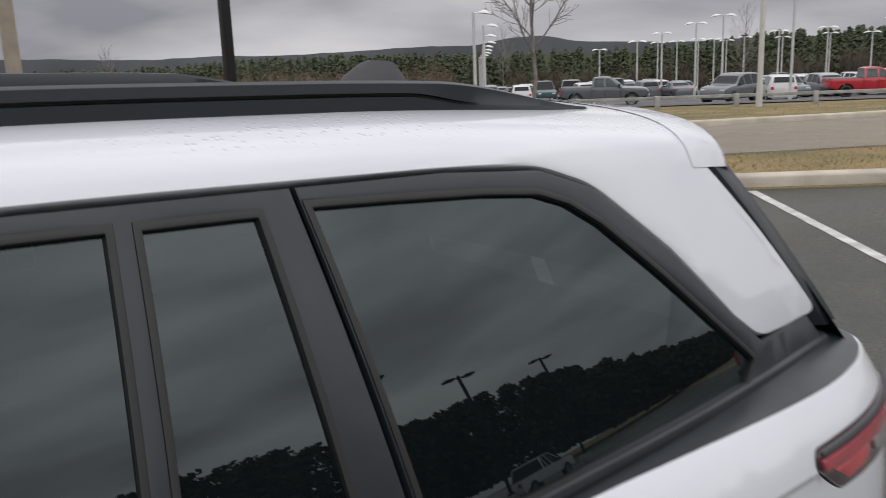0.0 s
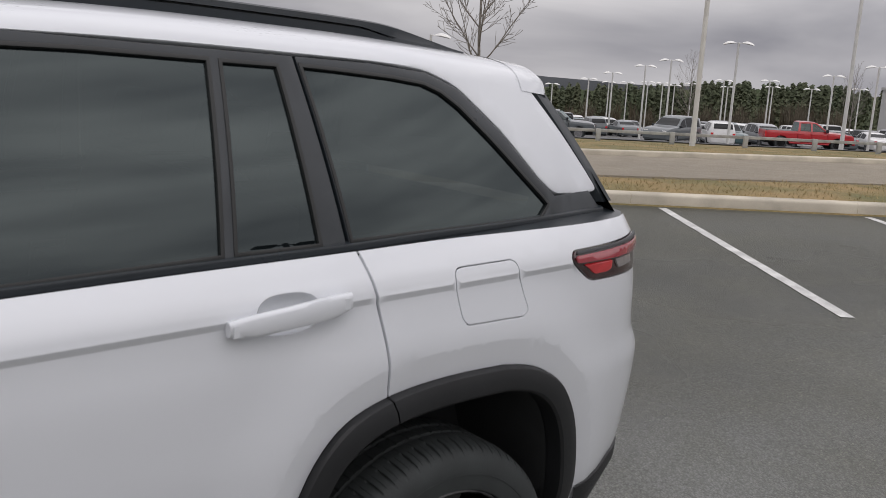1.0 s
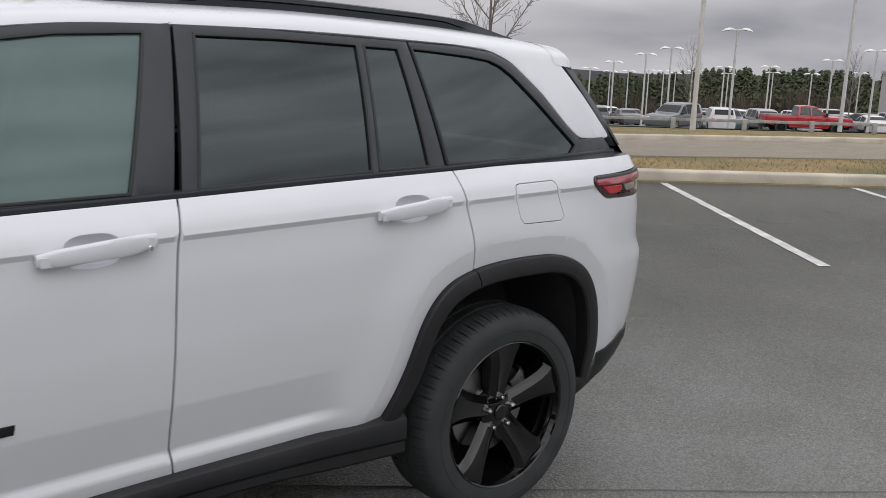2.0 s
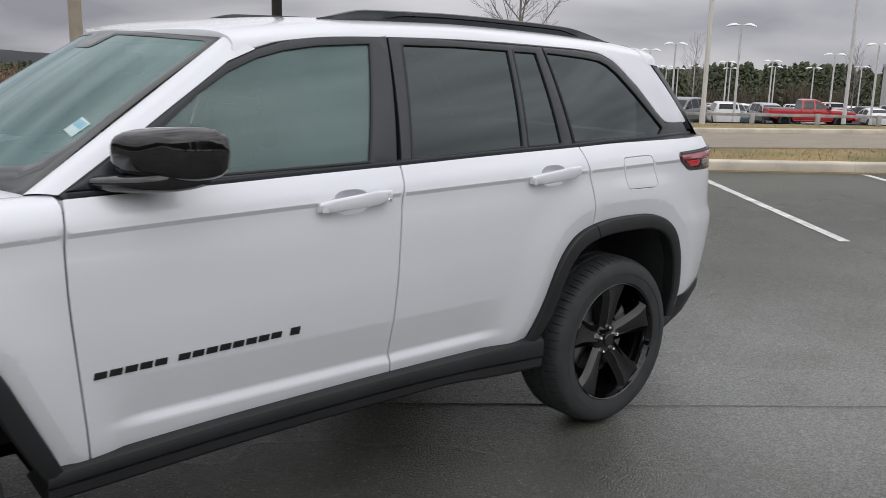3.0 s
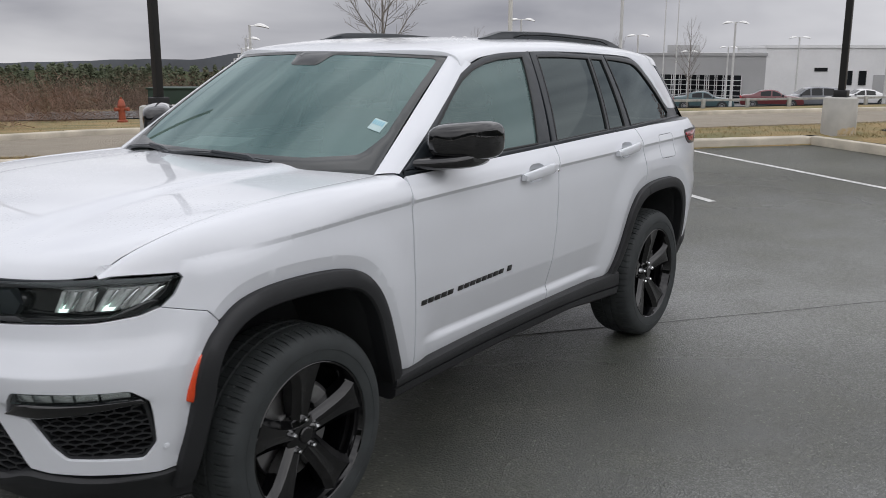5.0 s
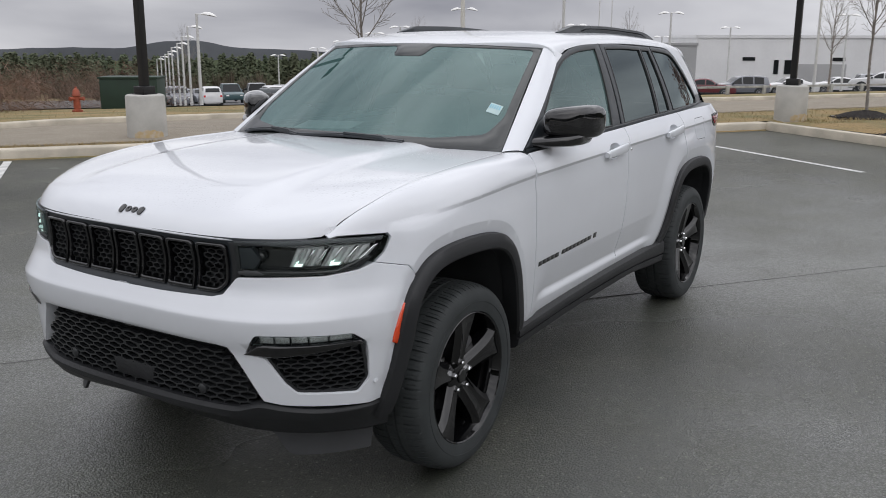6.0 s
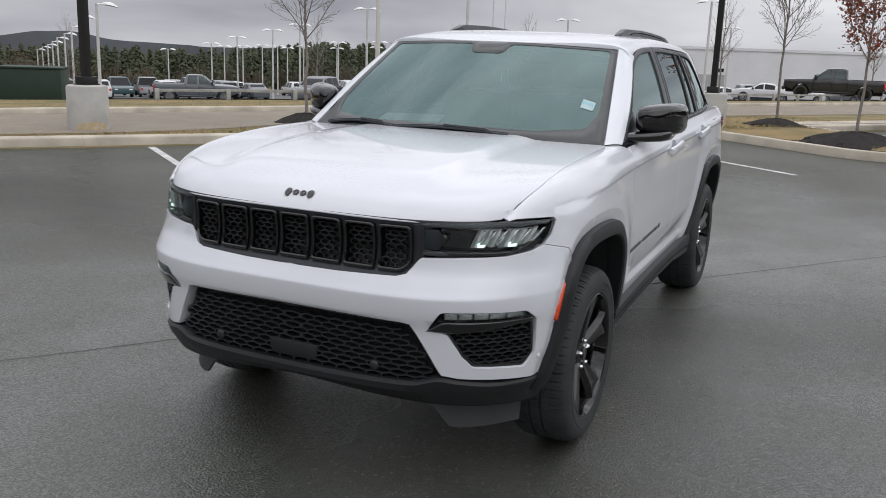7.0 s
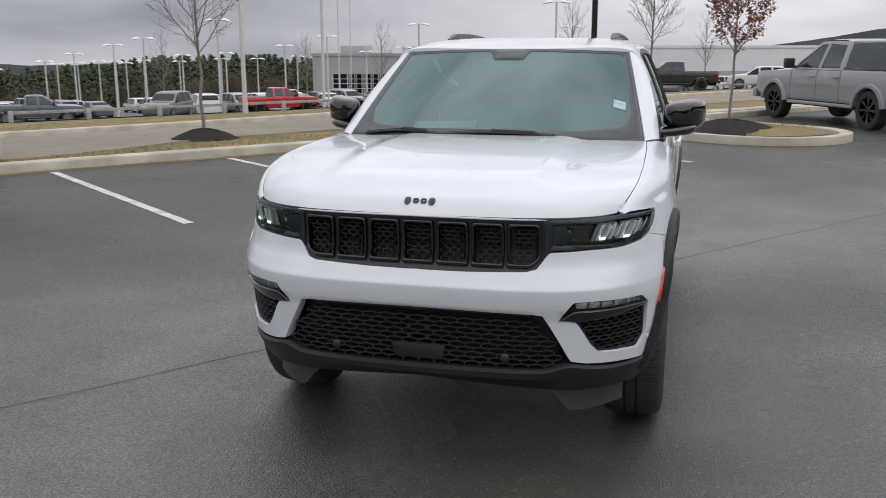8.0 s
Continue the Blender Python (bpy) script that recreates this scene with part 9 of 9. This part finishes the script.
def twigs(bm, p, high, wide, rng, n=16, thick=0.016):
    for _ in range(n):
        a = rng.uniform(0, 6.283)
        b = p + Vector((rng.uniform(-0.3, 0.3) * wide, rng.uniform(-0.3, 0.3) * wide, 0))
        e = p + Vector((wide * math.cos(a) * rng.uniform(0.2, 1), wide * math.sin(a) * rng.uniform(0.2, 1), high * rng.uniform(0.45, 1.05)))
        s = Vector((-math.sin(a), math.cos(a), 0)) * thick * rng.uniform(0.7, 1.8)
        mid = b.lerp(e, 0.55) + Vector((rng.uniform(-0.1, 0.1), rng.uniform(-0.1, 0.1), 0.08)) * wide
        v = [bm.verts.new(q) for q in (b - s, b + s, mid + s * 0.8, mid - s * 0.8, e)]
        bm.faces.new((v[0], v[1], v[2], v[3]))
        bm.faces.new((v[3], v[2], v[4]))


def leafy(bm, p, high, wide, rng, n=40, size=1.0):
    """A loose crown of small tilted leaf clumps."""
    for _ in range(n):
        a, t = rng.uniform(0, 6.283), rng.random()
        r = wide * math.sqrt(rng.random()) * math.sin(math.pi * (0.18 + 0.75 * t))
        c = p + Vector((r * math.cos(a), r * math.sin(a), high * (0.15 + 0.85 * t)))
        s = size * wide * rng.uniform(0.16, 0.36)
        u = Vector((rng.uniform(-1, 1), rng.uniform(-1, 1), rng.uniform(-1, 1))).normalized()
        w = u.orthogonal().normalized()
        k = u.cross(w)
        q = [bm.verts.new(c + v * s * rng.uniform(0.6, 1.3)) for v in (u, w * 0.8, -u, -w * 0.8)]
        q.append(bm.verts.new(c + k * s * 0.5))
        for i in range(4):
            bm.faces.new((q[i], q[(i + 1) % 4], q[4]))


rng = random.Random(11)
bm = bmesh.new()
for _ in range(900):
    az = rng.uniform(172, 262)
    d = rng.uniform(150, 260)
    if 176 < az < 203.5:
        d = rng.uniform(190, 260)
    x, y = d * math.cos(radians(az)), d * math.sin(radians(az))
    top = 1.7 + d * math.tan(radians(TREE_EL(az) + rng.uniform(-0.45, 0.12)))
    z = land_z(x, y)
    pine(bm, Vector((x, y, z)), max(4.0, top - z), rng)
# the depth of the wood behind the first trees
rows = []
for i in range(721):
    az = lerp(172, 262, i / 720)
    c = Vector((math.cos(radians(az)), math.sin(radians(az)), 0))
    el = TREE_EL(az) - 0.30 + 0.16 * noise.noise((az * 2.6, 1, 4)) + 0.10 * noise.noise((az * 9.0, 2, 4))
    rows.append([c * (265 + 3 * k) + Vector((0, 0, lerp(-24, 1.7 + 270 * math.tan(radians(el)), k / 3) + 0.5 * noise.noise((az * 5.0, k, 8)))) for k in range(4)] + [c * 290 + Vector((0, 0, -24))])
ruled(bm, rows)
thing("pine_wood", bm, M_PINE, "dark green pine wood beyond the far lot", "woods", kind="stuff", angle=10)
bm = bmesh.new()
for _ in range(260):
    az = rng.uniform(205, 262)
    d = rng.uniform(120, 190)
    x, y = d * math.cos(radians(az)), d * math.sin(radians(az))
    z = land_z(x, y)
    top = 1.7 + d * math.tan(radians(TREE_EL(az) + rng.uniform(-1.7, -0.7)))
    twigs(bm, Vector((x, y, z)), max(2.5, top - z), 1.7, rng, 55, 0.05)
thing("bare_wood", bm, M_BARE, "brown leafless wood before the pines", "woods", kind="stuff", angle=10)


def bush(bm, p, high, wide, rng, n):
    """A rounded tangle of short twigs in all directions."""
    for _ in range(n):
        a, t = rng.uniform(0, 6.283), rng.random()
        q = wide * math.sqrt(rng.random()) * math.sqrt(max(0.05, 1 - t * t))
        c = p + Vector((q * math.cos(a), q * math.sin(a), high * t))
        d = Vector((rng.uniform(-1, 1), rng.uniform(-1, 1), rng.uniform(0.0, 2.4))).normalized() * wide * rng.uniform(0.12, 0.42)
        s = d.orthogonal().normalized() * rng.uniform(0.004, 0.013)
        bm.faces.new([bm.verts.new(v) for v in (c - d - s, c - d + s, c + d)])


for name, mat, seed, count, label in (("brown_scrub", M_SCRUB, 21, 1500, "tangled brown winter scrub"), ("dark_scrub", M_SCRUB2, 22, 500, "dark brown thicket in the scrub")):
    rng = random.Random(seed)
    bm = bmesh.new()
    for _ in range(count):
        a, n = rng.uniform(-62, 1.5), rng.uniform(0, 1)
        lo = 14.6 if a < -5.5 else 25.5 + (a + 5.5) * 0.7
        if a > -5.5 and rng.random() < 0.3:
            continue
        nn = lo + n ** 1.3 * 45
        if a > -4 and nn < 36:
            continue
        p = lot(a, nn)
        d = (p - Vector((2.0, 2.5, 0))).to_2d().length
        # the tops lie a little under eye level's slope
        tall = max(0.35, 1.7 - d * math.tan(radians(lerp(2.25, 1.35, step01(-14, -6, a)))) - p.z) * rng.uniform(0.55, 1.08)
        bush(bm, p - Vector((0, 0, 0.05)), tall, rng.uniform(0.7, 1.3), rng, 200 if nn < 30 else 110)
    thing(name, bm, mat, label, "scrub", kind="stuff", angle=10)

# tufts of dead grass on the verge
rng = random.Random(31)
bm = bmesh.new()
for _ in range(16000):
    a = rng.uniform(-12, 16)
    n = rng.uniform(9.76, near_e(a)) if rng.random() < 0.55 else rng.uniform(far_e(a) + 0.2, 27)
    if rng.random() < 0.2 and a < 14:
        a, n = rng.uniform(SIDE_A + 0.4, SIDE_A + 2.9), rng.uniform(5.6, 9.6)
    p = lot(a, n) if not (n < 9.7) else lot(a, n, 0.14)
    h = rng.uniform(0.02, 0.06)
    s = Vector((rng.uniform(-1, 1), rng.uniform(-1, 1), 0)).normalized() * 0.007
    e = p + Vector((rng.uniform(-0.05, 0.05), rng.uniform(-0.05, 0.05), h))
    bm.faces.new([bm.verts.new(q) for q in (p - s, p + s, e)])
thing("dead_grass", bm, M_TUFT, "tufts of dead winter grass", "grass", kind="stuff", angle=10)

# blue hills on the horizon, with the haze of distance put into their colour
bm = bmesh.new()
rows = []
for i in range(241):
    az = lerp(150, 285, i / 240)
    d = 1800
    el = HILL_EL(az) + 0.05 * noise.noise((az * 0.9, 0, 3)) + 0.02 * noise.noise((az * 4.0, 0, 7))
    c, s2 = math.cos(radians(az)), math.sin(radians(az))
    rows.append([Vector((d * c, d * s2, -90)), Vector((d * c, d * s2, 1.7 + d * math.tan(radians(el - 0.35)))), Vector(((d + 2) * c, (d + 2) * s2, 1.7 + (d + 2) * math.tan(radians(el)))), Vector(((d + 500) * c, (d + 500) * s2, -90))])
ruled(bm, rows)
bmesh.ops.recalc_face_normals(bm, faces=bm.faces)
thing("hills", bm, M_HILL, "wooded hills on the horizon, blue haze put into their colour", "hills", kind="structure", angle=60)

# the lot's other side, which the car's windows mirror: woods, posts and parked cars
BACK_EL = spline([-70, 60, 101, 107, 112, 116, 122, 130, 138, 147, 153, 160], [8.0, 11.0, 15.6, 15.4, 14.4, 13.2, 11.4, 10.8, 8.4, 5.2, 2.7, 1.3])
rng = random.Random(41)
bm = bmesh.new()
for _ in range(520):
    az = rng.uniform(-70, 160)
    d = rng.uniform(95, 130)
    x, y = d * math.cos(radians(az)), d * math.sin(radians(az))
    high = d * math.tan(radians(BACK_EL(az) + 0.5 * noise.noise((az * 0.12, 0, 9)) - rng.random() ** 2)) + 2.1
    leafy(bm, Vector((x, y, -0.7)), high, 4.5, rng, 330, 0.50)
thing("pine_wood", bm, M_PINE, "dark pine wood behind the parking lot", "woods", kind="stuff", angle=10)
for az, d in ((122.3, 20.1), (130.0, 26.7), (137.4, 33.2), (62, 36), (40, 42)):
    x, y = d * math.cos(radians(az)), d * math.sin(radians(az))
    pole_on_base(x, y, 0.0)
far_car("pickup", P["white"], "white pickup truck parked across the lot", -20.0, 22.0, 160, 0.0)
for k, c in enumerate(("slate", "white", "black", "silver", "white", "grey")):
    far_car(("suv", "sedan", "suv", "pickup", "sedan", "suv")[k], P[c], f"{c} vehicle parked across the lot", -14 + 5.4 * k, 38.0 + 0.8 * k, 95, 0.0)
